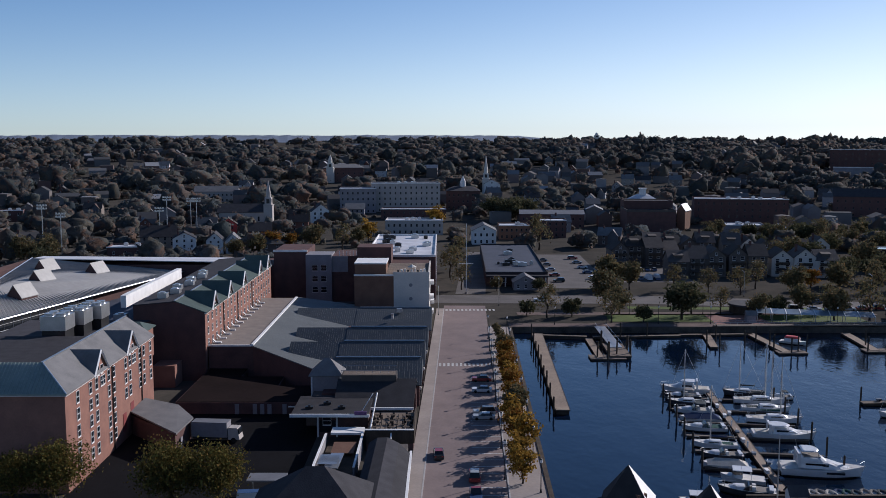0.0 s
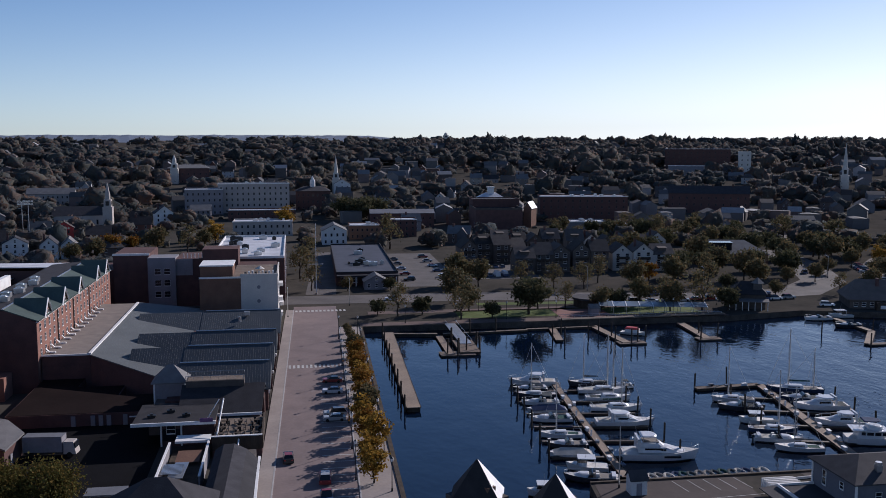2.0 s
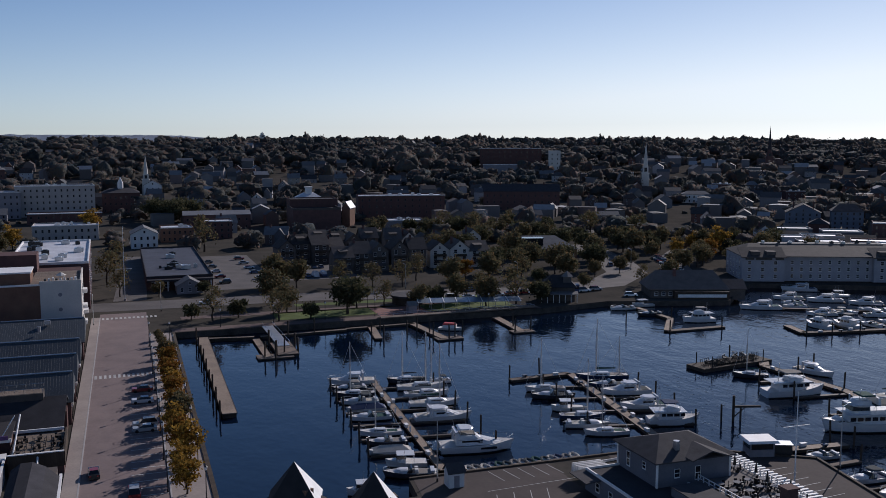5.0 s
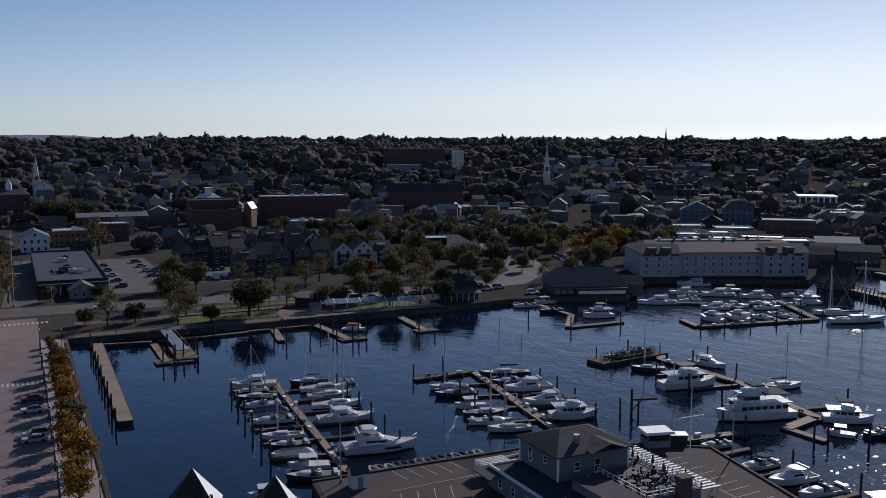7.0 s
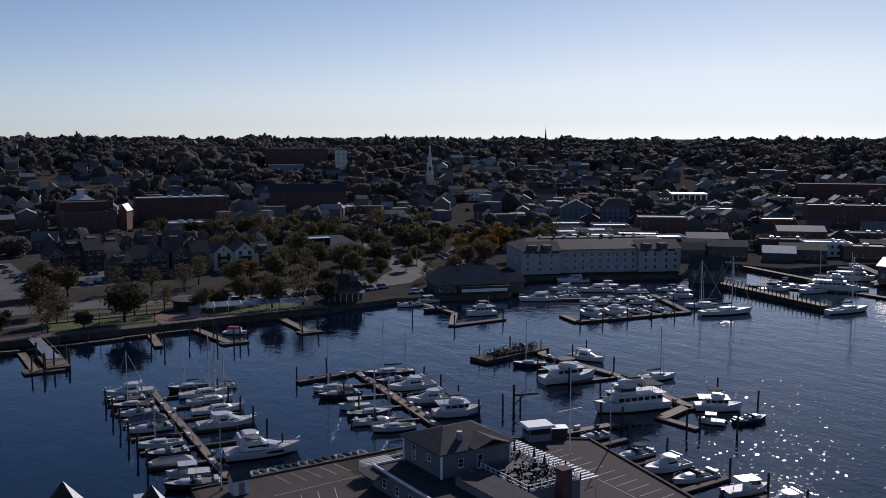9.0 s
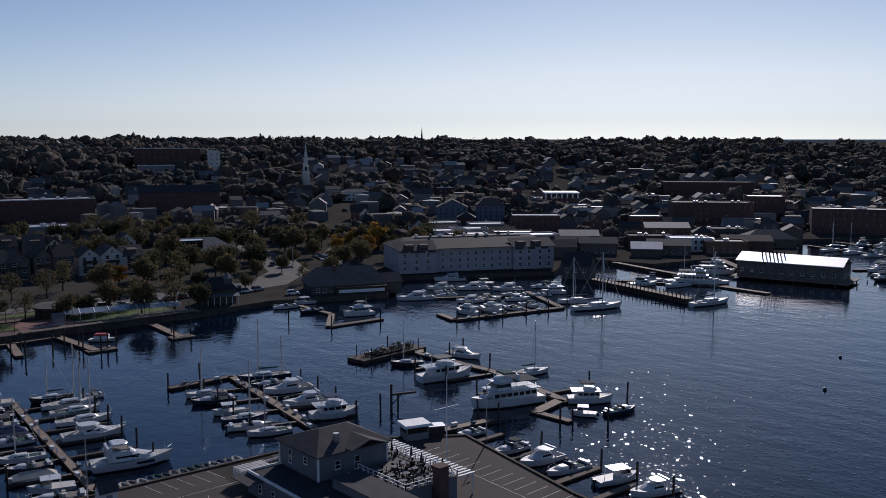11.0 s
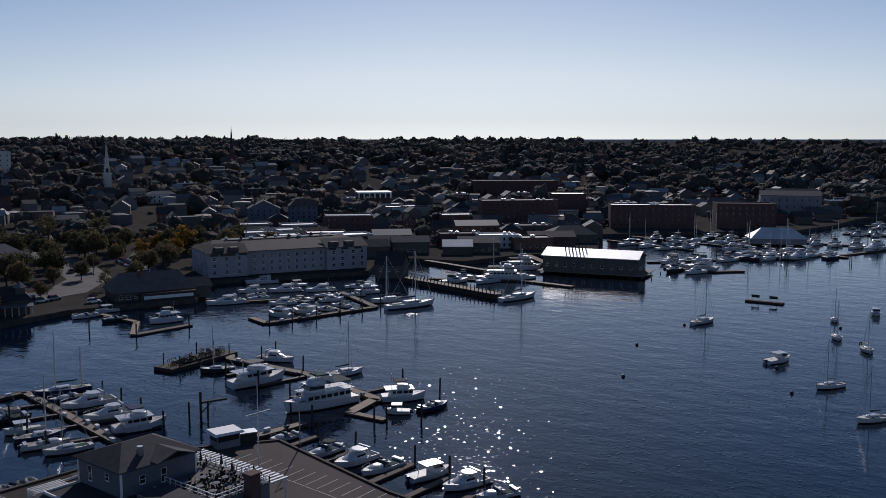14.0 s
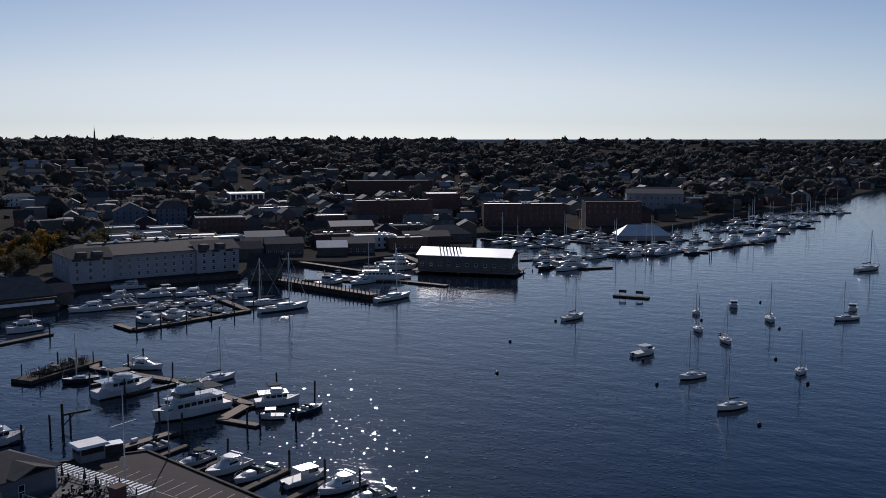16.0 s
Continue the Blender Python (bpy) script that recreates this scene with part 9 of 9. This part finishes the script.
TREES = {  # material, trunk height, crown radius, half crown height, clumps, leaf size, crown base, label
    "gold": (LEAF_GOLD, 2.6, 2.5, 3.0, 46, 0.26, 1.9, "golden autumn street tree by the quay"),
    "amber": (LEAF_AMBER, 2.4, 2.7, 2.7, 50, 0.25, 1.7, "orange-brown autumn street tree by the quay"),
    "olive": (LEAF_OLIVE, 3.0, 3.6, 3.6, 70, 0.30, 2.0, "tree with thinning olive and yellow leaves"),
    "green": (LEAF_GREEN, 3.0, 3.8, 3.2, 80, 0.32, 1.8, "dark green spreading tree"),
    "round": (LEAF_GREEN, 2.2, 3.2, 2.6, 60, 0.32, 1.2, "dense dark green round-headed tree"),
    "bare": (LEAF_OLIVE, 4.0, 3.6, 3.8, 26, 0.24, 2.2, "half-bare tree with sparse brown leaves"),
    "near": (LEAF_RUST, 4.5, 4.9, 4.4, 250, 0.17, 2.5, "large tree with turning brown and green leaves in the court"),
}
trng = random.Random(4)
for i in range(17):
    y = 150 + i * 7.6
    k = ("gold", "gold", "gold", "amber", "gold", "olive", "amber", "amber", "gold", "amber", "amber", "amber", "olive", "gold", "olive", "olive", "olive")[i]
    tree(k, street(-4.2 + trng.uniform(-0.7, 0.7), y), y, trng.uniform(0.78, 1.02) * (0.5 if i > 12 else 1) * (0.75 if k == "olive" else 1), trng.uniform(0, 360), group="street trees along the quay")
for x, y, s in ((-34.5, 140, 0.95), (-41.5, 139, 1.0), (-60, 141, 0.95), (-66.5, 141, 0.8)):
    tree("near", x, y, s, x * 7)


def grove(rows, group, k0=1.0):
    """Trees given as kind, place and crown radius."""
    for k, x, y, r in rows:
        tree(k, x, y, k0 * min(8.0, r) * (0.74 if y < 360 and x < 180 else 0.9) / TREES[k][2], x * 13 % 360, group=group)
        OCC.append((x, y, r))


grove((("bare", 33, 296, 5.4), ("round", 41, 298, 4.1), ("bare", 52, 288, 5.0), ("round", 62, 289, 3.5), ("green", 75, 293, 7.6), ("olive", 55, 318, 6.6), ("olive", 57, 302, 4.8), ("round", 107, 301, 4.3), ("olive", 116, 303, 5.2),
       ("olive", 122, 291, 5.6), ("bare", 133, 291, 6.6), ("green", 141, 289, 5.0), ("bare", 90, 303, 4.4), ("olive", 100, 296, 4.2), ("bare", 80, 301, 5.2), ("round", 27, 300, 3.4)), "trees in the harbour park")
grove((("bare", 97, 343, 4.7), ("bare", 108, 340, 5.1), ("olive", 126, 336, 6.0), ("bare", 126, 305, 4.9), ("bare", 86, 350, 5.0), ("olive", 174, 334, 6.0), ("olive", 178, 352, 6.6), ("olive", 145, 344, 6.0), ("bare", 160, 346, 6.0), ("amber", 138, 352, 4.4), ("bare", 118, 354, 5.5)), "trees along the avenue")
HARBOUR_ROADS = [[(-60, 333), (70, 330), (115, 322), (150, 316), (185, 322), (208, 345), (222, 380), (235, 430), (262, 490)], [(226, 330), (246, 372), (272, 402), (312, 432), (380, 450)], [(10, 342), (14, 420), (20, 520)], [(48, 350), (50, 470)], [(66, 391), (100, 391)]]


def off_roads(x, y, gap):
    p = Vector((x, y))
    for line, w in zip(HARBOUR_ROADS, (9, 7, 6, 18, 20)):
        for a, b in zip(line, line[1:]):
            a, b = Vector(a), Vector(b)
            u = min(1, max(0, (p - a).dot(b - a) / (b - a).length_squared))
            if (a + (b - a) * u - p).length < w + gap:
                return False
    return True


tries, planted = 0, []
while len(planted) < 72 and tries < 4000:
    tries += 1
    x, y, r = trng.uniform(140, 305), trng.uniform(340, 540), trng.uniform(4.4, 6.6)
    if off_roads(x, y, r * 0.45) and all((x - a) ** 2 + (y - b) ** 2 > (0.75 * (r + c)) ** 2 if c < 9 else (x - a) ** 2 + (y - b) ** 2 > (c * 0.8 + 2) ** 2 for a, b, c in OCC) and all((x - q[1]) ** 2 + (y - q[2]) ** 2 > 49 for q in planted):
        planted.append((trng.choice(("green", "olive", "green", "round", "bare", "olive")), x, y, r))
grove(planted, "garden trees between the harbour houses", 0.9)
grove((("olive", 204, 344, 6.4), ("olive", 190, 340, 5.8), ("olive", 236, 352, 7.0), ("gold", 258, 384, 6.0), ("olive", 242, 380, 7.4), ("gold", 278, 400, 6.6), ("olive", 309, 428, 6.3), ("olive", 331, 438, 6.2), ("olive", 347, 440, 6.2), ("olive", 292, 415, 6.0), ("olive", 268, 398, 7.0), ("olive", 220, 362, 6.0), ("amber", 365, 446, 6), ("olive", 206, 372, 6)), "autumn trees beside the inn road", 0.52)
grove((("olive", 63, 357, 6.8), ("olive", 70, 352, 5.8), ("bare", 7, 352, 5.4), ("bare", 3, 384, 5.6), ("bare", 6, 404, 6.1), ("olive", 20, 349, 3.0), ("round", 36, 349, 3.2), ("gold", -5, 575, 5.4), ("bare", 49, 480, 7.4), ("green", 45, 625, 8), ("green", 35, 641, 8), ("green", 56, 632, 8), ("green", 41, 632, 8), ("green", 50, 645, 8)), "trees behind the avenue")
grove((("olive", -189, 424, 7.8), ("olive", -178, 424, 7.3), ("bare", -187, 444, 6.9), ("green", -171, 400, 7.4), ("olive", -97, 440, 6.0), ("amber", -84, 460, 7.2), ("olive", -89, 452, 6.6), ("olive", -66, 480, 7.9), ("bare", -51, 479, 7.9), ("gold", -41, 520, 6.0), ("amber", -76, 470, 6), ("olive", -45, 500, 6)), "autumn trees behind the hotel", 0.74)


grove((("olive", 232, 340, 5), ("bare", 246, 350, 5), ("olive", 256, 362, 5.5), ("amber", 268, 372, 5), ("gold", 284, 386, 5.5), ("green", 300, 398, 6), ("olive", 262, 346, 5), ("green", 280, 352, 5), ("olive", 298, 372, 6), ("green", 316, 388, 6), ("green", 330, 404, 6),
       ("olive", 216, 388, 6), ("green", 224, 410, 6.5), ("olive", 246, 418, 6), ("green", 262, 440, 6), ("green", 236, 444, 6), ("olive", 170, 312, 4), ("bare", 196, 314, 4), ("olive", 214, 322, 4.4), ("green", 160, 330, 4.5), ("olive", 150, 356, 5), ("olive", 176, 372, 5.5), ("green", 168, 388, 5)), "trees round the inn", 0.85)


def avenue_clear(x, y):
    return not (x < 262 and y < 470 and x > -70) and not (x < 300 and y < 350) and not (abs(x - (14 + (y - 420) * 0.055)) < 9 and y < 640) and not (x < 60 and y < 350)


def wood_crown(rng, rx, rz, n, per, leaf, heart, m):
    """A crown of lumpy leaf masses with loose sprays over and round it: corners and faces."""
    k = rng.normal(size=(5, 3)) * 1.3
    co, faces, index = [], [], {}
    g = np.linspace(-1, 1, m + 1)
    for ax, side in ((0, -1.0), (0, 1.0), (1, -1.0), (1, 1.0), (2, 1.0)):
        for i in range(m):
            for j in range(m):
                f = []
                for u, v in ((g[i], g[j]), (g[i + 1], g[j]), (g[i + 1], g[j + 1]), (g[i], g[j + 1])):
                    p = np.insert(np.array([u, v]), ax, side)
                    p = p / np.linalg.norm(p)
                    key = tuple(np.round(p, 4))
                    if key not in index:
                        index[key] = len(co)
                        lump = heart + 0.16 * math.sin(float(k[0] @ p) * 2.6) + 0.13 * math.cos(float(k[1] @ p) * 3.4) + 0.11 * math.sin(float(k[2] @ p) * 6.5) + 0.08 * rng.normal()
                        co.append(p * lump * [rx, rx, rz] + [0, 0, rz * 0.95])
                    f.append(index[key])
                faces.append(f if (ax == 1) != (side > 0) else f[::-1])
    sprays = crown_arrays(rng, n, per, rx * 0.12, rx * 0.95, rz * 0.96, rz * 0.98, leaf).reshape(-1, 3)
    base = len(co)
    faces += [[base + 4 * i + j for j in range(4)] for i in range(len(sprays) // 4)]
    v = np.concatenate([np.array(co), sprays])
    return v, np.array(faces)


def far_woods(count=6200):
    """The hill's tree cover as one mass of small crowns, thinner near the houses and streets."""
    rng = np.random.default_rng(11)
    protos = [wood_crown(rng, 4.2 + 0.7 * (i % 4), 3.5 + 0.5 * (i % 3), *((30, 4, 0.42, 0.74, 3) if i < 16 else (18, 3, 0.5, 0.78, 5))) for i in range(32)]
    occ = np.array(OCC)
    big = occ[occ[:, 2] > 6]
    away = big[:, :2] / np.linalg.norm(big[:, :2], axis=1)[:, None]
    cos, fas = [], []
    total = 0

    def put(x, y, s, lift=1.0):
        nonlocal total
        v, f = protos[int(rng.integers(16)) + (16 if x * x + y * y > 1.2e6 else 0)]
        a = rng.uniform(0, 6.28)
        c, sn = math.cos(a), math.sin(a)
        v = v * [s, s, s * lift]
        cos.append(np.stack([v[:, 0] * c - v[:, 1] * sn + x, v[:, 0] * sn + v[:, 1] * c + y, v[:, 2] + land_z(x, y) - 0.6], -1))
        fas.append(f + total)
        total += len(v)

    n = 0
    while n < count:
        az = radians(rng.uniform(-28, 87))
        far = rng.uniform() < 0.24
        r0 = shore_r(az)
        r = rng.uniform(1250, 1900) if far else 360 + 950 * rng.uniform() ** 0.8
        if r0 and r0 > 700:
            r = r0 + 40 + 1100 * rng.uniform() ** 1.3
        if r0 is None or r < r0 + 40:
            continue
        x, y = r * math.sin(az), r * math.cos(az)
        if not avenue_clear(x, y):
            continue
        town = math.degrees(az) > 40 and r < max(640, r0 + 230) and r0 < 700
        dens = openness(x, y)
        if rng.uniform() > (0.3 if r < 1150 else 0.5) + 3.0 * max(0, dens - 0.42):
            continue
        s = rng.choice((0.5, 0.75, 1.0, 1.2, 1.5)) * rng.uniform(0.85, 1.15) * (0.7 + 0.6 * dens) * (0.8 if town else 1.0 if r < 640 else 1.25 if r < 900 else 1.45)
        if r < 1250:
            if ((occ[:, 0] - x) ** 2 + (occ[:, 1] - y) ** 2 < (occ[:, 2] * 0.8) ** 2).any():
                continue
            rel = big[:, :2] - [x, y]
            ahead = (rel * away).sum(1)
            side = np.abs(rel[:, 0] * away[:, 1] - rel[:, 1] * away[:, 0])
            if ((ahead > 0) & (ahead < 12 + 2.2 * big[:, 2]) & (side < big[:, 2] * 0.8)).any():
                s *= 0.55
        put(x, y, s, rng.uniform(0.8, 1.1) if r < 1100 else min(1.1, 1.8 / s) * rng.uniform(0.85, 1.1))
        n += 1
    # taller old trees that break the ridge line in clumps
    for i in range(1000):
        az = radians(rng.uniform(3, 87))
        lump = noise.noise(Vector((math.degrees(az) / 2.6, 7.7, 0))) + 0.6 * noise.noise(Vector((math.degrees(az) / 0.8, 1.7, 0)))
        r0 = shore_r(az) or 0
        if lump < -0.3 or r0 > 1150:
            continue
        r = rng.uniform(1180, 1480)
        s = rng.uniform(1.2, 1.9)
        high = rng.uniform(14, 17) + 8 * lump
        put(r * math.sin(az), r * math.cos(az), s, min(1.9, high / (8.2 * s)))
    v, f = np.concatenate(cos).astype(np.float32), np.concatenate(fas).astype(np.int32)
    me = bpy.data.meshes.new("woodland")
    me.vertices.add(len(v)), me.loops.add(4 * len(f)), me.polygons.add(len(f))
    me.vertices.foreach_set("co", v.reshape(-1))
    me.loops.foreach_set("vertex_index", f.reshape(-1))
    me.polygons.foreach_set("loop_start", np.arange(0, 4 * len(f), 4, dtype=np.int32))
    me.polygons.foreach_set("use_smooth", np.ones(len(f), dtype=bool))
    me.update(calc_edges=True)
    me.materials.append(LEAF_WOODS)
    tagged(inst("woodland", me), "dense town trees in haze-tinted dark autumn leaf covering the hill", "woods", kind="stuff")


far_woods()
